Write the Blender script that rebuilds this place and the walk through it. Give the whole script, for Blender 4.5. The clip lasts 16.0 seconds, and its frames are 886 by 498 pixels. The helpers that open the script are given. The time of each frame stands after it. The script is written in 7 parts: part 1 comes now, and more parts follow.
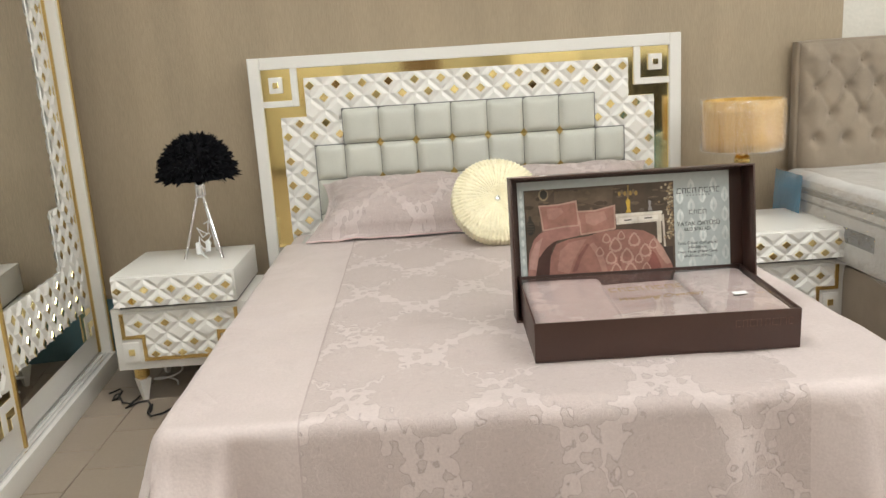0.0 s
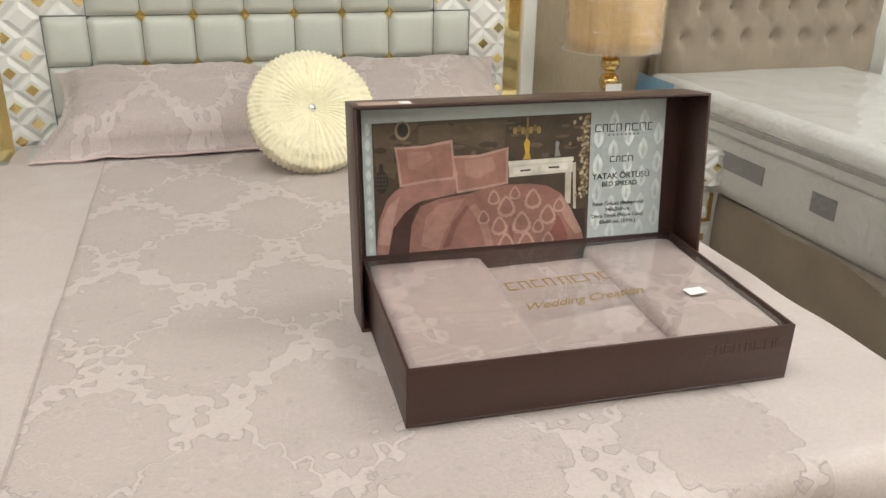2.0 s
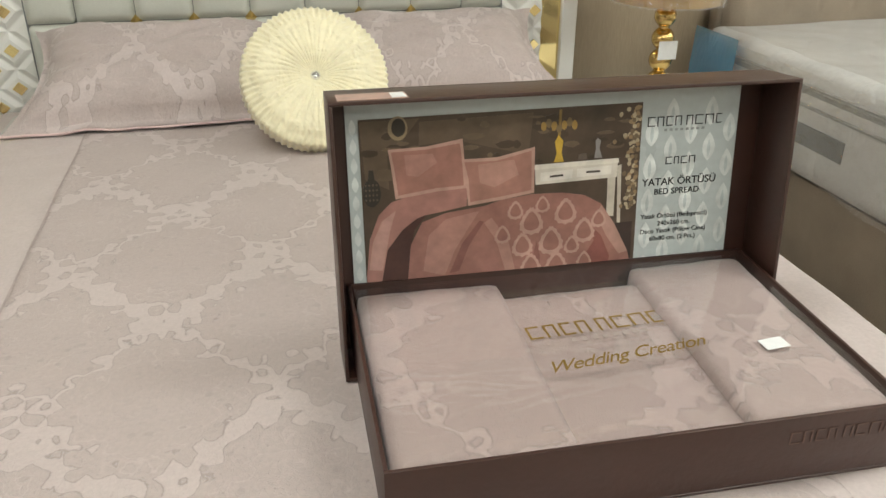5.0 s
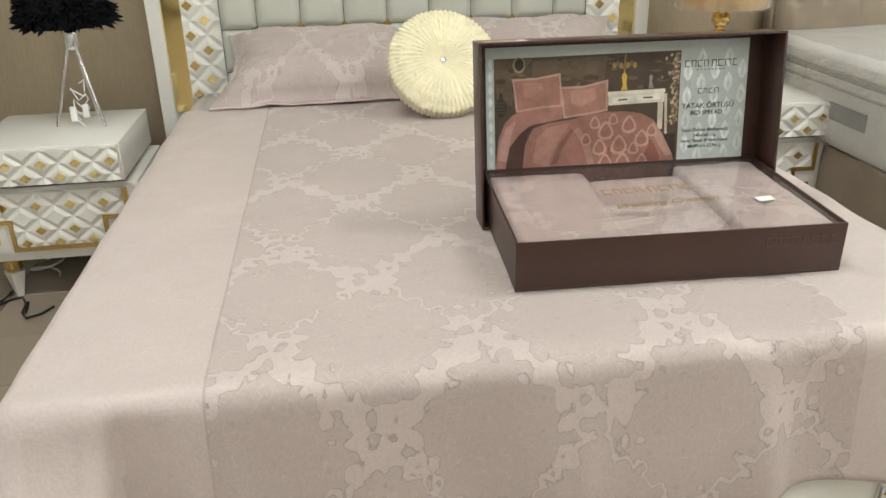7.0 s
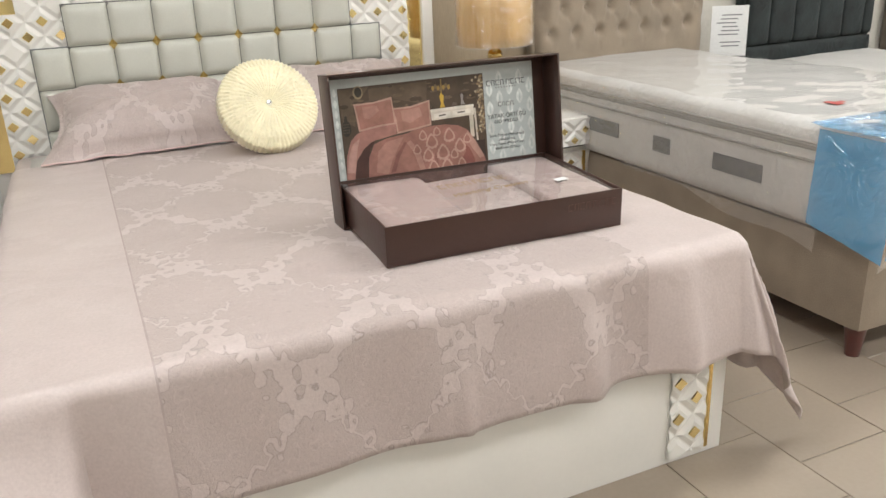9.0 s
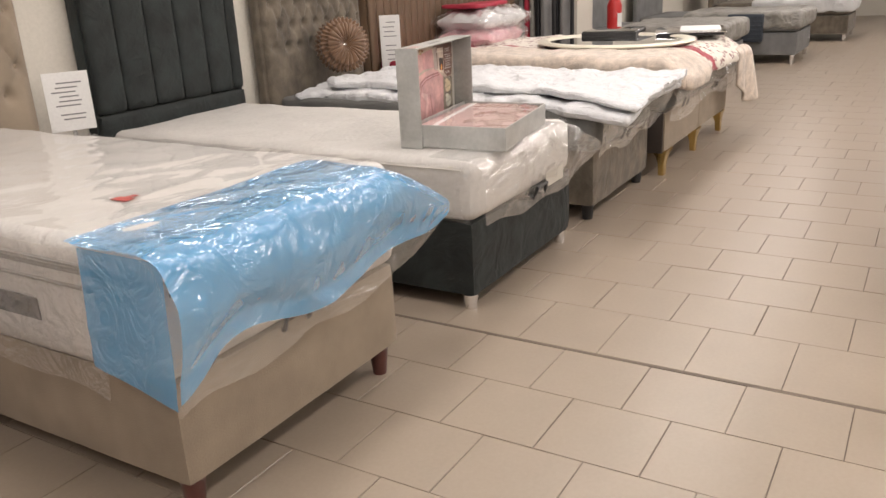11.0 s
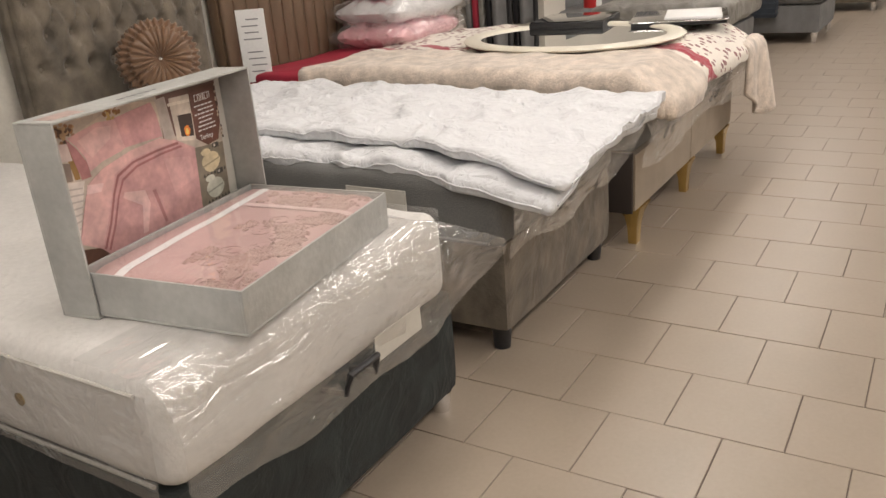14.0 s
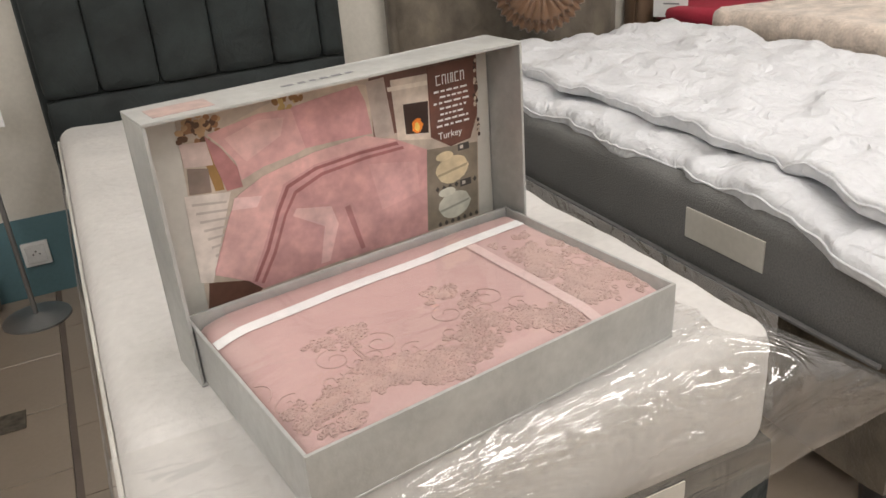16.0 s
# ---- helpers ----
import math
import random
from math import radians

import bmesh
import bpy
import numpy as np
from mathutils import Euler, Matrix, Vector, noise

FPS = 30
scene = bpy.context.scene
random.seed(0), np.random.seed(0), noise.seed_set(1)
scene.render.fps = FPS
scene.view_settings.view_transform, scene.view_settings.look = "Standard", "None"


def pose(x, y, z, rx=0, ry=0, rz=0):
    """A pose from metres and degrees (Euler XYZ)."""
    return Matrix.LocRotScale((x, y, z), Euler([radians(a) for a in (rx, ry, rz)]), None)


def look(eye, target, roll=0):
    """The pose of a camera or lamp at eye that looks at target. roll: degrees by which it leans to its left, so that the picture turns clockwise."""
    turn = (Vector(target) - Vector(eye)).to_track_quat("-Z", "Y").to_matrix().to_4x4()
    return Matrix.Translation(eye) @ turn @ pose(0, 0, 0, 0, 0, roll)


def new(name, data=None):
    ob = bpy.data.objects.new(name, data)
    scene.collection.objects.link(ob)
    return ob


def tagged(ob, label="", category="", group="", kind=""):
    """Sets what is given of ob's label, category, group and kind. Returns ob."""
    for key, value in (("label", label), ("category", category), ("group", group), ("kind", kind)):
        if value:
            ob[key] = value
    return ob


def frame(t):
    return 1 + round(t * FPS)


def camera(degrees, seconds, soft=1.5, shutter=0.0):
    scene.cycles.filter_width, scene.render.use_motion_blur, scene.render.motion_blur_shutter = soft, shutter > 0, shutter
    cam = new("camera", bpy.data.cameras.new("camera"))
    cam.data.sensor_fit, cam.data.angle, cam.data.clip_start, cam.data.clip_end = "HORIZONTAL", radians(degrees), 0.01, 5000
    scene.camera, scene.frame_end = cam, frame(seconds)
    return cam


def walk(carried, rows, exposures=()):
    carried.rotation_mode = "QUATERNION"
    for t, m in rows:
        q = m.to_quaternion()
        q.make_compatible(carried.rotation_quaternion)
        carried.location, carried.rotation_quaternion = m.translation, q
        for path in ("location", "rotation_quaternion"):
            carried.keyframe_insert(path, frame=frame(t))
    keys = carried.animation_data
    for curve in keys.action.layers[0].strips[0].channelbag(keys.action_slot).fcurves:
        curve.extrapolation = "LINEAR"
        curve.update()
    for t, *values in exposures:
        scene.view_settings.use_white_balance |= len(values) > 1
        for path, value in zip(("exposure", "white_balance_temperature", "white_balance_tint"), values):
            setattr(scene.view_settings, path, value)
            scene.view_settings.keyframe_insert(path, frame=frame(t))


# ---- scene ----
cam = camera(57.4, 16.0)
METRES, EYE, TILT, LEAN, TURN = 6.5, 1.27, 0.0, 0.0, -1.5
ROWS = [
    (0.0, 0.0, 0.0, 0.0, -0.81, -12.85, 3.56),
    (0.5, -0.0152, 0.014, -0.0049, -1.63, -14.09, 4.38),
    (1.0, -0.0246, 0.0448, -0.0025, -5.85, -16.52, 3.49),
    (1.5, -0.0172, 0.0814, -0.007, -10.88, -19.36, 0.95),
    (2.0, -0.0014, 0.1258, -0.0035, -14.91, -22.15, -0.88),
    (2.5, 0.0213, 0.1686, -0.0045, -14.23, -24.75, -1.42),
    (3.0, 0.0369, 0.1939, -0.0041, -13.02, -27.16, -1.79),
    (5.5, 0.006, 0.1525, -0.0031, -11.49, -25.48, 0.35),
    (6.0, -0.0059, 0.1285, -0.0004, -10.16, -23.65, 0.72),
    (6.5, -0.0069, 0.1075, 0.0002, -8.21, -23.06, 0.98),
    (7.0, -0.0098, 0.0738, -0.0043, -6.51, -23.7, 1.29),
    (7.5, -0.0225, 0.0562, -0.0034, -6.0, -24.1, 1.55),
    (8.0, -0.0478, 0.0384, -0.0064, -7.48, -23.54, 2.13),
    (8.5, -0.0568, 0.0276, -0.005, -13.02, -21.69, 2.12),
    (9.0, -0.0476, 0.0254, -0.0039, -22.91, -20.38, 2.39),
    (9.5, -0.0227, 0.0344, -0.0045, -32.44, -19.0, 2.38),
    (10.0, 0.011, 0.0373, -0.0027, -42.87, -18.53, 2.23),
    (12.5, 0.2365, 0.0774, -0.0064, -65.69, -20.12, 3.53),
    (13.0, 0.2833, 0.0945, -0.0046, -64.69, -20.77, 3.62),
    (13.5, 0.3356, 0.1056, -0.0021, -60.52, -21.12, 4.09),
    (14.0, 0.3746, 0.1101, -0.0036, -57.97, -21.41, 3.16),
    (14.5, 0.4182, 0.1271, -0.0043, -52.93, -22.7, 2.02),
    (15.0, 0.447, 0.1446, -0.0054, -43.67, -24.81, 2.1),
    (15.5, 0.4778, 0.1577, -0.0029, -33.0, -26.18, 2.34),
    (16.0, 0.4939, 0.1625, -0.0039, -24.78, -26.4, 2.98),
]
LATE = [
    (12.5, (1.515, 0.438, 1.223), (3.222, 1.224, 0.539), -4.1),
    (13, (1.804, 0.522, 1.218), (3.488, 1.348, 0.524), -5.1),
    (13.5, (2.149, 0.591, 1.24), (3.76, 1.54, 0.53), -5.4),
    (14, (2.402, 0.628, 1.219), (3.976, 1.634, 0.504), -4.7),
    (14.5, (2.676, 0.733, 1.186), (4.164, 1.857, 0.466), -3.9),
    (15, (2.861, 0.828, 1.207), (4.12, 2.158, 0.403), -3.9),
    (15.5, (3.06, 0.905, 1.221), (4.036, 2.437, 0.385), -4.2),
    (16, (3.165, 0.933, 1.223), (3.903, 2.587, 0.375), -4.5),
]
walk(cam, [(t, pose(0, 0, EYE, TILT, LEAN, TURN) @ pose(METRES * x, METRES * y, METRES * z, 90 + pitch, roll, yaw)) for t, x, y, z, yaw, pitch, roll in ROWS if t < 11]
     + [(t, look(*row)) for t, *row in LATE],
     [(0.0, 0.12, 6250, 6), (2.0, 0.03, 6250, 4), (5.5, -0.08, 6300, 2), (8.2, 0.11, 6200, 4), (9.0, 0.13, 6200, 8), (10.2, 0.05, 6500, 14), (12.3, -0.24, 6950, 17), (14.5, -0.34, 6750, 13), (16.0, -0.25, 6500, 12)])

# ---- light ----
world = bpy.data.worlds.new("world")
scene.world = world
world.use_nodes = True
sky = world.node_tree.nodes.new("ShaderNodeTexSky")
sky.sky_type, sky.sun_disc, sky.sun_elevation, sky.sun_rotation = "NISHITA", False, radians(40), radians(100)
world.node_tree.links.new(sky.outputs[0], world.node_tree.nodes["Background"].inputs[0])
world.node_tree.nodes["Background"].inputs[1].default_value = 0.1

LAMP_POWER = 25.0
WALL_Y, CEIL = 3.78, 3.1
LAMPS = [(x, y) for x in (-0.4, 2.2, 4.8, 7.4, 10.5, 14.0) for y in (-2.8, -0.5, 1.9)]
for x, y in LAMPS:
    data = bpy.data.lights.new("ceiling_panel_light", "AREA")
    data.shape, data.size, data.size_y, data.energy, data.color = "RECTANGLE", 1.15, 0.55, LAMP_POWER * (1.14 if y > 1 else 1.0 if y > -1 else 1.15) * (1.4 if x > 4 and y < 1 else 1.0), (1.0, 0.97, 0.92)
    tagged(new("ceiling_panel_light", data)).matrix_basis = pose(x, y, CEIL - 0.06)


# ---- materials ----
def surface(name, color, rough=0.5, metal=0.0, vary=0.06, scale=6.0, bump=0.0, bscale=80.0, stretch=(1, 1, 1), coat=0.0, sheen=0.0, spec=0.5, fine=0.04):
    m = bpy.data.materials.new(name)
    m.use_nodes = True
    nt, p = m.node_tree, m.node_tree.nodes["Principled BSDF"]
    N, L = nt.nodes.new, nt.links.new
    tc, mp = N("ShaderNodeTexCoord"), N("ShaderNodeMapping")
    mp.inputs["Scale"].default_value = stretch
    L(tc.outputs["Object"], mp.inputs["Vector"])
    big, small = N("ShaderNodeTexNoise"), N("ShaderNodeTexNoise")
    big.inputs["Scale"].default_value, big.inputs["Detail"].default_value = scale, 4
    small.inputs["Scale"].default_value, small.inputs["Detail"].default_value = bscale, 3
    L(mp.outputs[0], big.inputs["Vector"]), L(mp.outputs[0], small.inputs["Vector"])
    def span(src, amount):
        r = N("ShaderNodeMath")
        r.operation = "MULTIPLY_ADD"
        r.inputs[1].default_value, r.inputs[2].default_value = 5 * amount, 1 - 2.5 * amount
        L(src, r.inputs[0])
        return r.outputs[0]
    mul = N("ShaderNodeMath")
    mul.operation = "MULTIPLY"
    L(span(big.outputs["Fac"], vary), mul.inputs[0]), L(span(small.outputs["Fac"], fine), mul.inputs[1])
    mix = N("ShaderNodeVectorMath")
    mix.operation = "SCALE"
    mix.inputs[0].default_value = color
    L(mul.outputs[0], mix.inputs["Scale"]), L(mix.outputs[0], p.inputs["Base Color"])
    rr = N("ShaderNodeMath")
    rr.operation, swing = "MULTIPLY_ADD", min(0.16, 1.4 * rough)
    rr.inputs[1].default_value, rr.inputs[2].default_value = swing, rough - swing / 2
    L(big.outputs["Fac"], rr.inputs[0]), L(rr.outputs[0], p.inputs["Roughness"])
    p.inputs["Metallic"].default_value, p.inputs["Coat Weight"].default_value = metal, coat
    p.inputs["Sheen Weight"].default_value, p.inputs["Specular IOR Level"].default_value = sheen, spec
    if bump:
        b = N("ShaderNodeBump")
        b.inputs["Strength"].default_value, b.inputs["Distance"].default_value = min(bump, 1.0), 0.004 * max(bump, 1)
        L(small.outputs["Fac"], b.inputs["Height"]), L(b.outputs[0], p.inputs["Normal"])
    return m


def film(name, color, gloss, cover, bump=0.6, bscale=14.0, rough=0.12, run=(0.4, 1.0, 1.5)):
    """Thin plastic film: mostly clear, with a glossy creased face."""
    m = bpy.data.materials.new(name)
    m.use_nodes = True
    nt = m.node_tree
    N, L = nt.nodes.new, nt.links.new
    nt.nodes.remove(nt.nodes["Principled BSDF"])
    clear, shine, body, a, b = N("ShaderNodeBsdfTransparent"), N("ShaderNodeBsdfGlossy"), N("ShaderNodeBsdfDiffuse"), N("ShaderNodeMixShader"), N("ShaderNodeMixShader")
    clear.inputs[0].default_value, shine.inputs[0].default_value, body.inputs[0].default_value = (1, 1, 1, 1), (1, 1, 1, 1), (*color, 1)
    shine.inputs["Roughness"].default_value = rough
    noise_, bp, fr = N("ShaderNodeTexNoise"), N("ShaderNodeBump"), N("ShaderNodeLayerWeight")
    tc = N("ShaderNodeTexCoord")
    mp = N("ShaderNodeMapping")
    mp.inputs["Scale"].default_value, mp.inputs["Rotation"].default_value = run, (0, 0.3, 0)
    L(tc.outputs["Object"], mp.inputs["Vector"]), L(mp.outputs[0], noise_.inputs["Vector"])
    noise_.inputs["Scale"].default_value, noise_.inputs["Detail"].default_value, noise_.inputs["Distortion"].default_value = bscale, 3, 1.2
    bp.inputs["Strength"].default_value, bp.inputs["Distance"].default_value = bump, 0.02
    fold, ab, wide, both = N("ShaderNodeMath"), N("ShaderNodeMath"), N("ShaderNodeTexNoise"), N("ShaderNodeMath")
    fold.operation, fold.inputs[1].default_value, ab.operation = "SUBTRACT", 0.5, "ABSOLUTE"
    L(noise_.outputs["Fac"], fold.inputs[0]), L(fold.outputs[0], ab.inputs[0])
    wide.inputs["Scale"].default_value, wide.inputs["Detail"].default_value = bscale * 0.3, 1
    L(tc.outputs["Object"], wide.inputs["Vector"])
    both.operation, both.inputs[1].default_value = "MULTIPLY_ADD", 3.0
    L(ab.outputs[0], both.inputs[0]), L(wide.outputs["Fac"], both.inputs[2])
    L(both.outputs[0], bp.inputs["Height"])
    L(bp.outputs[0], shine.inputs["Normal"])
    fr.inputs["Blend"].default_value = 0.5
    cube, sc = N("ShaderNodeMath"), N("ShaderNodeMath")
    cube.operation, cube.inputs[1].default_value = "POWER", 3.0
    L(fr.outputs["Facing"], cube.inputs[0])
    sc.operation, sc.use_clamp = "MULTIPLY_ADD", True
    sc.inputs[1].default_value, sc.inputs[2].default_value = 0.45 * gloss, 0.055 * gloss
    L(cube.outputs[0], sc.inputs[0])
    a.inputs[0].default_value = cover
    L(clear.outputs[0], a.inputs[1]), L(body.outputs[0], a.inputs[2])
    L(sc.outputs[0], b.inputs[0]), L(a.outputs[0], b.inputs[1]), L(shine.outputs[0], b.inputs[2])
    L(b.outputs[0], nt.nodes["Material Output"].inputs["Surface"])
    return m


def glow(name, color, strength):
    m = bpy.data.materials.new(name)
    m.use_nodes = True
    p = m.node_tree.nodes["Principled BSDF"]
    p.inputs["Emission Color"].default_value, p.inputs["Emission Strength"].default_value = (*color, 1), strength
    return m


def damask(name="damask_fabric", color=(0.472, 0.406, 0.386)):
    """Woven spread: light leafy bands in an ogee net over a darker ground, with a plain strip beyond the seam. UV is in metres."""
    m = surface(name, color, 0.6, vary=0.03, fine=0.05, bump=0.5, bscale=160, sheen=0.2)
    nt, p = m.node_tree, m.node_tree.nodes["Principled BSDF"]
    N, L = nt.nodes.new, nt.links.new

    def calc(op, a, b=None, c=None, clamp=False):
        n = N("ShaderNodeMath")
        n.operation, n.use_clamp = op, clamp
        for i, v in enumerate((a, b, c)):
            if v is not None:
                if isinstance(v, (int, float)):
                    n.inputs[i].default_value = v
                else:
                    L(v, n.inputs[i])
        return n.outputs[0]
    uv = N("ShaderNodeUVMap").outputs[0]
    warp = N("ShaderNodeTexNoise")
    warp.inputs["Scale"].default_value, warp.inputs["Detail"].default_value = 24, 5
    L(uv, warp.inputs["Vector"])
    cell = N("ShaderNodeTexVoronoi")
    cell.inputs["Scale"].default_value = 28
    L(uv, cell.inputs["Vector"])
    crack = N("ShaderNodeTexVoronoi")
    crack.feature = "DISTANCE_TO_EDGE"
    crack.inputs["Scale"].default_value = 110
    L(uv, crack.inputs["Vector"])
    sep = N("ShaderNodeSeparateXYZ")
    L(uv, sep.inputs[0])
    x = calc("MULTIPLY", calc("ADD", sep.outputs[0], 0.265), 2 * math.pi / 0.33)
    y = calc("MULTIPLY", calc("ADD", sep.outputs[1], 0.04), 2 * math.pi / 0.42)
    g = calc("ADD", calc("COSINE", x), calc("COSINE", y))
    leaf = calc("MULTIPLY", calc("ABSOLUTE", calc("SINE", calc("MULTIPLY", x, 5))), calc("MULTIPLY", calc("ABSOLUTE", calc("COSINE", calc("MULTIPLY", y, 5))), 0.42))
    g = calc("ADD", calc("ADD", g, leaf), calc("MULTIPLY", calc("ADD", warp.outputs["Fac"], -0.5), 1.5))
    g = calc("ADD", g, calc("MULTIPLY", calc("ADD", cell.outputs["Distance"], -0.4), 0.75))
    patch = N("ShaderNodeTexNoise")
    patch.inputs["Scale"].default_value, patch.inputs["Detail"].default_value = 11, 2
    L(uv, patch.inputs["Vector"])
    lower = calc("MULTIPLY_ADD", calc("SINE", y), -0.13, 0.20)
    reach = calc("MULTIPLY_ADD", patch.outputs["Fac"], 0.45, calc("ADD", lower, -0.10))
    band = calc("MULTIPLY", calc("SUBTRACT", reach, calc("ABSOLUTE", calc("ADD", g, -0.15))), 9.0, clamp=True)
    petal = calc("MULTIPLY", calc("SUBTRACT", 0.055, calc("ABSOLUTE", calc("ADD", calc("ABSOLUTE", g), -1.05))), 16.0, clamp=True)
    light = calc("MAXIMUM", band, calc("MULTIPLY", petal, 0.7))
    side = calc("GREATER_THAN", calc("ABSOLUTE", calc("ADD", sep.outputs[0], 0.0)), 0.52)
    light = calc("MAXIMUM", light, calc("MULTIPLY", side, 0.85))
    base = p.inputs["Base Color"].links[0].from_socket
    edge = calc("MULTIPLY", calc("SUBTRACT", 0.05, calc("ABSOLUTE", calc("SUBTRACT", calc("ABSOLUTE", calc("ADD", g, -0.15)), reach))), 26.0, clamp=True)
    inner = calc("MULTIPLY", calc("SUBTRACT", 0.22, calc("ABSOLUTE", calc("SINE", calc("MULTIPLY_ADD", g, 15.0, calc("MULTIPLY", warp.outputs["Fac"], 9.0))))), 5.0, clamp=True)
    inner = calc("MULTIPLY", inner, calc("SUBTRACT", 1.0, light))
    dots = calc("MULTIPLY", calc("LESS_THAN", cell.outputs["Distance"], 0.16), calc("SUBTRACT", 1.0, light))
    lines = calc("MULTIPLY", calc("MAXIMUM", calc("MAXIMUM", edge, calc("MULTIPLY", inner, 0.75)), calc("MULTIPLY", dots, 0.45)), calc("SUBTRACT", 1.0, side))
    tone = N("ShaderNodeMix")
    tone.data_type, tone.blend_type = "RGBA", "MULTIPLY"
    tone.inputs["Factor"].default_value = 1.0
    ramp = N("ShaderNodeMix")
    ramp.data_type = "RGBA"
    ramp.inputs["A"].default_value, ramp.inputs["B"].default_value = (0.94, 0.91, 0.895, 1), (1.075, 1.06, 1.06, 1)
    L(light, ramp.inputs["Factor"])
    L(base, tone.inputs["A"]), L(ramp.outputs["Result"], tone.inputs["B"])
    drawn = N("ShaderNodeMix")
    drawn.data_type = "RGBA"
    drawn.inputs["B"].default_value = (0.27, 0.225, 0.21, 1)
    L(tone.outputs["Result"], drawn.inputs["A"]), L(calc("MULTIPLY", lines, 0.52), drawn.inputs["Factor"])
    L(drawn.outputs["Result"], p.inputs["Base Color"])
    rough = calc("MULTIPLY_ADD", light, -0.16, 0.62)
    L(rough, p.inputs["Roughness"])
    fine = calc("MULTIPLY", calc("MINIMUM", crack.outputs["Distance"], 0.12), calc("SUBTRACT", 1.0, side))
    h = calc("ADD", calc("ADD", calc("MULTIPLY", light, -0.08), calc("MULTIPLY", lines, -0.9)), calc("MULTIPLY", fine, 1.2))
    bp = [n for n in nt.nodes if n.type == "BUMP"][0]
    L(calc("ADD", h, calc("MULTIPLY", bp.inputs["Height"].links[0].from_socket, 0.5)), bp.inputs["Height"])
    bp.inputs["Strength"].default_value, bp.inputs["Distance"].default_value = 0.45, 0.003
    return m


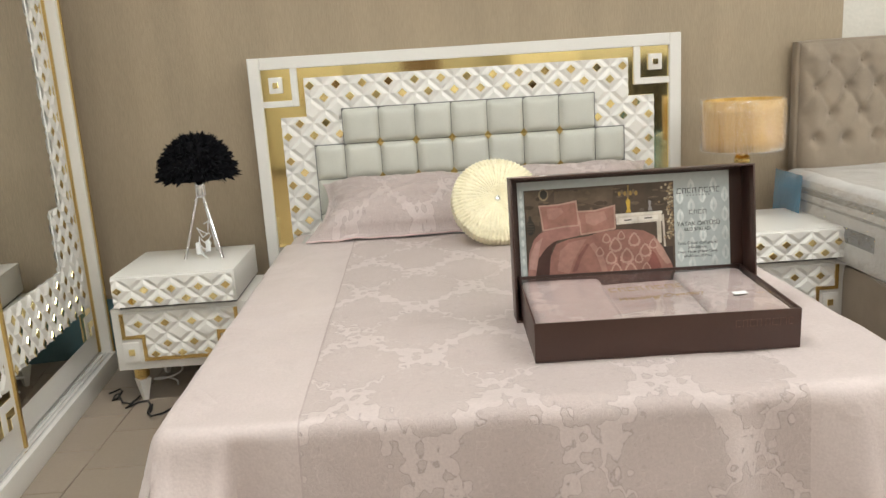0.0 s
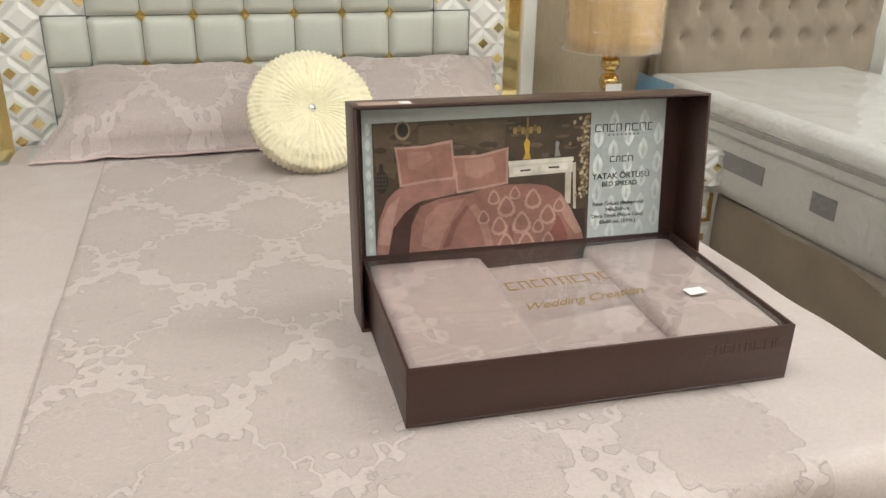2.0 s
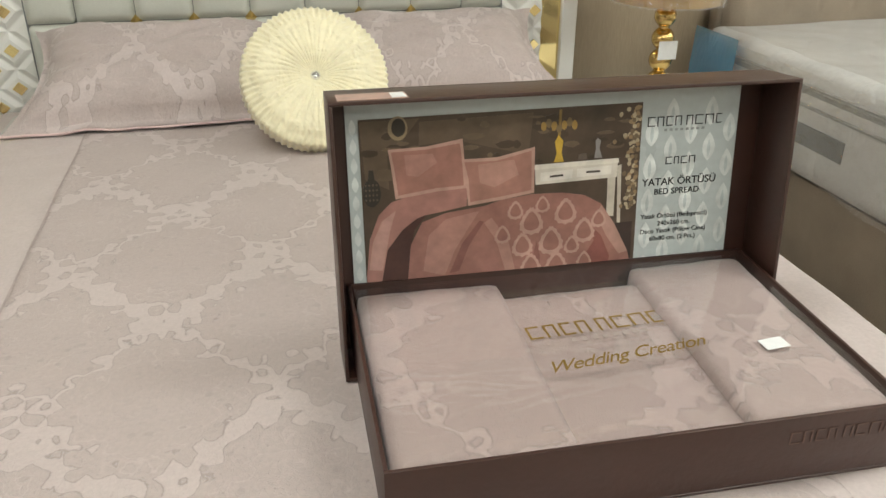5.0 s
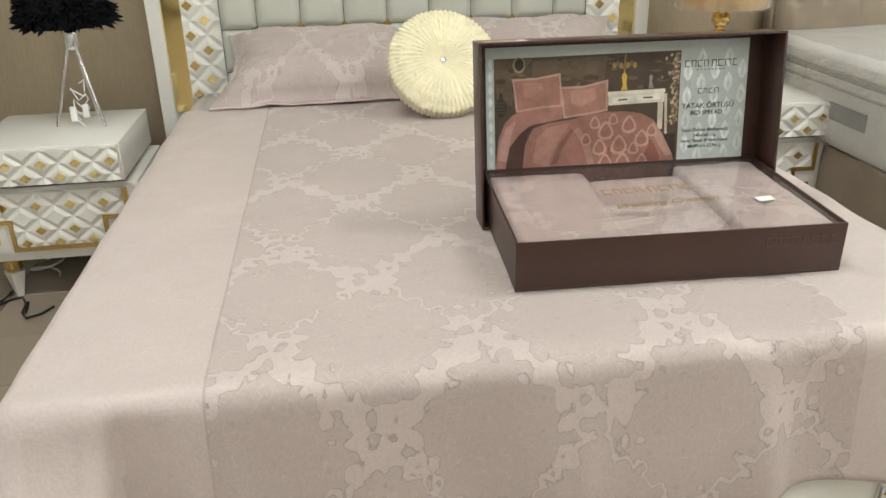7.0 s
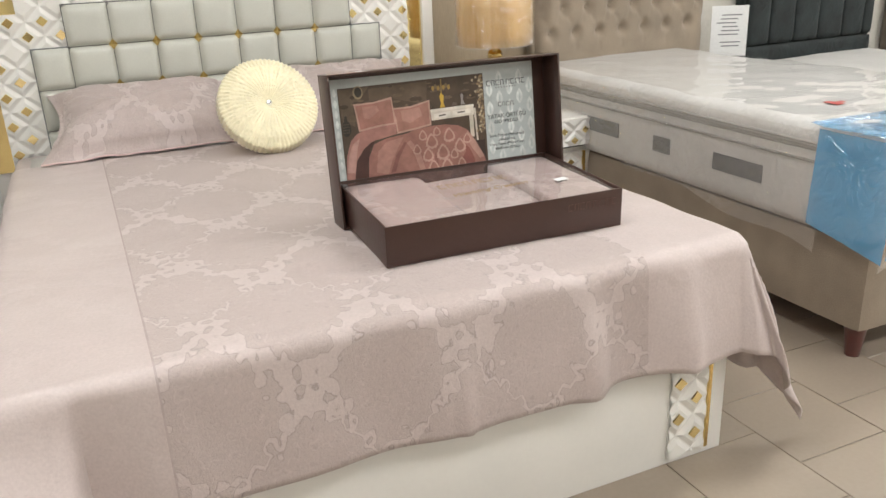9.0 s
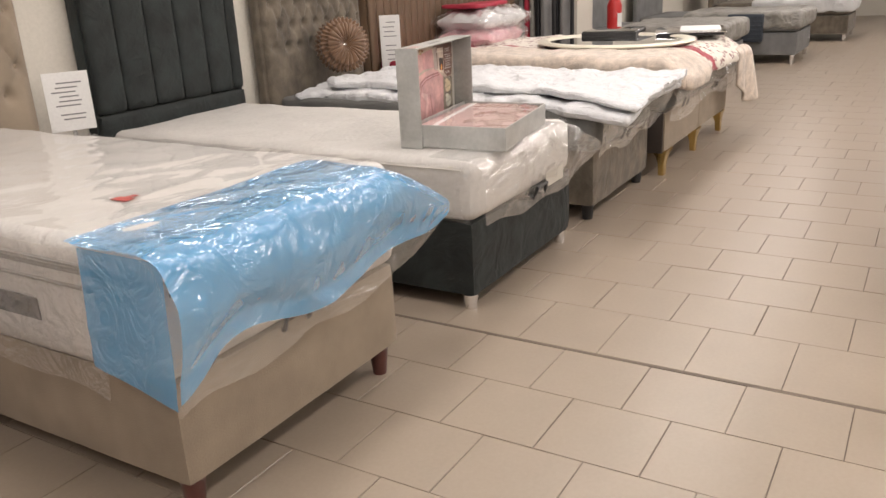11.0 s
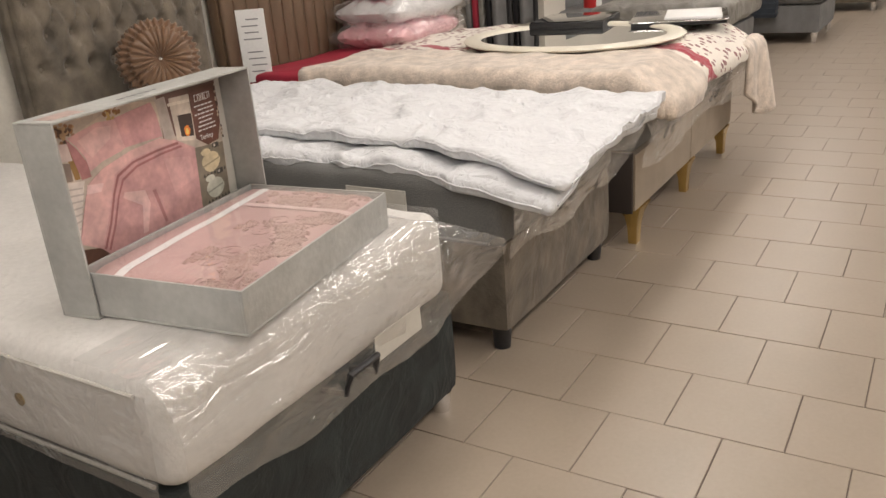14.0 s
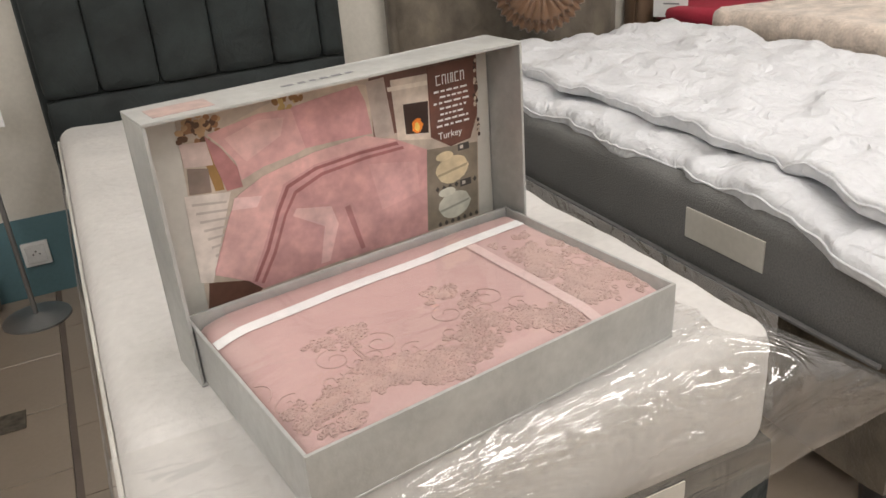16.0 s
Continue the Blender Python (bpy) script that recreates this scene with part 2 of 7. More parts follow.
M = dict(
    white=surface("white_lacquer", (0.72, 0.70, 0.66), 0.34, vary=0.02, fine=0.01),
    gold=surface("gold_mirror", (0.93, 0.77, 0.38), 0.06, 1.0, vary=0.04, fine=0.0),
    brass=surface("gold_trim", (0.72, 0.52, 0.20), 0.22, 1.0, vary=0.05),
    chrome=surface("chrome", (0.82, 0.82, 0.84), 0.12, 1.0, vary=0.03),
    mirror=surface("mirror", (0.85, 0.86, 0.85), 0.01, 1.0, vary=0.01, fine=0.0),
    leather=surface("pale_leather", (0.52, 0.52, 0.465), 0.4, vary=0.04, bump=0.12, bscale=300),
    wallpaper=surface("beige_wallpaper", (0.34, 0.27, 0.185), 0.7, vary=0.07, scale=2.5, bump=0.35, bscale=90, stretch=(3, 3, 0.35), fine=0.07),
    plaster=surface("cream_plaster", (0.60, 0.57, 0.51), 0.75, vary=0.04, scale=2, bump=0.15),
    teal=surface("teal_paint", (0.10, 0.19, 0.22), 0.5, vary=0.08),
    tile=surface("floor_tile", (0.308, 0.254, 0.202), 0.34, vary=0.05, scale=4, fine=0.03),
    grout=surface("grout", (0.15, 0.12, 0.10), 0.9, vary=0.15),
    ceiling=surface("ceiling_white", (0.55, 0.54, 0.52), 0.8, vary=0.03),
    damask=damask(),
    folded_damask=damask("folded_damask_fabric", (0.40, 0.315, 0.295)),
    pinkcloth=surface("pink_satin", (0.60, 0.44, 0.42), 0.5, vary=0.10, scale=9, bump=0.5, bscale=140, sheen=0.3),
    cream=surface("cream_velvet", (0.80, 0.73, 0.50), 0.35, vary=0.08, scale=10, bump=0.5, bscale=90, sheen=0.4),
    boxbrown=surface("brown_card", (0.046, 0.019, 0.013), 0.38, vary=0.10, bump=0.15, spec=0.6),
    boxgrey=surface("silver_card", (0.43, 0.435, 0.42), 0.42, 0.25, vary=0.12, scale=9, bump=0.3, bscale=60, fine=0.06),
    taupe=surface("taupe_velvet", (0.265, 0.212, 0.158), 0.85, vary=0.14, scale=7, bump=0.4, bscale=220, sheen=0.12),
    greygreen=surface("dark_green_velvet", (0.013, 0.018, 0.018), 0.8, vary=0.6, scale=8, bump=0.4, bscale=200, sheen=0.04),
    greige=surface("greige_velvet", (0.128, 0.106, 0.080), 0.75, vary=0.42, scale=11, bump=0.4, bscale=200, sheen=0.12, stretch=(1.0, 1.0, 0.75)),
    brown=surface("brown_leatherette", (0.135, 0.085, 0.052), 0.5, vary=0.08, bump=0.2),
    quilt=surface("white_quilt", (0.63, 0.64, 0.66), 0.85, vary=0.02, bump=0.3, bscale=60),
    mattress=surface("mattress_white", (0.565, 0.55, 0.528), 0.7, vary=0.05, bump=0.6, bscale=60),
    greymesh=surface("mattress_grey_mesh", (0.14, 0.14, 0.135), 0.8, vary=0.06, bump=0.8, bscale=260, fine=0.15),
    fleece=surface("fleece", (0.58, 0.495, 0.42), 0.95, vary=0.26, scale=17, bump=1.5, bscale=110, sheen=0.4, fine=0.10),
    red=surface("crimson_cloth", (0.36, 0.025, 0.05), 0.55, vary=0.15, bump=0.3),
    darkwood=surface("dark_red_wood", (0.085, 0.022, 0.018), 0.3, vary=0.2, coat=0.5),
    black=surface("black_plastic", (0.015, 0.015, 0.017), 0.4, vary=0.2),
    feather=surface("black_feather", (0.008, 0.008, 0.010), 1.0, vary=0.3, spec=0.15),
    shade=surface("gold_satin_shade", (0.56, 0.34, 0.085), 0.28, coat=0.5, vary=0.16, scale=3, bump=0.4, bscale=20, stretch=(5, 5, 0.4)),
    paper=surface("white_paper", (0.76, 0.76, 0.75), 0.6, vary=0.02),
    grey=surface("grey_fabric", (0.17, 0.17, 0.17), 0.85, vary=0.2, bump=0.4),
    clearflat=film("clear_flat_film", (0.8, 0.8, 0.8), 0.9, 0.02, bump=0.10, bscale=5, rough=0.06),
    film=film("clear_film", (0.85, 0.84, 0.82), 1.7, 0.09, bump=0.6, bscale=9, rough=0.11, run=(0.35, 1.0, 1.3)),
    bluefilm=film("blue_film", (0.09, 0.40, 0.74), 1.7, 0.62, bump=0.9, bscale=9, rough=0.09, run=(0.9, 1.0, 0.8)),
    darkside=surface("dark_brown_panel", (0.035, 0.026, 0.022), 0.6, vary=0.1),
    bronze=surface("bronze_satin", (0.15, 0.078, 0.038), 0.35, vary=0.15, bump=0.2, sheen=0.3),
    seamcloth=surface("seam_thread", (0.42, 0.35, 0.33), 0.7, vary=0.1, scale=60),
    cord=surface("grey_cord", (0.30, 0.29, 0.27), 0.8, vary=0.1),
    cord2=surface("white_cord", (0.55, 0.53, 0.49), 0.8, vary=0.1),
    patch=surface("woven_patch", (0.13, 0.13, 0.13), 0.8, vary=0.2, scale=40),
    paper2=surface("dull_paper", (0.50, 0.48, 0.43), 0.6, vary=0.06),
    greyink=surface("grey_lettering", (0.22, 0.22, 0.23), 0.6),
    greymetal=surface("grey_metal", (0.42, 0.42, 0.42), 0.35, 0.8, vary=0.05),
    cream_lacquer=surface("cream_lacquer", (0.70, 0.66, 0.56), 0.34, vary=0.03),
    blackgloss=surface("black_glass", (0.01, 0.012, 0.016), 0.05, vary=0.1, coat=0.6),
    pinkpillow=surface("pink_cotton", (0.70, 0.36, 0.40), 0.8, vary=0.08),
    chairfab=surface("pale_grey_velvet", (0.36, 0.31, 0.26), 0.8, vary=0.08, bump=0.3, sheen=0.3),
    greycover=surface("grey_satin_cover", (0.27, 0.26, 0.24), 0.5, vary=0.25, scale=9),
    bluegrey=surface("dark_blue_weave", (0.035, 0.045, 0.06), 0.8, vary=0.3, bscale=60, bump=0.8),
    redpaint=surface("red_paint", (0.50, 0.02, 0.02), 0.3, vary=0.05),
    rosecloth=surface("rose_cotton_satin", (0.49, 0.32, 0.30), 0.55, vary=0.04, bump=0.2, bscale=220, sheen=0.15),
    lacethread=surface("lace_thread", (0.465, 0.325, 0.29), 0.6, vary=0.1, scale=30),
    floral=surface("floral_fleece", (0.74, 0.69, 0.62), 0.95, vary=0.06, bump=1.2, bscale=110, sheen=0.3),
    lamp=glow("lamp_diffuser", (1.0, 0.96, 0.9), 4.0),
)


def add_flowers(m, ground, flower):
    """Crimson petals strewn over the fleece in bands."""
    nt = m.node_tree
    N, L, p = nt.nodes.new, nt.links.new, nt.nodes["Principled BSDF"]
    tc, v, n = N("ShaderNodeTexCoord"), N("ShaderNodeTexVoronoi"), N("ShaderNodeTexNoise")
    v.inputs["Scale"].default_value, n.inputs["Scale"].default_value = 24, 5.0
    L(tc.outputs["Object"], v.inputs["Vector"]), L(tc.outputs["Object"], n.inputs["Vector"])
    near, some, both = N("ShaderNodeMath"), N("ShaderNodeMath"), N("ShaderNodeMath")
    near.operation, some.operation, both.operation = "LESS_THAN", "GREATER_THAN", "MULTIPLY"
    near.inputs[1].default_value, some.inputs[1].default_value = 0.36, 0.40
    L(v.outputs["Distance"], near.inputs[0]), L(n.outputs["Fac"], some.inputs[0])
    L(near.outputs[0], both.inputs[0]), L(some.outputs[0], both.inputs[1])
    mix = N("ShaderNodeMix")
    mix.data_type = "RGBA"
    mix.inputs["B"].default_value = (*flower, 1)
    L(p.inputs["Base Color"].links[0].from_socket, mix.inputs["A"]), L(both.outputs[0], mix.inputs["Factor"])
    # one crimson border of blossoms near the folded edge
    sep, wob, dist, run, rag, both2, border = N("ShaderNodeSeparateXYZ"), N("ShaderNodeTexNoise"), N("ShaderNodeMath"), N("ShaderNodeMath"), N("ShaderNodeMath"), N("ShaderNodeMath"), N("ShaderNodeMix")
    L(tc.outputs["Object"], sep.inputs[0]), L(tc.outputs["Object"], wob.inputs["Vector"])
    wob.inputs["Scale"].default_value, wob.inputs["Detail"].default_value = 14, 3
    dist.operation, dist.inputs[1].default_value = "SUBTRACT", 6.03
    run.operation, rag.operation = "ABSOLUTE", "MULTIPLY_ADD"
    rag.inputs[1].default_value, rag.inputs[2].default_value = 0.22, -0.07
    L(sep.outputs[0], dist.inputs[0]), L(dist.outputs[0], run.inputs[0]), L(wob.outputs["Fac"], rag.inputs[0])
    both2.operation = "LESS_THAN"
    L(run.outputs[0], both2.inputs[0]), L(rag.outputs[0], both2.inputs[1])
    border.data_type = "RGBA"
    border.inputs["B"].default_value = (0.34, 0.03, 0.05, 1)
    L(mix.outputs["Result"], border.inputs["A"]), L(both2.outputs[0], border.inputs["Factor"])
    L(border.outputs["Result"], p.inputs["Base Color"])


def crumple(m, scale, depth, along=(1, 1, 1)):
    """Adds soft creases with sharp ridges to a cloth."""
    nt = m.node_tree
    N, L, p = nt.nodes.new, nt.links.new, nt.nodes["Principled BSDF"]
    tc, mp, n, sub, ab, b = N("ShaderNodeTexCoord"), N("ShaderNodeMapping"), N("ShaderNodeTexNoise"), N("ShaderNodeMath"), N("ShaderNodeMath"), N("ShaderNodeBump")
    mp.inputs["Scale"].default_value = along
    n.inputs["Scale"].default_value, n.inputs["Detail"].default_value, n.inputs["Distortion"].default_value = scale, 3, 0.8
    sub.operation, sub.inputs[1].default_value, ab.operation = "SUBTRACT", 0.5, "ABSOLUTE"
    b.inputs["Strength"].default_value, b.inputs["Distance"].default_value, b.invert = 0.8, depth, True
    L(tc.outputs["Object"], mp.inputs["Vector"]), L(mp.outputs[0], n.inputs["Vector"])
    L(n.outputs["Fac"], sub.inputs[0]), L(sub.outputs[0], ab.inputs[0]), L(ab.outputs[0], b.inputs["Height"])
    if p.inputs["Normal"].links:
        L(p.inputs["Normal"].links[0].from_socket, b.inputs["Normal"])
    L(b.outputs[0], p.inputs["Normal"])


crumple(M["damask"], 2.6, 0.018), crumple(M["quilt"], 8, 0.04), crumple(M["quilt"], 24, 0.010), crumple(M["mattress"], 7, 0.016, (0.6, 1.6, 1)), crumple(M["cream"], 16, 0.02), crumple(M["rosecloth"], 5, 0.01)
crumple(M["greige"], 8, 0.02), crumple(M["greygreen"], 8, 0.02), crumple(M["pinkpillow"], 10, 0.05), crumple(M["floral"], 9, 0.03), crumple(M["greycover"], 9, 0.06)
add_flowers(M["floral"], None, (0.22, 0.08, 0.08))


# ---- building helpers ----
def thing(name, x=0, y=0, z=0, rz=0, label="", category="", group="", kind=""):
    e = new(name)
    e.empty_display_size = 0.1
    e.matrix_basis = pose(x, y, z, 0, 0, rz)
    return tagged(e, label, category, group, kind)


def part(name, bm, material, parent=None, label="", smooth=35, kind="", category=""):
    me = bpy.data.meshes.new(name)
    bmesh.ops.recalc_face_normals(bm, faces=bm.faces)
    bm.to_mesh(me)
    bm.free()
    me.materials.append(material)
    if smooth:
        me.shade_smooth()
        me.set_sharp_from_angle(angle=radians(smooth))
    ob = new(name, me)
    ob.parent = parent
    return tagged(ob, label, category, "", kind)


def box(bm, x0, x1, y0, y1, z0, z1, r=0.0, seg=2):
    vs = [bm.verts.new((x, y, z)) for x in (x0, x1) for y in (y0, y1) for z in (z0, z1)]
    fs = [bm.faces.new([vs[i] for i in f]) for f in ((0, 1, 3, 2), (4, 6, 7, 5), (0, 4, 5, 1), (2, 3, 7, 6), (0, 2, 6, 4), (1, 5, 7, 3))]
    if r:
        es = list({e for f in fs for e in f.edges})
        bmesh.ops.bevel(bm, geom=es, offset=r, segments=seg, affect="EDGES", profile=0.6)
    return bm


def boxes(*dims, r=0.0, seg=2):
    bm = bmesh.new()
    for d in dims:
        box(bm, *d, r, seg)
    return bm


def lathe(profile, n=24, x=0.0, y=0.0, bm=None):
    bm = bm or bmesh.new()
    rings = [[bm.verts.new((x + r * math.cos(2 * math.pi * i / n), y + r * math.sin(2 * math.pi * i / n), z)) for i in range(n)] for r, z in profile]
    for a, b in zip(rings, rings[1:]):
        for i in range(n):
            bm.faces.new((a[i], a[(i + 1) % n], b[(i + 1) % n], b[i]))
    bm.faces.new(rings[0][::-1]), bm.faces.new(rings[-1])
    return bm


def tube(points, r, n=8, bm=None, taper=1.0):
    bm = bm or bmesh.new()
    pts = [Vector(p) for p in points]
    rings = []
    for k, p in enumerate(pts):
        d = (pts[min(k + 1, len(pts) - 1)] - pts[max(k - 1, 0)]).normalized()
        side = d.cross(Vector((0.31, 0.2, 0.93)) if abs(d.z) < 0.95 else Vector((1, 0, 0))).normalized()
        up, rr = d.cross(side), r * (1 + (taper - 1) * k / max(len(pts) - 1, 1))
        rings.append([bm.verts.new(p + rr * (math.cos(2 * math.pi * i / n) * side + math.sin(2 * math.pi * i / n) * up)) for i in range(n)])
    for a, b in zip(rings, rings[1:]):
        for i in range(n):
            bm.faces.new((a[i], a[(i + 1) % n], b[(i + 1) % n], b[i]))
    bm.faces.new(rings[0][::-1]), bm.faces.new(rings[-1])
    return bm


def surf(nu, nv, fn, uv=None, bm=None):
    """A sheet of nu by nv cells; fn(u, v) gives the place for u, v in 0..1; uv(u, v) its cloth coordinates."""
    bm = bm or bmesh.new()
    layer = bm.loops.layers.uv.new("UVMap") if uv else None
    g = [[bm.verts.new(fn(i / nu, j / nv)) for j in range(nv + 1)] for i in range(nu + 1)]
    for i in range(nu):
        for j in range(nv):
            f = bm.faces.new((g[i][j], g[i + 1][j], g[i + 1][j + 1], g[i][j + 1]))
            if uv:
                for loop, (a, b) in zip(f.loops, ((i, j), (i + 1, j), (i + 1, j + 1), (i, j + 1))):
                    loop[layer].uv = uv(a / nu, b / nv)
    return bm


def thick(ob, t, offset=-1.0):
    m = ob.modifiers.new("thickness", "SOLIDIFY")
    m.thickness, m.offset = t, offset
    return ob


def nz(x, y, z=0.0):
    return noise.noise(Vector((x, y, z)))


def pad(w, d, h, n=24, sx=0.5, wr=0.0, sharp=0.35, seed=0.0, corner=0.0):
    """A stuffed cushion, w by d, h thick, lying flat, centred at the origin."""
    bm = bmesh.new()
    def top(s):
        def fn(u, v):
            a, b = 2 * u - 1, 2 * v - 1
            t = max((1 - abs(a) ** 3.2) * (1 - abs(b) ** 3.2), 0) ** sharp
            pull = 1 - corner * (1 - (a * a * b * b)) * 0.5 * (abs(a) ** 4 + abs(b) ** 4)
            z = s * 0.5 * h * t * (1 + wr * nz(a * 3 + seed, b * 3, s))
            return (a * w / 2 * pull, b * d / 2 * pull, z + 0.3 * wr * h * nz(a * 6, b * 6 + seed, 4) * t)
        return fn
    surf(n, n, top(1), bm=bm), surf(n, n, top(-1), bm=bm)
    bmesh.ops.remove_doubles(bm, verts=bm.verts, dist=0.0004)
    return bm


def softbox(x0, x1, y0, y1, z0, z1, r, cell=0.05, move=None, bm=None):
    """A box with well rounded edges and a fine skin; move(p) shifts each point of it."""
    bm = bm or bmesh.new()
    lo, hi = Vector((x0, y0, z0)), Vector((x1, y1, z1))
    r = min(r, *(0.499 * (hi[i] - lo[i]) for i in range(3)))
    for axis in range(3):
        a, b = (axis + 1) % 3, (axis + 2) % 3
        na, nb = max(int((hi[a] - lo[a]) / cell), 4), max(int((hi[b] - lo[b]) / cell), 4)

        def ease(t, n, size):
            e = r / size
            return (1 - math.cos(min(t / (2 * e), 1) * math.pi / 2)) * e if t < e else (1 - (1 - math.cos(min((1 - t) / (2 * e), 1) * math.pi / 2)) * e if t > 1 - e else t)
        for side in (lo, hi):
            def fn(u, v):
                p = Vector((0, 0, 0))
                p[axis], p[a], p[b] = side[axis], lo[a] + u * (hi[a] - lo[a]), lo[b] + v * (hi[b] - lo[b])
                q = Vector([min(max(p[i], lo[i] + r), hi[i] - r) for i in range(3)])
                p = q + (p - q).normalized() * r
                return p + Vector(move(p)) if move else p
            surf(na, nb, fn, bm=bm)
    bmesh.ops.remove_doubles(bm, verts=bm.verts, dist=0.0008)
    return bm


def crease(x, y, s=1.0):
    """Ridged noise: sharp folds between soft fields."""
    return 1 - abs(noise.noise(Vector((x * s, y * s, 3.1)))) * 2.6


# ---- the setting ----
X0, X1, Y0 = -2.3, 19.0, -4.2
part("wall_north", boxes((X0, 2.0, WALL_Y, WALL_Y + 0.15, 0.28, CEIL)), M["wallpaper"], kind="structure", label="beige textured wallpaper on the shop's back wall", smooth=0)
part("wall_north_plain", boxes((2.0, X1, WALL_Y, WALL_Y + 0.15, 0.28, CEIL)), M["plaster"], kind="structure", smooth=0)
part("baseboard", boxes((X0, X1, WALL_Y - 0.004, WALL_Y + 0.15, 0.0, 0.28)), M["teal"], kind="structure", label="teal painted skirting band", smooth=0)
part("wall_west", boxes((X0 - 0.15, X0, Y0, WALL_Y + 0.15, 0, CEIL)), M["plaster"], kind="structure", smooth=0)
part("wall_south", boxes((X0 - 0.15, X1, Y0 - 0.15, Y0, 0, CEIL)), M["plaster"], kind="structure", smooth=0)
part("wall_east", boxes((X1, X1 + 0.15, Y0 - 0.15, 0.30, 0, CEIL), (X1, X1 + 0.15, 0.66, WALL_Y + 0.15, 0, CEIL), (X1, X1 + 0.15, 0.30, 0.66, 2.3, CEIL)), M["plaster"], kind="structure", smooth=0)
part("ceiling", boxes((X0 - 0.15, X1 + 0.15, Y0 - 0.15, WALL_Y + 0.15, CEIL, CEIL + 0.12)), M["ceiling"], kind="structure", smooth=0)
floor = part("floor", boxes((X0 - 0.15, X1 + 3, Y0 - 0.15, WALL_Y + 0.15, -0.12, -0.004)), M["grout"], kind="structure", label="pale beige floor tiles in running bond", smooth=0)
for x, y in LAMPS:
    lamp = thing("ceiling_light", x, y, CEIL, label="flat white square ceiling light panel, lit", category="ceiling light", group="ceiling lights")
    part("frame", boxes((-0.61, -0.585, -0.31, 0.31, -0.04, 0), (0.585, 0.61, -0.31, 0.31, -0.04, 0), (-0.585, 0.585, -0.31, -0.285, -0.04, 0), (-0.585, 0.585, 0.285, 0.31, -0.04, 0)), M["white"], lamp)
    part("diffuser", boxes((-0.585, 0.585, -0.285, 0.285, -0.03, -0.002)), M["lamp"], lamp)


# ---- beds: common parts ----
def cone_leg(bed, x, y, h, r0, r1, material, label="turned wooden leg"):
    return part("leg", lathe([(r1, 0), (r0 * 0.96, h * 0.92), (r0, h)], 20, x, y), material, bed, label)


def tufted(bed, x0, x1, z0, z1, y, material, px, pz, first_row, depth=0.042, name="headboard_pad"):
    """Buttoned padding: rows of buttons set off by half a pitch, dimples round them, creases between and pleats below the last row."""
    w, h = x1 - x0, z1 - z0
    rows = int((z1 - 0.04 - first_row) / (pz / 2)) + 1
    spots = [(x0 + px / 2 * (1 + (j % 2)) + i * px, first_row + j * pz / 2) for j in range(rows) for i in range(int(w / px) + 1)]
    spots = [(a, b) for a, b in spots if x0 + 0.03 < a < x1 - 0.03]

    def fn(u, v):
        X, Z = x0 + u * w, z0 + v * h
        j = (Z - first_row) / (pz / 2)
        d = 0.0
        if j > -0.5:
            for row in (math.floor(j), math.floor(j) + 1):
                if row < 0 or row >= rows:
                    continue
                off = x0 + px / 2 * (1 + (row % 2))
                dx = (X - off) - px * round((X - off) / px)
                dz = Z - (first_row + row * pz / 2)
                d = max(d, math.exp(-(dx * dx + dz * dz * 0.6) / 0.024 ** 2))
            a = (X - x0 - px / 2) / px
            k = (Z - first_row) / pz
            c1 = abs((a - k) - round(a - k)) * px
            c2 = abs((a + k) - round(a + k)) * px
            inside = min(max(j + 0.02, 0), 1)
            d = max(d, 0.52 * math.exp(-c1 / 0.009) * inside, 0.46 * math.exp(-c2 / 0.010) * inside)
        if j < 0:
            dx = (X - x0 - px / 2) - px * round((X - x0 - px / 2) / px)
            d = max(d, 0.45 * math.exp(-abs(dx) / 0.007) * max(0, 1 + 1.2 * j * pz / 2 / 0.12))
            dz = Z - first_row
            d = max(d, math.exp(-(dx * dx + dz * dz) / 0.024 ** 2))
        edge = min(1, 16 * min(u, 1 - u), 12 * (1 - v), 12 * v + 0.3) ** 0.5
        return (X, y - (depth * (1 - 0.85 * d)) * edge - 0.01 * edge, Z)
    part(name, surf(int(w / 0.009), int(h / 0.009), fn), material, bed, smooth=60)
    first = None
    for a, b in spots:
        if first is None:
            bm = bmesh.new()
            bmesh.ops.create_uvsphere(bm, u_segments=10, v_segments=6, radius=0.010)
            bmesh.ops.scale(bm, vec=(1, 0.55, 1), verts=bm.verts)
            c = first = part("button", bm, material, bed, smooth=60)
        else:
            c = first.copy()
            scene.collection.objects.link(c)
        c.matrix_basis = pose(a, y - 0.017, b)


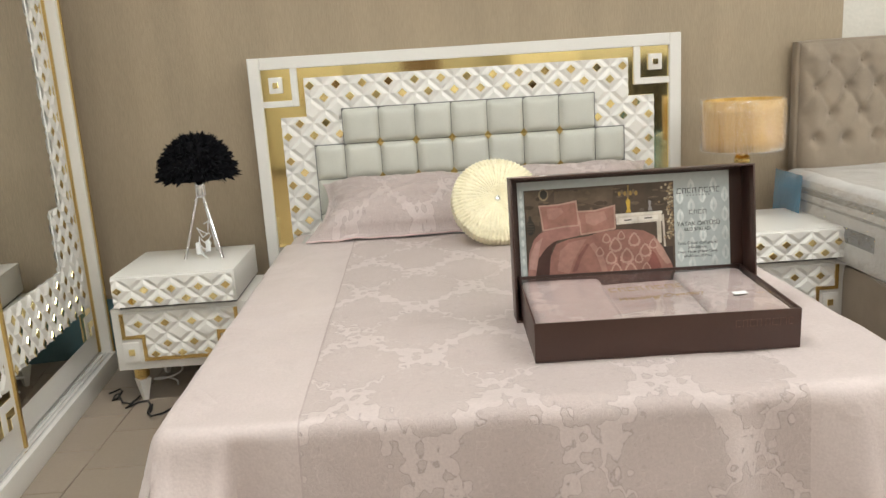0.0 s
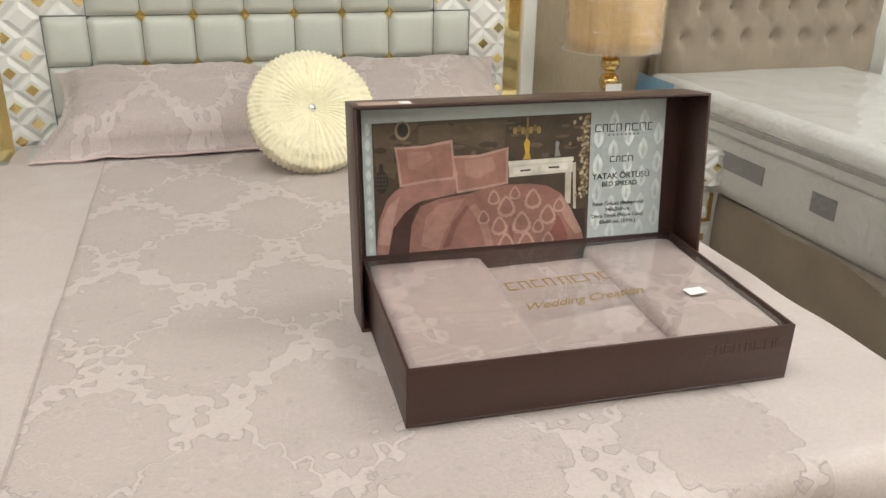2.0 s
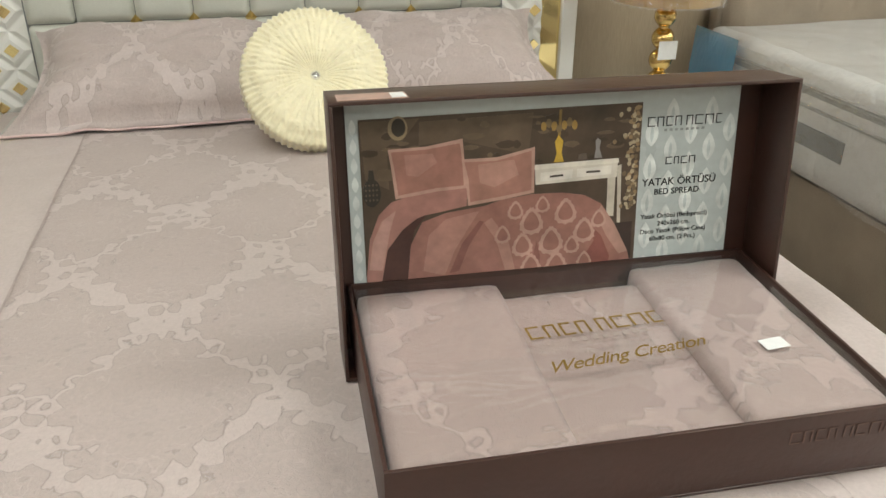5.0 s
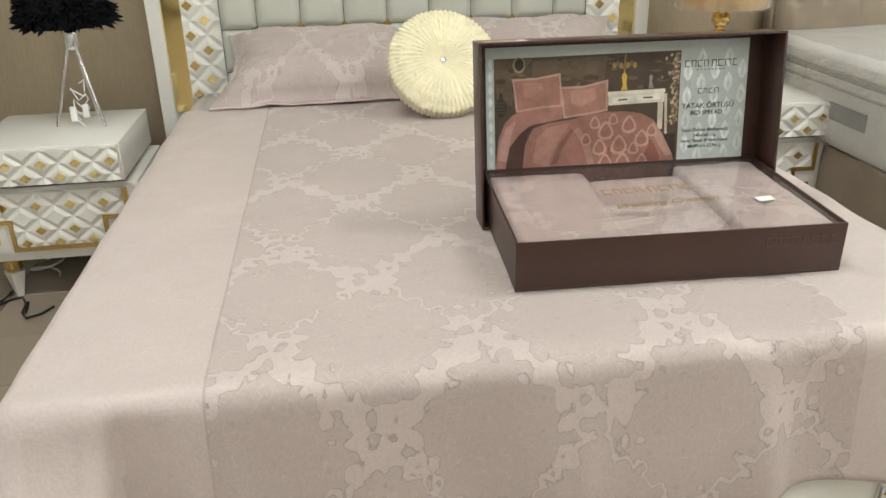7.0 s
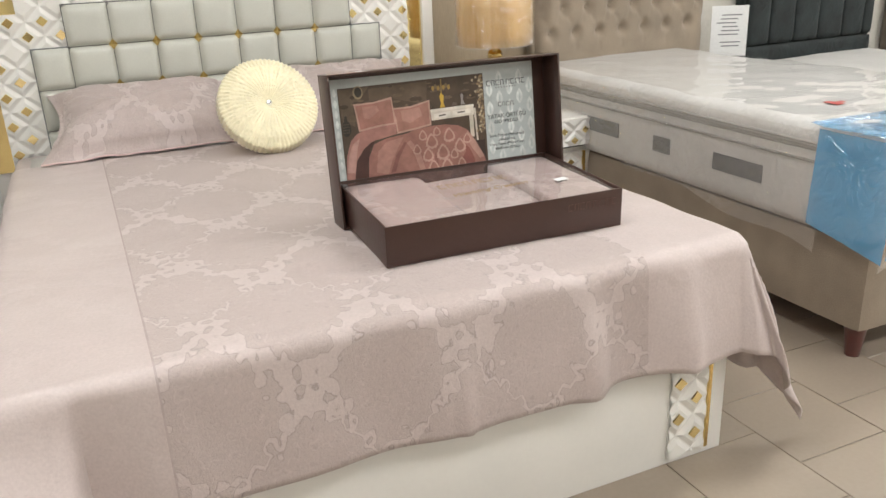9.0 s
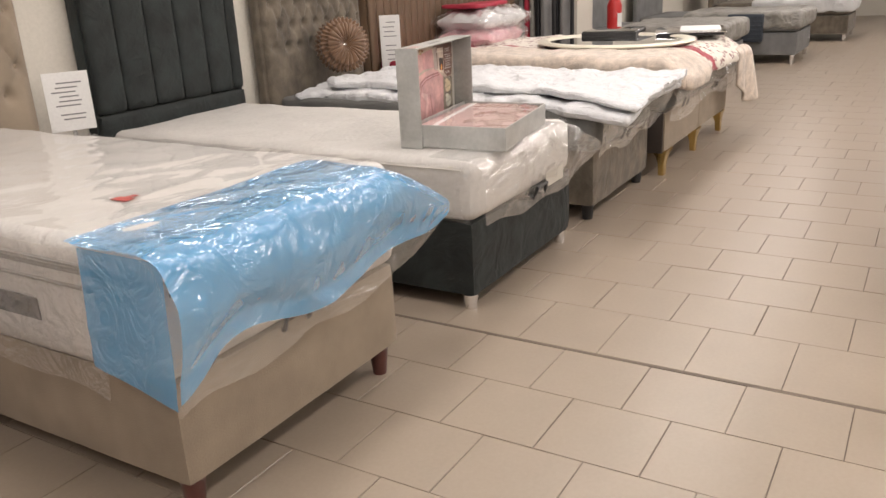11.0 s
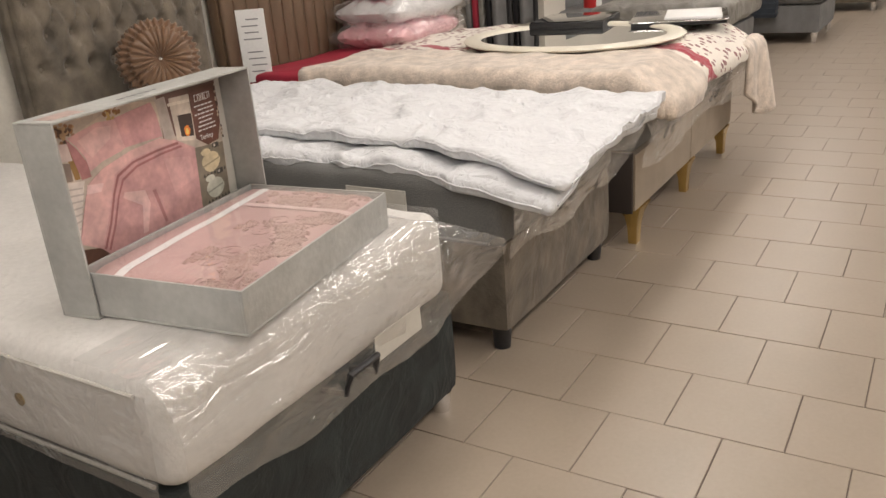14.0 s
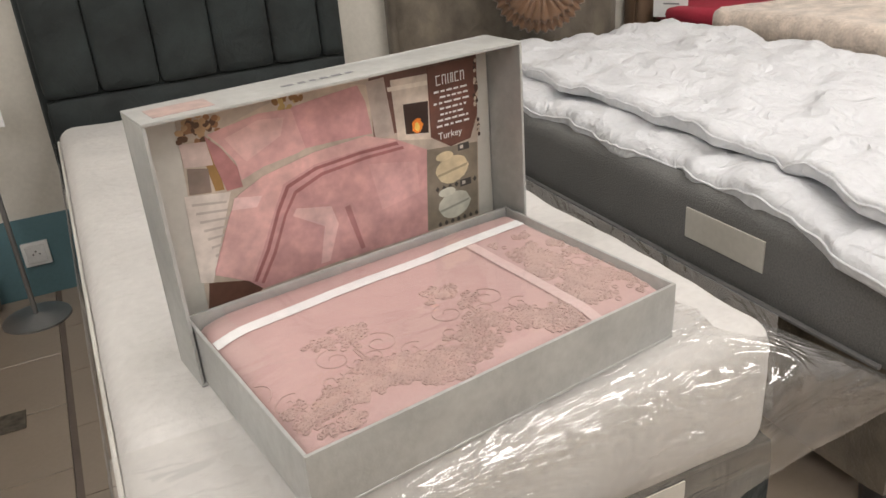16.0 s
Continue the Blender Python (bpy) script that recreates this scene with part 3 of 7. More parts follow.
def lattice(owner, rects, y, px, pz, u0, w0, gold=True, name="lattice_panel"):
    """Diamond relief on a face that looks to -y: pyramids on a net through (u0, w0), cut to the rectangles, with gold diamonds on top."""
    bm = bmesh.new()
    spots = set()
    for r in rects:
        a0, a1, c0, c1 = r
        sub = bmesh.new()
        i0, i1 = int((a0 - u0) / (px / 2)) - 2, int((a1 - u0) / (px / 2)) + 2
        j0, j1 = int((c0 - w0) / (pz / 2)) - 2, int((c1 - w0) / (pz / 2)) + 2
        for i in range(i0, i1 + 1):
            for j in range(j0, j1 + 1):
                if (i + j) % 2:
                    continue
                cx, cz = u0 + i * px / 2, w0 + j * pz / 2
                ks = ((1, 0), (0, 1), (-1, 0), (0, -1))
                lo = [sub.verts.new((cx + k * px * 0.475, y, cz + l * pz * 0.475)) for k, l in ks]
                hi = [sub.verts.new((cx + k * px * 0.30, y - 0.0075, cz + l * pz * 0.30)) for k, l in ks]
                sub.faces.new(hi)
                for q in range(4):
                    sub.faces.new((lo[q], lo[(q + 1) % 4], hi[(q + 1) % 4], hi[q]))
                if a0 - 0.001 < cx - px * 0.12 and cx + px * 0.12 < a1 + 0.001 and c0 < cz - pz * 0.12 and cz + pz * 0.12 < c1:
                    spots.add((round(cx, 4), round(cz, 4)))
        for co, no in (((a0, 0, 0), (-1, 0, 0)), ((a1, 0, 0), (1, 0, 0)), ((0, 0, c0), (0, 0, -1)), ((0, 0, c1), (0, 0, 1))):
            bmesh.ops.bisect_plane(sub, geom=[*sub.verts, *sub.edges, *sub.faces], plane_co=co, plane_no=no, clear_outer=True)
        me = bpy.data.meshes.new("t")
        sub.to_mesh(me)
        sub.free()
        bm.from_mesh(me)
        bpy.data.meshes.remove(me)
        box(bm, a0, a1, y, y + 0.02, c0, c1)
    part(name, bm, M["white"], owner, "white panel with diamond relief", smooth=0)
    if gold:
        first = None
        for cx, cz in sorted(spots):
            if first is None:
                bm = bmesh.new()
                k = [((1, 0)), ((0, 1)), ((-1, 0)), ((0, -1))]
                f = [bm.verts.new((a * px * 0.165, -0.003, b * pz * 0.165)) for a, b in k]
                g = [bm.verts.new((a * px * 0.185, 0.0, b * pz * 0.185)) for a, b in k]
                bm.faces.new(f)
                for q in range(4):
                    bm.faces.new((f[q], f[(q + 1) % 4], g[(q + 1) % 4], g[q]))
                first = part("gold_diamond", bm, M["gold"], owner, smooth=0)
                c = first
            else:
                c = first.copy()
                scene.collection.objects.link(c)
            c.matrix_basis = pose(cx, y - 0.008, cz, random.uniform(-5, 5), 0, random.uniform(-5, 5))


# ---- the white bed with gold inlay ----
HX, HT, HY = 0.2475, 1.345, 3.65
def show_bed():
    bed = thing("double_bed", HX, 0, 0, label="white lacquered double bed with gold mirror inlays and padded headboard", category="bed")
    # headboard slab, seen face at HY
    part("headboard", boxes((-0.9525, 0.9525, HY + 0.008, WALL_Y - 0.012, 0.0, HT - 0.002)), M["white"], bed, "white lacquered headboard")
    fw = 0.052
    part("headboard_frame", boxes((-0.9525, -0.9525 + fw, HY - 0.02, HY + 0.008, 0.0, HT), (0.9525 - fw, 0.9525, HY - 0.02, HY + 0.008, 0.0, HT), (-0.9525 + fw, 0.9525 - fw, HY - 0.02, HY + 0.008, HT - fw, HT), r=0.003, seg=1), M["white"], bed)
    part("mirror_inlay", boxes((-0.9005, 0.9005, HY - 0.002, HY + 0.006, 0.50, HT - fw)), M["gold"], bed, "gold tinted mirror inlay", smooth=0)
    for s in (-1, 1):
        def span(a, b):
            return (min(s * a, s * b), max(s * a, s * b))
        part("corner_bar", boxes((*span(0.742, 0.772), HY - 0.016, HY - 0.002, HT - 0.215, HT - fw), (*span(0.772, 0.9005), HY - 0.016, HY - 0.002, HT - 0.215, HT - 0.187), r=0.002, seg=1), M["white"], bed)
        part("corner_block", boxes((*span(0.808, 0.868), HY - 0.018, HY - 0.002, HT - 0.155, HT - 0.085), r=0.004), M["white"], bed)
        part("corner_stud", boxes((*span(0.826, 0.850), HY - 0.022, HY - 0.018, HT - 0.132, HT - 0.108), r=0.001, seg=1), M["gold"], bed)
    T = HT - 0.095
    U1, U2 = HT - 0.238, HT - 0.392
    rects = [(-0.715, 0.715, U1, T), (-0.83, -0.56, U2, HT - 0.262), (0.56, 0.83, U2, HT - 0.262), (-0.715, -0.56, HT - 0.262, U1), (0.56, 0.715, HT - 0.262, U1), (-0.83, -0.69, 0.50, U2), (0.69, 0.83, 0.50, U2)]
    lattice(bed, rects, HY - 0.016, 0.115, 0.108, -0.69 + 0.0, T - 0.035)
    # padded cells
    part("panel_edge", boxes((-0.562, 0.562, HY - 0.03, HY - 0.0165, U2, U1 + 0.003), (-0.693, 0.693, HY - 0.03, HY - 0.0165, 0.5, U2 + 0.003)), M["grey"], bed, "grey piping round the padding", smooth=0)
    def cell(x0, x1, z0, z1):
        def fn(u, v):
            a, b = 2 * u - 1, 2 * v - 1
            h = max((1 - abs(a) ** 4) * (1 - abs(b) ** 4), 0) ** 0.45
            return (x0 + 0.001 + (x1 - x0 - 0.002) * u, HY - 0.03 - 0.026 * h, z0 + 0.001 + (z1 - z0 - 0.002) * v)
        part("padded_cell", surf(14, 14, fn), M["leather"], bed, "pale grey leather padding", smooth=60)
    rows = [U1, 0.953, 0.80, 0.645, 0.50]
    for k, (top, bot) in enumerate(zip(rows, rows[1:])):
        for i in range(7):
            cell(-0.56 + 0.16 * i, -0.40 + 0.16 * i, bot, top)
        if k:
            cell(-0.69, -0.56, bot, top), cell(0.56, 0.69, bot, top)
    for zz in rows[1:3]:
        for i in range(6 if zz == rows[1] else 6):
            x = -0.40 + 0.16 * i
            bm = bmesh.new()
            k = ((1, 0), (0, 1), (-1, 0), (0, -1))
            lo = [bm.verts.new((x + a * 0.017, HY - 0.038, zz + b * 0.02)) for a, b in k]
            hi = bm.verts.new((x, HY - 0.056, zz))
            bm.faces.new(lo[::-1])
            for q in range(4):
                bm.faces.new((lo[q], lo[(q + 1) % 4], hi))
            part("gold_stud", bm, M["brass"], bed, smooth=0)
    # base: side boards and footboard
    F = 1.535
    part("side_board", boxes((-0.80, -0.765, F + 0.03, HY - 0.02, 0.04, 0.34), r=0.004), M["white"], bed)
    part("side_board", boxes((0.765, 0.80, F + 0.03, HY - 0.02, 0.04, 0.34), r=0.004), M["white"], bed)
    part("footboard", boxes((-0.80, 0.80, F, F + 0.03, 0.0, 0.37), r=0.004), M["white"], bed, "white lacquered footboard")
    for s in (-1, 1):
        a, b = sorted((s * 0.655, s * 0.735))
        part("gold_strip", boxes((min(s * .742, s * .752), max(s * .742, s * .752), F - 0.006, F, 0.02, 0.35)), M["brass"], bed)
        lattice(bed, [(a - (0.03 if s > 0 else 0), b + (0.03 if s < 0 else 0), 0.02, 0.35)], F - 0.004, 0.105, 0.10, s * 0.70, 0.08)
    part("mattress", boxes((-0.78, 0.78, F + 0.03, HY - 0.06, 0.30, 0.565), r=0.04, seg=3), M["mattress"], bed)


def bedspread():
    """One cloth over the bed: across (s) and along (l), falling over both sides and the foot, with a swinging fold at each corner."""
    top, F, R = 0.588, 1.505, 0.034
    half, back, Ls, Lf = 0.79, 3.58, 0.40, 0.30
    W, A = 2 * (half + Ls), back - F + Lf

    def drop(d):
        if d <= 0:
            return 0.0, 0.0
        q = math.pi / 2 * R
        if d < q:
            return R * math.sin(d / R), R * (1 - math.cos(d / R))
        return R, R + d - q

    def place(u, v):
        s, l = (u - 0.5) * W, v * A
        a, b = abs(s) - half, Lf - l
        sg = 1 if s > 0 else -1
        x, y = min(abs(s), half), F + R + max(-b, 0)
        z = top
        if a > 0 and b > 0:
            r, th = math.hypot(a, b), math.atan2(b, a)
            o, d = drop(r)
            q = 1 - th / (math.pi / 2)
            bulge = 0.62 * max(r - 0.04, 0) * q ** 0.5 * (1 - q) * (1.15 if sg > 0 else 1.05)
            x += o * math.cos(th) + bulge * (0.45 + 0.25 * math.cos(th)) * (1.6 if sg > 0 else 1.0) + 0.20 * max(a - 0.04, 0) * math.cos(th)
            y -= o * math.sin(th) + bulge * (0.45 if sg > 0 else 0.75) + 0.10 * max(b - 0.04, 0) * math.sin(th)
            z -= d * (1 + (0.12 if sg > 0 else 0.02) * math.sin(2 * th))
            w = min(r * 3, 1)
            x += 0.016 * w * math.sin(9 * th + 2)
            y += 0.020 * w * math.sin(11 * th)
        elif a > 0:
            o, d = drop(a)
            x += o + 0.20 * max(a - 0.04, 0)
            z -= d
        elif b > 0:
            o, d = drop(b)
            y -= o + 0.10 * max(b - 0.04, 0)
            z -= d
        if b > 0:
            w = min(max(b - 0.03, 0) * 5, 1)
            t = s * 10 + 1.6 * nz(s * 2.3, 7)
            near = 0.5 + 0.5 * min(max(s + 0.3, 0), 1)
            if sg < 0:
                y -= (0.030 + 0.30 * max(b - 0.03, 0)) * w * min(max((abs(s) - half + 0.125) / 0.015, 0), 1)
                y += 0.022 * w * max(0, 1 - (half - 0.125 - abs(s)) / 0.12) * (1 if abs(s) < half - 0.12 else 0)
            y -= w * (0.030 * math.exp(-((s - 0.36) / 0.045) ** 2) + 0.018 * math.exp(-((s - 0.62) / 0.03) ** 2) + 0.010 * math.exp(-((s - 0.05) / 0.012) ** 2))
            y -= w * near * (0.014 * math.sin(t) + 0.012 * math.sin(2.1 * t + 1) + 0.02 * max(0, crease(s, 2.0, 2.4) - 0.5))
        if a > 0:
            w = min(max(a - 0.03, 0) * 4, 1)
            x += w * (0.018 * math.sin(l * 12 + 2 * nz(l * 2, 3)) + 0.009 * math.sin(l * 29 + s))
        if b <= 0:
            z += 0.004 * nz(s * 5, l * 5) + 0.002 * nz(s * 15, l * 9)
            near = math.exp(-((s + 0.09) ** 2 + (l - 0.62) ** 2) / 0.02)
            z += near * 0.013 * max(crease(s * 2 + l, l - s * 0.5, 6), 0) + 0.003 * max(crease(s + 4, l, 2.2), 0)
            if l > A - 0.35:
                z -= 0.03 * min((l - A + 0.35) / 0.1, 1)
        z = min(z, top + 0.008) if b <= 0 and a <= 0 else z
        return (HX + sg * x, y, z)
    ob = part("bedspread", surf(170, 170, place, lambda u, v: ((u - 0.5) * W, v * A)), M["damask"], label="pale pink damask bedspread draped over the white bed", category="bedspread", smooth=75)
    thick(ob, 0.004)
    for sx in (-0.52,):
        def seam(u, v):
            p = Vector(place((sx + (v - 0.5) * 0.004) / W + 0.5, u))
            n = Vector((0, 0, 0.0025)) if u * A > Lf else Vector((0, -0.004, 0.001))
            return p + n
        part("seam", surf(110, 2, seam), M["seamcloth"], ob, "stitched seam along the plain border", smooth=75)


def pillow(name, x, y, z, w, d, h, rx, rz, mat, label, seed):
    t = thing(name, 0, 0, 0, label=label, category="pillow", group="pillows on the white bed")
    t.matrix_basis = pose(x, y, z, rx, 0, rz)
    n = 44

    def side(s):
        def fn(u, v):
            a, b = 2 * u - 1, 2 * v - 1
            body = max((1 - abs(a / 0.93) ** 4) if abs(a) < 0.93 else 0, 0) * max((1 - abs(b / 0.90) ** 3.2) if abs(b) < 0.90 else 0, 0)
            t_ = body ** 0.5
            X, Y = a * w / 2 * (1 - 0.17 * (1 - b * b)) * (1 - 0.06 * (1 + b)), b * d / 2 * (1 - 0.19 * (1 - a * a) * (1 if b > 0 else 0.12))
            Z = s * (0.5 * h * t_ + 0.003) + 0.010 * t_ * nz(a * 3 + seed, b * 3, s) + 0.010 * t_ * max(crease(a * 0.7, b + seed, 3.5), 0) + 0.006 * t_ * max(crease(a * 1.5, b * 0.6 + seed, 6), 0)
            Z += (1 - t_) * 0.010 * nz(a * 4 + seed, b * 4, 9) - (0.028 * max(-b - 0.6, 0) if b < 0 else 0)
            return (X, Y, Z)
        return fn
    bm = bmesh.new()
    surf(n, n, side(1), lambda u, v: (u * w - 0.42, v * d + 0.22 + seed), bm=bm)
    surf(n, n, side(-1), bm=bm)
    bmesh.ops.remove_doubles(bm, verts=bm.verts, dist=0.0004)
    part("cover", bm, mat, t, "damask pillow case with a flat hem", smooth=70)
    part("hem", tube([((2 * k / 30 - 1) * w / 2, -d / 2 - 0.001, -0.010 + 0.010 * nz((2 * k / 30 - 1) * 4 + seed, -4, 9)) for k in range(31)], 0.0035, 6), M["pinkcloth"], t, "piped front hem")


def round_cushion(x, y, z, r, h, rx, rz, mat, label, folds=36, stud="cut glass button", gem=None, depth=0.012):
    t = thing("round_cushion", label=label, category="cushion")
    t.matrix_basis = pose(x, y, z, rx, 0, rz)
    bm = bmesh.new()
    nr, na = 40, folds * 7
    def fn(u, v):
        a = 2 * math.pi * v
        ph = u * math.pi                                    # front centre -> rim -> back centre
        rr = r * math.sin(ph) ** 0.62
        zz = h / 2 * math.copysign(abs(math.cos(ph)) ** 0.75, math.cos(ph))
        dimple = math.exp(-(rr / (0.22 * r)) ** 2) * h * 0.30
        zz -= math.copysign(dimple, zz) if abs(zz) > 0.001 else 0
        rid = depth * (abs(math.sin(folds / 2 * a + 1.2 * nz(a * 3, u * 3))) ** 0.6 - 0.5) * min(rr / r * 2.6, 1)
        if rr > 0.80 * r:
            rid = depth * 0.7 * (math.sin(folds * a * 0.75 + 16 * u) * math.sin(folds * a * 0.75 - 16 * u))
        return ((rr + rid * (1 if rr > 0.8 * r else 0.1)) * math.cos(a), (rr + rid * (1 if rr > 0.8 * r else 0.1)) * math.sin(a), zz + rid * 0.6 * (1 if zz > 0 else -1))
    surf(nr, na, fn, bm=bm)
    bmesh.ops.remove_doubles(bm, verts=bm.verts, dist=0.0006)
    part("cover", bm, mat, t, "pleated cover gathered to the middle", smooth=80)
    bm = bmesh.new()
    bmesh.ops.create_icosphere(bm, subdivisions=2, radius=0.013)
    b = part("button", bm, gem or M["chrome"], t, stud, smooth=0)
    b.matrix_basis = pose(0, 0, h * 0.24)
    return t


def nightstand(cx, label):
    t = thing("nightstand", cx, 3.12, 0, label=label, category="nightstand", group="nightstands beside the white bed")
    part("lower_body", boxes((-0.27, 0.27, 0.0, 0.42, 0.15, 0.405), r=0.004), M["white"], t)
    up = part("upper_body", boxes((-0.24, 0.24, -0.03, 0.42, 0.418, 0.545), r=0.004), M["white"], t)
    part("shadow_gap", boxes((-0.23, 0.23, 0.0, 0.42, 0.405, 0.418)), M["grey"], t, smooth=0)
    up_d = part("drawer", boxes((-0.235, 0.235, -0.042, -0.03, 0.423, 0.54)), M["white"], t, smooth=0)
    lattice(up_d, [(-0.233, 0.233, 0.425, 0.538)], -0.044, 0.105, 0.085, -0.16, 0.448, name="relief")
    lo_d = part("drawer", boxes((-0.235, 0.235, -0.012, 0.0, 0.18, 0.39)), M["white"], t, smooth=0)
    lattice(lo_d, [(-0.215, 0.215, 0.30, 0.385), (-0.14, 0.14, 0.205, 0.30)], -0.014, 0.105, 0.085, -0.16, 0.345, name="relief")
    g = 0.014
    for s in (-1, 1):
        def sp(a, b):
            return (min(s * a, s * b), max(s * a, s * b))
        part("gold_strip", boxes((*sp(0.218, 0.218 + g), -0.020, -0.012, 0.285, 0.388), (*sp(0.155, 0.218), -0.020, -0.012, 0.285, 0.285 + g), (*sp(0.142, 0.155), -0.020, -0.012, 0.19, 0.285 + g)), M["brass"], lo_d, smooth=0)
        part("corner_block", boxes((*sp(0.17, 0.235), -0.018, -0.012, 0.19, 0.27), r=0.003), M["white"], lo_d)
        part("corner_stud", boxes((*sp(0.19, 0.213), -0.022, -0.018, 0.217, 0.242)), M["gold"], lo_d, smooth=0)
        for y in (0.05, 0.36):
            leg = part("leg", lathe([(0.012, 0), (0.035, 0.095)], 4, s * 0.20, y), M["white"], t, "white pyramid leg", smooth=0)
            part("ring", lathe([(0.020, 0.095), (0.030, 0.105), (0.030, 0.14), (0.020, 0.15)], 20, s * 0.20, y), M["brass"], leg, "gold ring")
    part("gold_strip", boxes((-0.142, 0.142, -0.020, -0.012, 0.19, 0.204)), M["brass"], lo_d, smooth=0)
    return t


def feather_lamp(x, y, z):
    t = thing("table_lamp", x, y, z, label="chrome tripod table lamp with a black feather shade", category="lamp")
    for k in range(3):
        a = radians(200 + 120 * k)
        part("leg", tube([(0.095 * math.cos(a), 0.095 * math.sin(a), 0), (0.012 * math.cos(a), 0.012 * math.sin(a), 0.27)], 0.006, 10), M["chrome"], t, "chrome tripod leg")
    part("socket", lathe([(0.014, 0.25), (0.022, 0.26), (0.022, 0.30), (0.016, 0.32)], 18), M["chrome"], t)
    bm = bmesh.new()
    def dome(u, v):
        a, p = 2 * math.pi * v, u * math.pi / 2
        return (0.135 * math.sin(p) ** 0.8 * math.cos(a), 0.135 * math.sin(p) ** 0.8 * math.sin(a), 0.33 + 0.165 * math.cos(p))
    surf(8, 24, dome, bm=bm)
    rng = random.Random(4)
    for _ in range(1500):
        p, a = math.acos(1 - rng.random()), rng.uniform(0, 2 * math.pi)
        n = Vector((math.sin(p) * math.cos(a), math.sin(p) * math.sin(a), math.cos(p)))
        c = Vector((0.13 * n.x, 0.13 * n.y, 0.335 + 0.155 * n.z))
        d = (n + Vector((rng.uniform(-.5, .5), rng.uniform(-.5, .5), rng.uniform(-.7, .3)))).normalized()
        side = d.cross(Vector((rng.uniform(-1, 1), rng.uniform(-1, 1), rng.uniform(-1, 1)))).normalized()
        ln, w = rng.uniform(0.025, 0.05), rng.uniform(0.004, 0.009)
        vs = [bm.verts.new(q) for q in (c - side * w * 0.5, c + d * ln * 0.5 - side * w, c + d * ln + Vector((0, 0, -0.006)), c + d * ln * 0.5 + side * w, c + side * w * 0.5)]
        bm.faces.new(vs)
    part("shade", bm, M["feather"], t, "fluffy black feather shade", smooth=0)
    rng = random.Random(9)
    pts = [(0.03 * math.sin(k * 0.9) + 0.02 * rng.random() - 0.01, -0.03 + 0.02 * math.cos(k * 1.1), 0.14 - 0.006 * k + 0.02 * math.sin(k * 1.7)) for k in range(22)]
    part("cord", tube(pts, 0.0025, 6), M["paper"], t, "coiled white flex")
    part("switch", boxes((-0.035, -0.015, -0.055, -0.04, 0.02, 0.07), (0.005, 0.025, -0.05, -0.035, 0.03, 0.075), r=0.004), M["paper"], t, "white plug and switch")


def gold_lamp(x, y, z):
    t = thing("table_lamp", x, y, z, label="gold bubble table lamp with a plastic-wrapped gold drum shade", category="lamp")
    prof = [(0.055, 0.0), (0.055, 0.012), (0.02, 0.02)]
    for k in range(4):
        c, r = 0.055 + 0.066 * k, 0.036 - 0.001 * k
        prof += [(max(r * math.cos(a), 0.016), c + r * math.sin(a)) for a in [radians(-65 + 13 * i) for i in range(11)]]
    part("base", lathe(prof, 28), M["brass"], t, "stacked polished gold balls", smooth=50)
    part("stem", lathe([(0.010, 0.28), (0.010, 0.34)], 12), M["brass"], t)
    part("tag", boxes((-0.03, 0.03, -0.040, -0.038, 0.13, 0.185)), M["paper"], t, "white price tag", smooth=0)
    n = 48
    sh = bmesh.new()
    surf(n, 4, lambda u, v: ((0.165 + 0.002 * nz(u * 40, 0)) * math.cos(2 * math.pi * u), (0.165 + 0.002 * nz(u * 40, 0)) * math.sin(2 * math.pi * u), 0.30 + 0.205 * v), bm=sh)
    shade = thick(part("shade", sh, M["shade"], t, "gold satin drum shade", smooth=60), 0.003)
    wr = surf(90, 10, lambda u, v: ((0.170 + 0.006 * nz(u * 50, v * 2)) * math.cos(2 * math.pi * u), (0.170 + 0.006 * nz(u * 50, v * 2)) * math.sin(2 * math.pi * u), 0.296 + 0.215 * v))
    part("wrapper", wr, M["film"], shade, "clear wrinkled plastic wrap", smooth=70)


def open_carton(owner, name, w, d, h, mat, m, label=""):
    """A card tray: its bottom is the part, its four walls are pieces of it."""
    k = 0.005
    base = part(name, boxes((0, w, 0, d, 0, k), r=0.001, seg=1), mat, owner, label, smooth=30)
    base.matrix_basis = m
    for dims in ((0, w, 0, k, k, h), (0, w, d - k, d, k, h), (0, k, k, d - k, k, h), (w - k, w, k, d - k, k, h)):
        part("wall", boxes(dims, r=0.0015, seg=2), mat, base, smooth=30)
    return base


def gift_box(name, x, y, z, rz, w, d, h, lid_h, lid_d, lid_w, lid_x, back, lean, tray_x, tray_y, tilt, mat, label):
    """A tray standing partly inside its own lid, which stands up behind it."""
    t = thing(name, x, y, z, rz, label=label, category="gift box")
    tray = open_carton(t, "tray", w, d, h, mat, pose(tray_x, tray_y, 0, tilt), "lower half of the box")
    lid = open_carton(t, "lid", lid_w, lid_h, lid_d, mat, pose(lid_x, back, -0.006 if lean else 0.0, 90 - lean), "open lid standing up round the back of the tray")
    return t, tray, lid


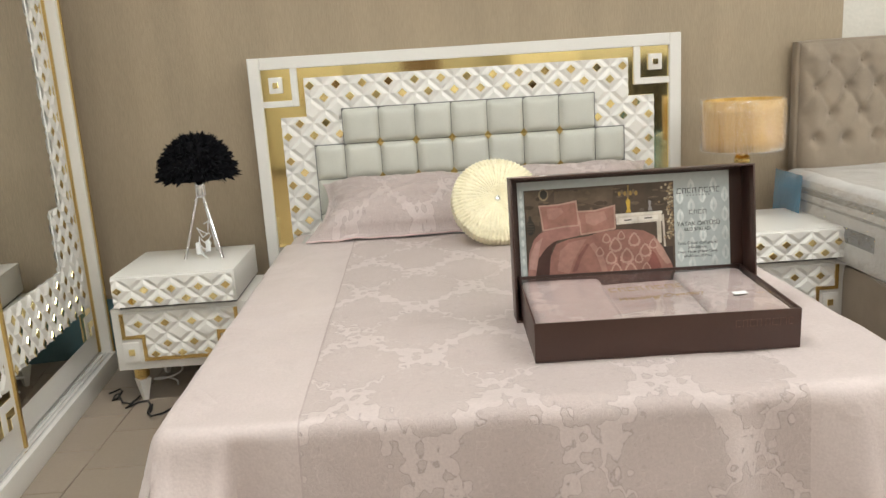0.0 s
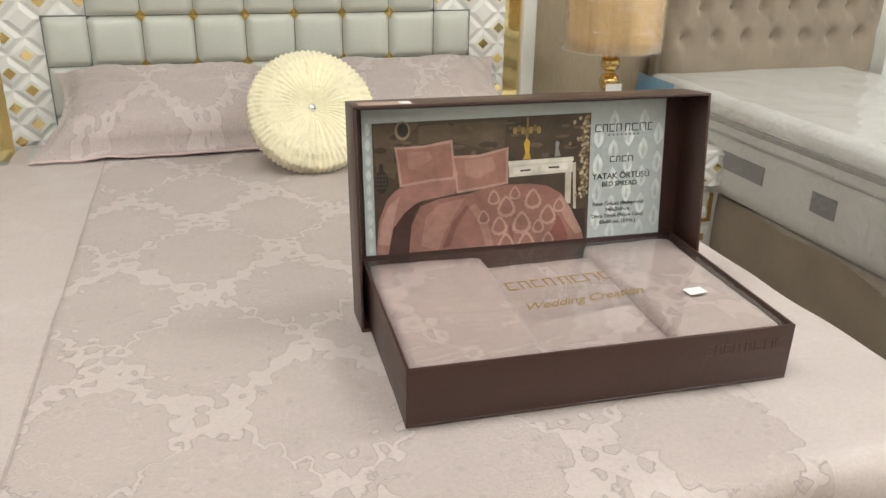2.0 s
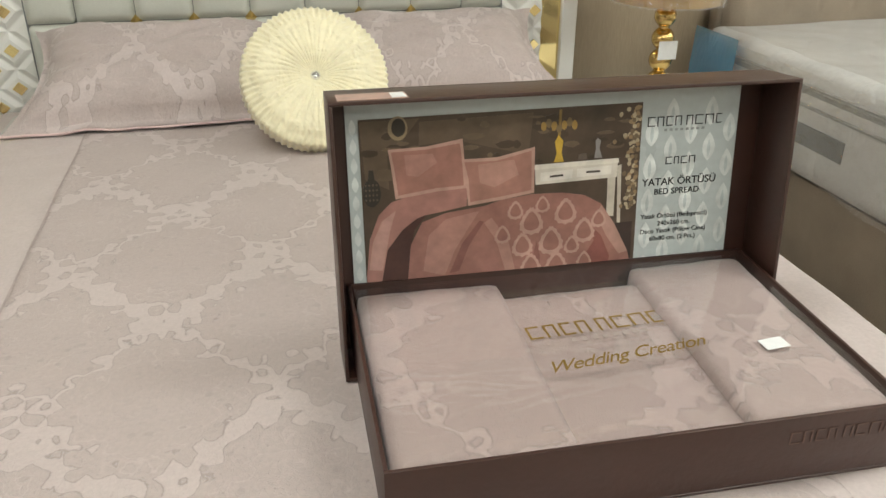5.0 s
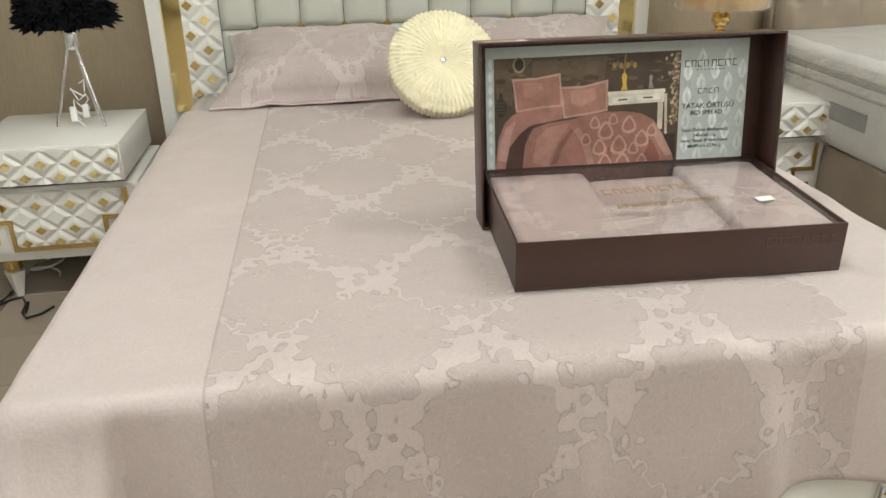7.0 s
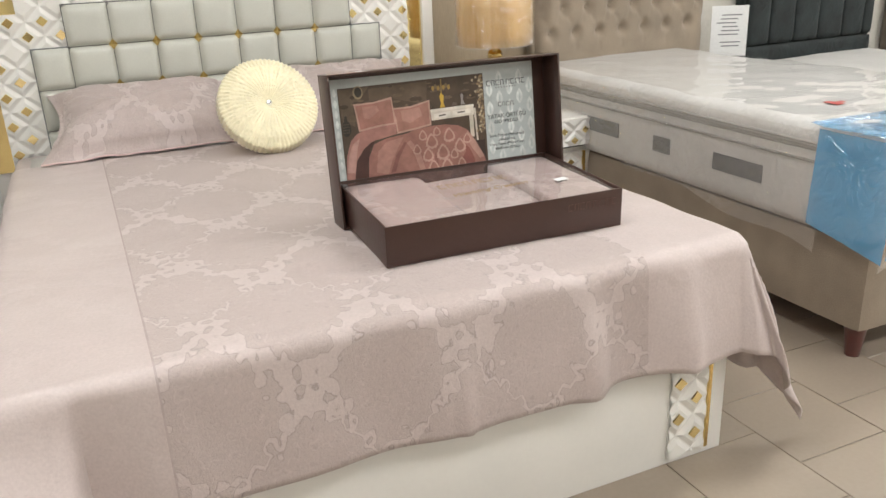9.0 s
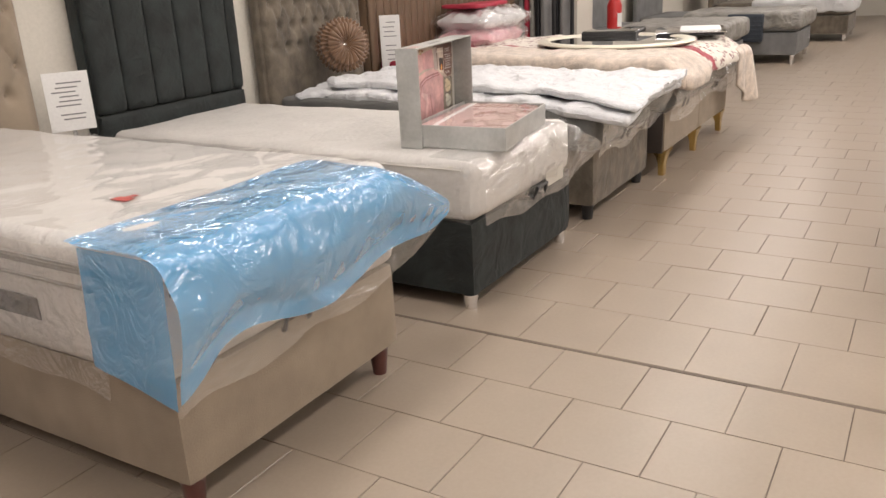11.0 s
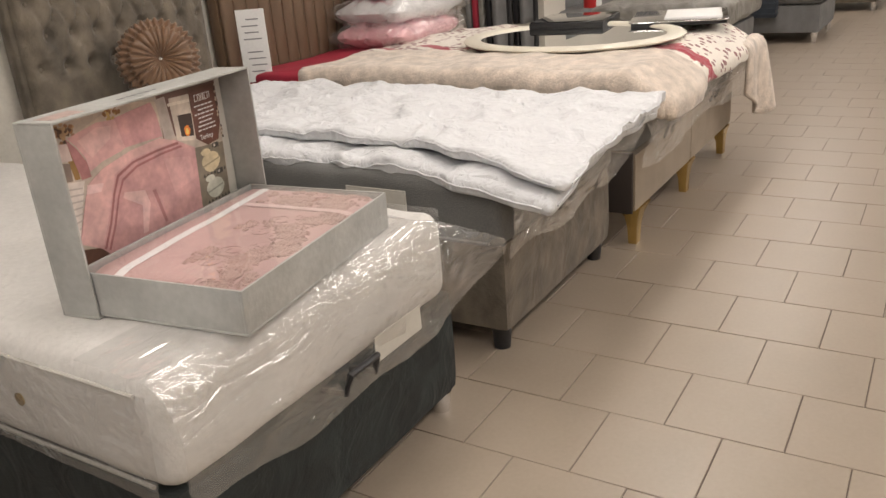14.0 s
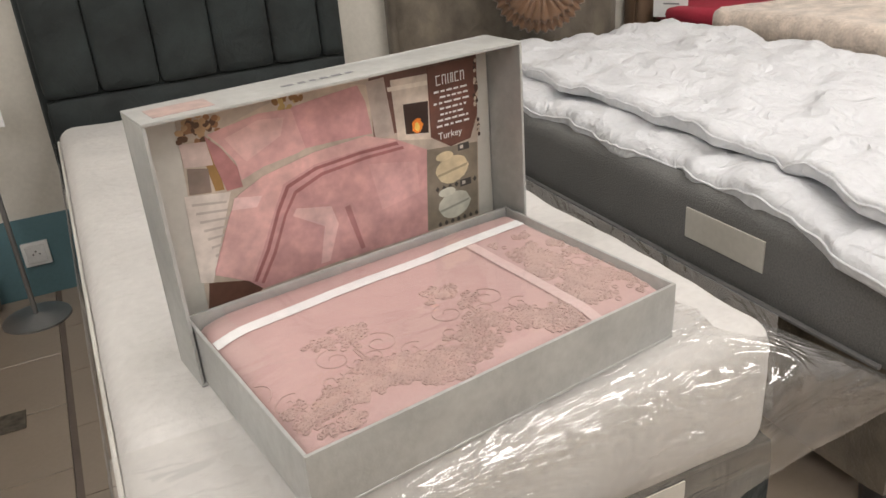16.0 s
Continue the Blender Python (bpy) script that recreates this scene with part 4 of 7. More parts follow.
def printed(name, pts, color, parent, lift, rough=0.35):
    """A flat printed shape on the card; points in the card's plane."""
    key = "print_" + name
    m = PRINTS.get((name, color)) or surface(key, tuple(min(1.12 * c, 0.88) for c in color), rough, vary=0.20, scale=22, fine=0.08, coat=0.2)
    PRINTS[(name, color)] = m
    bm = bmesh.new()
    lo = [bm.verts.new((a, b, lift - 0.0004)) for a, b in pts]
    hi = [bm.verts.new((a, b, lift)) for a, b in pts]
    bm.faces.new(hi)
    for i in range(len(pts)):
        bm.faces.new((lo[i], lo[(i + 1) % len(pts)], hi[(i + 1) % len(pts)], hi[i]))
    return part(name, bm, m, parent, smooth=0)


PRINTS = {}
show_bed()
bedspread()
pillow("pillow", -0.09, 3.435, 0.700, 0.77, 0.43, 0.165, 25, 1, M["damask"], "pale pink damask pillow with a flat border", 0.35)
pillow("pillow", 0.67, 3.435, 0.700, 0.80, 0.43, 0.165, 26, -3, M["damask"], "pale pink damask pillow with a flat border", 5.2)
round_cushion(0.30, 3.075, 0.742, 0.178, 0.11, 55, 2, M["cream"], "round cream velvet cushion with pleats and a cut glass button", folds=46, depth=0.0065)
cables = thing("cable", label="loose black and white cables on the floor under the nightstand", category="cable")
part("black_cable", tube([(-1.36 + 0.012 * k + 0.03 * math.sin(k * 0.8), 3.25 - 0.01 * k + 0.05 * math.sin(k * 1.3), 0.006 + 0.002 * (k % 3)) for k in range(26)], 0.004, 6), M["black"], cables)
part("white_cable", tube([(-1.14 + 0.055 * math.cos(k * 0.45), 3.30 + 0.045 * math.sin(k * 0.45) + 0.006 * k, 0.006 + 0.0025 * k) for k in range(24)], 0.004, 6), M["paper"], cables)
nightstand(-0.98, "white nightstand with diamond relief and gold studs under a black lamp")
nightstand(1.44, "white nightstand with diamond relief and gold studs under a gold lamp")
feather_lamp(-0.90, 3.36, 0.545)
gold_lamp(1.38, 3.38, 0.545)
GIFT1 = dict(w=0.604, d=0.383, h=0.095, lid_h=0.380, lid_d=0.092, lid_w=0.632, lid_x=-0.011, back=0.367, lean=6, tray_x=0.004, tray_y=-0.012, tilt=1.4)
gift1, tray1, lid1 = gift_box("gift_box", 0.236, 1.748, 0.592, -2.0, mat=M["boxbrown"], label="open dark brown bedspread gift box lying on the pink bedspread", **GIFT1)


def written(text, x, y, size, mat, owner, align="CENTER", lift=0.0, slant=0.0, thickness=0.0002, space=1.0, name="text"):
    c = bpy.data.curves.new(name, "FONT")
    c.body, c.size, c.align_x, c.extrude, c.shear, c.space_character = text, size, align, thickness, slant, space
    c.materials.append(mat)
    ob = new(name, c)
    ob.parent, ob.location = owner, (x, y, lift)
    return ob


def ogee(cx, cy, w, h, n=14, r=0.0):
    """A pointed leaf outline."""
    right = [(cx + 0.5 * w * math.sin(math.pi * k / n) ** 0.8 * (1 - 0.3 * k / n), cy - h / 2 + h * k / n) for k in range(n + 1)]
    return right + [(2 * cx - a, b) for a, b in right[-2:0:-1]]


def blob(cx, cy, rx, ry, n=20, rough=0.0, seed=0):
    return [(cx + rx * math.cos(2 * math.pi * k / n) * (1 + rough * nz(k * 1.7, seed)), cy + ry * math.sin(2 * math.pi * k / n) * (1 + rough * nz(k * 1.7, seed + 5))) for k in range(n)]


INK = surface("ink", (0.02, 0.02, 0.022), 0.5)
GOLDINK = surface("gold_foil_ink", (0.30, 0.19, 0.04), 0.35, 0.5)


def bars(owner, x0, x1, y, h, mat, lift, widths, name="lettering_bar", hollow=False):
    """Plain shapes for lettering that is not spelled out: bars, or open frames for large thin letters."""
    total = sum(widths) + 0.35 * (len(widths) - 1)
    k, x = (x1 - x0) / total, x0
    for n, w in enumerate(widths):
        a, b, z0, z1, s = x, x + w * k, lift, lift + 0.0004, h * 0.11
        if w < 0.05:
            pass
        elif not hollow:
            part(name, boxes((a, b, y, y + h, z0, z1)), mat, owner, smooth=0)
        else:
            sides = [(a, a + s, y, y + h, z0, z1), (a + s, b, y + h - s, y + h, z0, z1)]
            sides.append((b - s, b, y, y + h - s, z0, z1) if n % 2 else (a + s, b, y, y + s, z0, z1))
            part(name, boxes(*sides), mat, owner, smooth=0)
        x += (w + 0.35) * k


def card1(lid):
    """The printed card inside the brown lid: x across, y up, z out of the card."""
    card = part("picture_card", boxes((0.025, 0.592, 0.012, 0.364, 0.006, 0.0095)), surface("silver_print", (0.500, 0.550, 0.550), 0.3, vary=0.04, coat=0.3), lid, "printed card with a bedroom picture and lettering", smooth=0)
    z = 0.0099
    pale = (0.60, 0.63, 0.62)
    for i in range(19):
        for j in range(7):
            cx, cy = 0.040 + 0.030 * i, 0.040 + 0.052 * j + (0.026 if i % 2 else 0)
            if (cx > 0.45 or cy > 0.325) and cy < 0.35 and cx < 0.582:
                printed("leaf_print", ogee(cx, cy, 0.023, 0.042 if cx > 0.45 else 0.024), pale, card, z)
                if cx > 0.45:
                    printed("leaf_vein_print", ogee(cx, cy - 0.002, 0.006, 0.026), (0.47, 0.52, 0.52), card, z + 0.0002)
    for j in range(12):
        printed("leaf_print", ogee(0.034, 0.045 + 0.026 * j, 0.011, 0.022), pale, card, z)
    def shape(name, pts, col, k):
        return printed(name, pts, col, card, z + 0.0005 * k)
    shape("room_print", [(0.043, 0.028), (0.444, 0.028), (0.443, 0.344), (0.042, 0.341)], (0.070, 0.048, 0.032), 1)
    shape("floor_print", [(0.390, 0.167), (0.438, 0.169), (0.439, 0.102), (0.393, 0.106)], (0.035, 0.020, 0.016), 1.5)
    shape("wall_glow_print", [(0.124, 0.334), (0.283, 0.338), (0.277, 0.279), (0.175, 0.306), (0.122, 0.302)], (0.105, 0.073, 0.047), 1.3)
    shape("wall_glow_print", [(0.043, 0.338), (0.124, 0.339), (0.096, 0.304), (0.079, 0.291), (0.080, 0.243), (0.048, 0.259)], (0.110, 0.078, 0.050), 1.4)
    shape("table_leg_print", [(0.396, 0.239), (0.408, 0.240), (0.408, 0.179), (0.397, 0.180)], (0.550, 0.500, 0.420), 1.9)
    shape("table_leg_print", [(0.410, 0.255), (0.416, 0.256), (0.419, 0.168), (0.414, 0.169)], (0.500, 0.450, 0.380), 1.95)
    shape("table_print", [(0.287, 0.257), (0.410, 0.260), (0.410, 0.238), (0.288, 0.235)], (0.620, 0.570, 0.500), 2.0)
    shape("drawer_print", [(0.295, 0.252), (0.343, 0.254), (0.342, 0.241), (0.295, 0.239)], (0.700, 0.660, 0.600), 2.2)
    shape("drawer_print", [(0.349, 0.254), (0.401, 0.256), (0.401, 0.243), (0.349, 0.242)], (0.700, 0.660, 0.600), 2.2)
    shape("tabletop_print", [(0.285, 0.264), (0.411, 0.266), (0.412, 0.259), (0.285, 0.257)], (0.700, 0.660, 0.580), 2.2)
    shape("handle_print", [(0.309, 0.247), (0.328, 0.248), (0.329, 0.245), (0.309, 0.244)], (0.050, 0.040, 0.030), 2.4)
    shape("handle_print", [(0.363, 0.250), (0.384, 0.250), (0.384, 0.247), (0.363, 0.247)], (0.050, 0.040, 0.030), 2.4)
    shape("gold_lamp_print", [(0.314, 0.266), (0.329, 0.266), (0.325, 0.278), (0.327, 0.296), (0.320, 0.305), (0.315, 0.295), (0.318, 0.278)], (0.550, 0.360, 0.050), 2.4)
    shape("bottle_print", [(0.374, 0.268), (0.386, 0.268), (0.381, 0.282), (0.383, 0.293), (0.378, 0.297), (0.375, 0.293), (0.376, 0.282)], (0.300, 0.280, 0.270), 2.4)
    shape("cup_print", [(0.350, 0.267), (0.363, 0.267), (0.362, 0.276), (0.351, 0.275)], (0.120, 0.090, 0.070), 2.4)
    shape("bed_side_print", [(0.043, 0.117), (0.050, 0.173), (0.064, 0.208), (0.082, 0.225), (0.119, 0.236), (0.159, 0.239), (0.189, 0.240), (0.188, 0.212), (0.158, 0.207), (0.131, 0.203), (0.113, 0.190), (0.105, 0.153), (0.099, 0.103), (0.044, 0.105)], (0.311, 0.155, 0.130), 2.6)
    shape("side_light_print", [(0.047, 0.128), (0.054, 0.169), (0.068, 0.199), (0.088, 0.213), (0.079, 0.185), (0.066, 0.126)], (0.385, 0.227, 0.193), 2.7)
    shape("pillow_print", [(0.080, 0.299), (0.132, 0.300), (0.183, 0.308), (0.185, 0.281), (0.189, 0.238), (0.146, 0.236), (0.088, 0.229), (0.084, 0.270)], (0.414, 0.260, 0.210), 2.8)
    shape("pillow_face_print", [(0.084, 0.295), (0.131, 0.296), (0.179, 0.302), (0.182, 0.278), (0.184, 0.242), (0.146, 0.241), (0.092, 0.234), (0.088, 0.270)], (0.296, 0.143, 0.113), 3.0)
    shape("pillow_light_print", [(0.102, 0.290), (0.141, 0.290), (0.147, 0.277), (0.120, 0.259), (0.104, 0.262)], (0.348, 0.185, 0.151), 3.1)
    shape("pillow_print", [(0.181, 0.279), (0.232, 0.279), (0.286, 0.290), (0.286, 0.224), (0.238, 0.217), (0.190, 0.212), (0.187, 0.249)], (0.414, 0.260, 0.210), 3.2)
    shape("pillow_face_print", [(0.185, 0.275), (0.231, 0.274), (0.281, 0.285), (0.282, 0.228), (0.238, 0.222), (0.193, 0.217), (0.191, 0.249)], (0.311, 0.155, 0.122), 3.4)
    shape("pillow_light_print", [(0.204, 0.270), (0.256, 0.274), (0.263, 0.252), (0.228, 0.236), (0.207, 0.244)], (0.363, 0.202, 0.164), 3.5)
    shape("bed_shadow_print", [(0.064, 0.107), (0.074, 0.156), (0.096, 0.184), (0.117, 0.199), (0.131, 0.204), (0.113, 0.182), (0.106, 0.153), (0.101, 0.103)], (0.055, 0.022, 0.018), 3.5)
    shape("bed_print", [(0.101, 0.103), (0.107, 0.160), (0.124, 0.193), (0.158, 0.204), (0.214, 0.210), (0.238, 0.217), (0.284, 0.222), (0.328, 0.221), (0.361, 0.215), (0.388, 0.200), (0.409, 0.169), (0.433, 0.123), (0.439, 0.098), (0.102, 0.095)], (0.274, 0.130, 0.105), 3.6)
    shape("bed_light_print", [(0.124, 0.120), (0.133, 0.173), (0.158, 0.195), (0.206, 0.203), (0.188, 0.176), (0.170, 0.147), (0.155, 0.110)], (0.340, 0.181, 0.147), 3.8)
    shape("bed_light_print", [(0.388, 0.198), (0.409, 0.169), (0.433, 0.123), (0.419, 0.120), (0.398, 0.150), (0.381, 0.183)], (0.370, 0.218, 0.176), 3.8)
    shape("bed_light_print", [(0.224, 0.192), (0.249, 0.155), (0.260, 0.107), (0.245, 0.108), (0.231, 0.157), (0.213, 0.185)], (0.348, 0.193, 0.155), 3.8)
    shape("fold_print", [(0.206, 0.189), (0.213, 0.187), (0.191, 0.153), (0.176, 0.115), (0.162, 0.113), (0.181, 0.157)], (0.200, 0.084, 0.067), 3.9)
    shape("fold_print", [(0.365, 0.121), (0.379, 0.144), (0.373, 0.168), (0.390, 0.151), (0.405, 0.117), (0.401, 0.103), (0.371, 0.106)], (0.200, 0.070, 0.055), 3.9)
    shape("fold_print", [(0.286, 0.128), (0.291, 0.152), (0.297, 0.127), (0.296, 0.107), (0.287, 0.108)], (0.200, 0.084, 0.067), 3.9)
    rng = random.Random(2)
    for k in range(110):
        u, v = 0.440 - abs(rng.gauss(0, 0.010)), rng.uniform(0.19, 0.338)
        shape("blossom_print", blob(u, v, 0.0032, 0.0034, 7, 0.6, k), ((0.40, 0.33, 0.22), (0.26, 0.18, 0.10), (0.14, 0.10, 0.06))[k % 3], 1.6 + 0.01 * k)
    for k in range(40):
        shape("wall_stain_print", blob(rng.uniform(0.05, 0.42), rng.uniform(0.26, 0.335), rng.uniform(0.004, 0.016), rng.uniform(0.002, 0.006), 9, 0.6, k), ((0.055, 0.036, 0.024), (0.125, 0.088, 0.055))[k % 2], 1.6 + 0.002 * k)
    shape("mirror_rim_print", blob(0.0945, 0.327, 0.0135, 0.0165), (0.260, 0.200, 0.120), 1.8)
    shape("mirror_print", blob(0.0955, 0.328, 0.0095, 0.0125), (0.035, 0.028, 0.022), 2.0)
    shape("vase_print", blob(0.056, 0.240, 0.0125, 0.020, 18, 0.1), (0.030, 0.024, 0.020), 1.8)
    shape("vase_print", [(0.051, 0.255), (0.061, 0.255), (0.059, 0.272), (0.053, 0.272)], (0.035, 0.028, 0.022), 1.8)
    for k in range(16):
        shape("vase_light_print", blob(0.048 + 0.005 * (k % 4), 0.230 + 0.007 * (k // 4), 0.0014, 0.0018, 6), (0.100, 0.075, 0.050), 1.9)
    for k in range(7):
        shape("chandelier_print", blob(0.298 + 0.0075 * k, 0.318 + 0.004 * math.sin(k * 1.6), 0.0042, 0.0068, 8, 0.3, k), ((0.30, 0.19, 0.05), (0.17, 0.12, 0.06))[k % 2], 1.9 + 0.02 * k)
    shape("chandelier_print", [(0.319, 0.304), (0.323, 0.304), (0.324, 0.340), (0.320, 0.340)], (0.240, 0.160, 0.050), 1.85)
    for cx, cy, s in ((0.283, 0.182, 0.9), (0.334, 0.193, 0.85), (0.313, 0.150, 0.95), (0.363, 0.162, 0.85), (0.259, 0.200, 0.6), (0.345, 0.141, 0.6), (0.299, 0.206, 0.55), (0.385, 0.178, 0.6), (0.270, 0.147, 0.8), (0.240, 0.165, 0.6), (0.322, 0.112, 0.9), (0.283, 0.114, 0.8), (0.365, 0.115, 0.6)):
        def drop(w, h, ragged):
            n = 26
            return [(cx + 0.5 * w * math.sin(2 * math.pi * k / n) * (1 - 0.45 * math.cos(2 * math.pi * k / n)) * (1 + ragged * (k % 2)), cy + 0.5 * h * math.cos(2 * math.pi * k / n) * (1 + ragged * (k % 2))) for k in range(n)]
        shape("motif_print", drop(0.034 * s, 0.043 * s, 0.12), (0.414, 0.260, 0.210), 4.1)
        shape("motif_core_print", drop(0.024 * s, 0.032 * s, 0.0), (0.266, 0.126, 0.101), 4.3)
    # lettering on the pale column
    cx, z = 0.508, z + 0.0005
    bars(card, 0.452, 0.566, 0.308, 0.014, INK, z, [1.1, 1, 1, 1, 0.01, 1, 1.2, 1.3, 0.9], hollow=True)
    bars(card, 0.478, 0.540, 0.3005, 0.0035, surface("grey_ink", (0.300, 0.320, 0.320), 0.5), z, [0.4] * 8)
    bars(card, 0.484, 0.530, 0.2515, 0.011, INK, z, [1, 0.8, 1, 1], hollow=True)
    written("YATAK \u00d6RT\u00dcS\u00dc", 0.508, 0.2205, 0.0158, INK, card, lift=z, thickness=0.0003)
    written("BED SPREAD", 0.505, 0.2065, 0.0128, INK, card, lift=z, thickness=0.0003)
    for k, line in enumerate(("Yatak \u00d6rt\u00fcs\u00fc (Bedspread)", "240x260 cm.", "Deco Yast\u0131k (Pillow Case)", "60x80 cm. (2 Pcs.)")):
        written(line, 0.5045, 0.1700 - 0.0117 * k, 0.0100, INK, card, lift=z, thickness=0.0003)


def cloth1(box_, w, d, h):
    """Folded damask bedspread under a clear sheet, with gold lettering."""
    t = thing("folded_bedspread", label="folded pale pink damask bedspread packed under clear film", category="bedspread")
    t.matrix_basis = box_.parent.matrix_basis @ box_.matrix_basis
    def move(s):
        return lambda p: (0, 0, 0.0015 * nz(p.x * 30 + s, p.y * 30) + 0.003 * nz(p.x * 8, p.y * 8 + s))
    def folded(name, x0, x1, y0, y1, z0, z1, s, label):
        bm = softbox(x0, x1, y0, y1, z0, z1, 0.010, 0.014, move(s))
        lay = bm.loops.layers.uv.new("UVMap")
        for f in bm.faces:
            for l in f.loops:
                l[lay].uv = (l.vert.co.x * 0.9 - 0.25 + s * 0.1, l.vert.co.y * 0.9 + s * 0.23)
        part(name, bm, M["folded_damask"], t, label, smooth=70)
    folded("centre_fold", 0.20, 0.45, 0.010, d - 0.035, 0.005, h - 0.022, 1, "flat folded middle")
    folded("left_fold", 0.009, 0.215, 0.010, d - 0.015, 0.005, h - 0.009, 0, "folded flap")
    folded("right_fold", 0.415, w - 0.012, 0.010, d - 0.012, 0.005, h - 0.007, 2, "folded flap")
    sheet = part("cover_sheet", surf(40, 24, lambda u, v: (0.008 + u * (w - 0.016), 0.008 + v * (d - 0.016), h - 0.004 + 0.0012 * nz(u * 9, v * 6))), M["clearflat"], t, "clear film over the folded cloth", smooth=80)
    z = h - 0.0018
    def tilt(ob, rz, x, y):
        ob.matrix_basis = pose(x, y, z, 0, 0, rz)
    row = new("lettering_row")
    row.parent = t
    row.matrix_basis = pose(0.215, d * 0.53, z, 0, 0, 3)
    row.empty_display_size = 0.01
    bars(row, 0, 0.185, 0, 0.028, GOLDINK, 0, [1.1, 1, 1, 1, 0.01, 1, 1.2, 1.3, 0.9], hollow=True)
    bars(row, 0.05, 0.155, -0.017, 0.008, surface("pale_ink", (0.36, 0.30, 0.27), 0.5), 0, [0.3] * 8)
    tilt(written("Wedding Creation", 0, 0, 0.031, GOLDINK, t, "LEFT", slant=0.6, space=0.92), 6, 0.215, d * 0.53 - 0.072)
    tag = part("price_tag", boxes((0, 0.034, 0, 0.022, 0, 0.0006)), M["paper"], t, "small white price sticker", smooth=0)
    tag.matrix_basis = pose(w - 0.105, d * 0.33, z, 0, 0, 6)


card1(lid1)
cloth1(tray1, GIFT1["w"], GIFT1["d"], GIFT1["h"])
# small sticker on the lid's upper edge and blind lettering on the tray's front
part("sticker", boxes((0.012, 0.10, GIFT1["lid_h"] - 0.0002, GIFT1["lid_h"] + 0.0006, 0.040, 0.085)), surface("sticker_pink", (0.42, 0.27, 0.22), 0.35, vary=0.2, scale=60), lid1, "printed sticker on the lid's edge", smooth=0)
part("sticker_edge", boxes((0.080, 0.098, GIFT1["lid_h"] + 0.0006, GIFT1["lid_h"] + 0.001, 0.045, 0.080)), M["paper"], lid1, "white corner of the sticker", smooth=0)
row = new("front_lettering")
row.parent = tray1
row.matrix_basis = pose(0.455, -0.0006, 0.058, 90)
row.empty_display_size = 0.01
bars(row, 0, 0.13, 0, 0.017, surface("blind_print", (0.10, 0.055, 0.042), 0.3), 0, [1.1, 1, 1, 1, 0.01, 1, 1.2, 1.3, 0.9], hollow=True)


# ---- the wardrobe ----
def wardrobe():
    t = thing("wardrobe", -1.335, 2.31, 0, 94.5, label="white wardrobe with mirrored sliding doors and diamond lattice trim", category="wardrobe")
    # local x runs along the front towards the back wall, local -y looks into the room
    L, H = 1.27, 2.2
    part("plinth", boxes((-1.2, L, 0.0, 0.60, 0.0, 0.085), r=0.003), M["white"], t)
    part("body", boxes((-1.2, L, 0.09, 0.60, 0.085, H)), M["white"], t, smooth=0)
    part("end_panel", boxes((L - 0.022, L, 0.012, 0.09, 0.085, H)), M["white"], t, smooth=0)
    part("gold_edge", boxes((L, L + 0.012, 0.005, 0.05, 0.085, H)), M["brass"], t, "gold edge strip", smooth=0)
    for y in (0.016, 0.034, 0.052):
        part("rail", boxes((-1.2, L - 0.03, y, y + 0.004, 0.085, 0.093)), M["chrome"], t, "sliding door track", smooth=0)
    for a, b, y in (((0.22, L - 0.03, 0.062)), ((-1.18, 0.27, 0.028))):
        d = part("door", boxes((a, b, y, y + 0.02, 0.10, H - 0.02)), M["white"], t, "sliding mirror door", smooth=0)
        part("mirror", boxes((a + 0.04, b - 0.05, y - 0.003, y, 0.20, H - 0.05)), M["mirror"], d, smooth=0)
        part("edge", boxes((b - 0.014, b, y - 0.010, y, 0.10, H - 0.02)), M["brass"], d, "gold edge", smooth=0)
        part("gold_line", boxes((b - 0.060, b - 0.052, y - 0.008, y, 0.62, H - 0.02)), M["gold"], d, smooth=0)
        lattice(d, [(b - 0.20, b - 0.066, 0.80, H - 0.06), (a + 0.04, b - 0.066, 0.33, 0.55), (b - 0.32, b - 0.066, 0.55, 0.80)], y - 0.006, 0.090, 0.108, b - 0.12, 0.40, name="lattice_trim")
        for k, (w0, g) in enumerate(((0.13, "gold"), (0.095, "white"), (0.062, "gold"), (0.035, "white"))):
            part("corner_block", boxes((b - 0.052 - w0, b - 0.052, y - 0.006 - 0.002 * k, y - 0.003 - 0.002 * k, 0.205 + 0.0 * k, 0.205 + w0)), M[g], d, smooth=0)


wardrobe()

HEAD_Y = WALL_Y - 0.09
FRONT = 1.675


def legs(bed, w, d, h, r0, r1, material, label, inset=0.05):
    for x in (inset, w - inset):
        for y in (inset, d - inset):
            cone_leg(bed, x, y, h, r0, r1, material, label)


def velvet_base(bed, w, d, z0, z1, material, label=""):
    def move(p):
        return (0.0015 * nz(p.y * 6, p.z * 9), 0.0018 * nz(p.x * 6, p.z * 8), 0)
    part("base", softbox(0, w, 0, d, z0, z1, 0.018, 0.04, move), material, bed, label, smooth=60)


def handle(bed, x, z, y=-0.004):
    """Black pull strap that sticks up out of the base's rim."""
    part("handle", tube([(x - 0.05, 0.004, z - 0.04), (x - 0.05, y, z - 0.032), (x - 0.048, y - 0.014, z + 0.012), (x + 0.048, y - 0.014, z + 0.012), (x + 0.05, y, z - 0.032), (x + 0.05, 0.004, z - 0.04)], 0.008, 8), M["black"], bed, "black lifting handle")


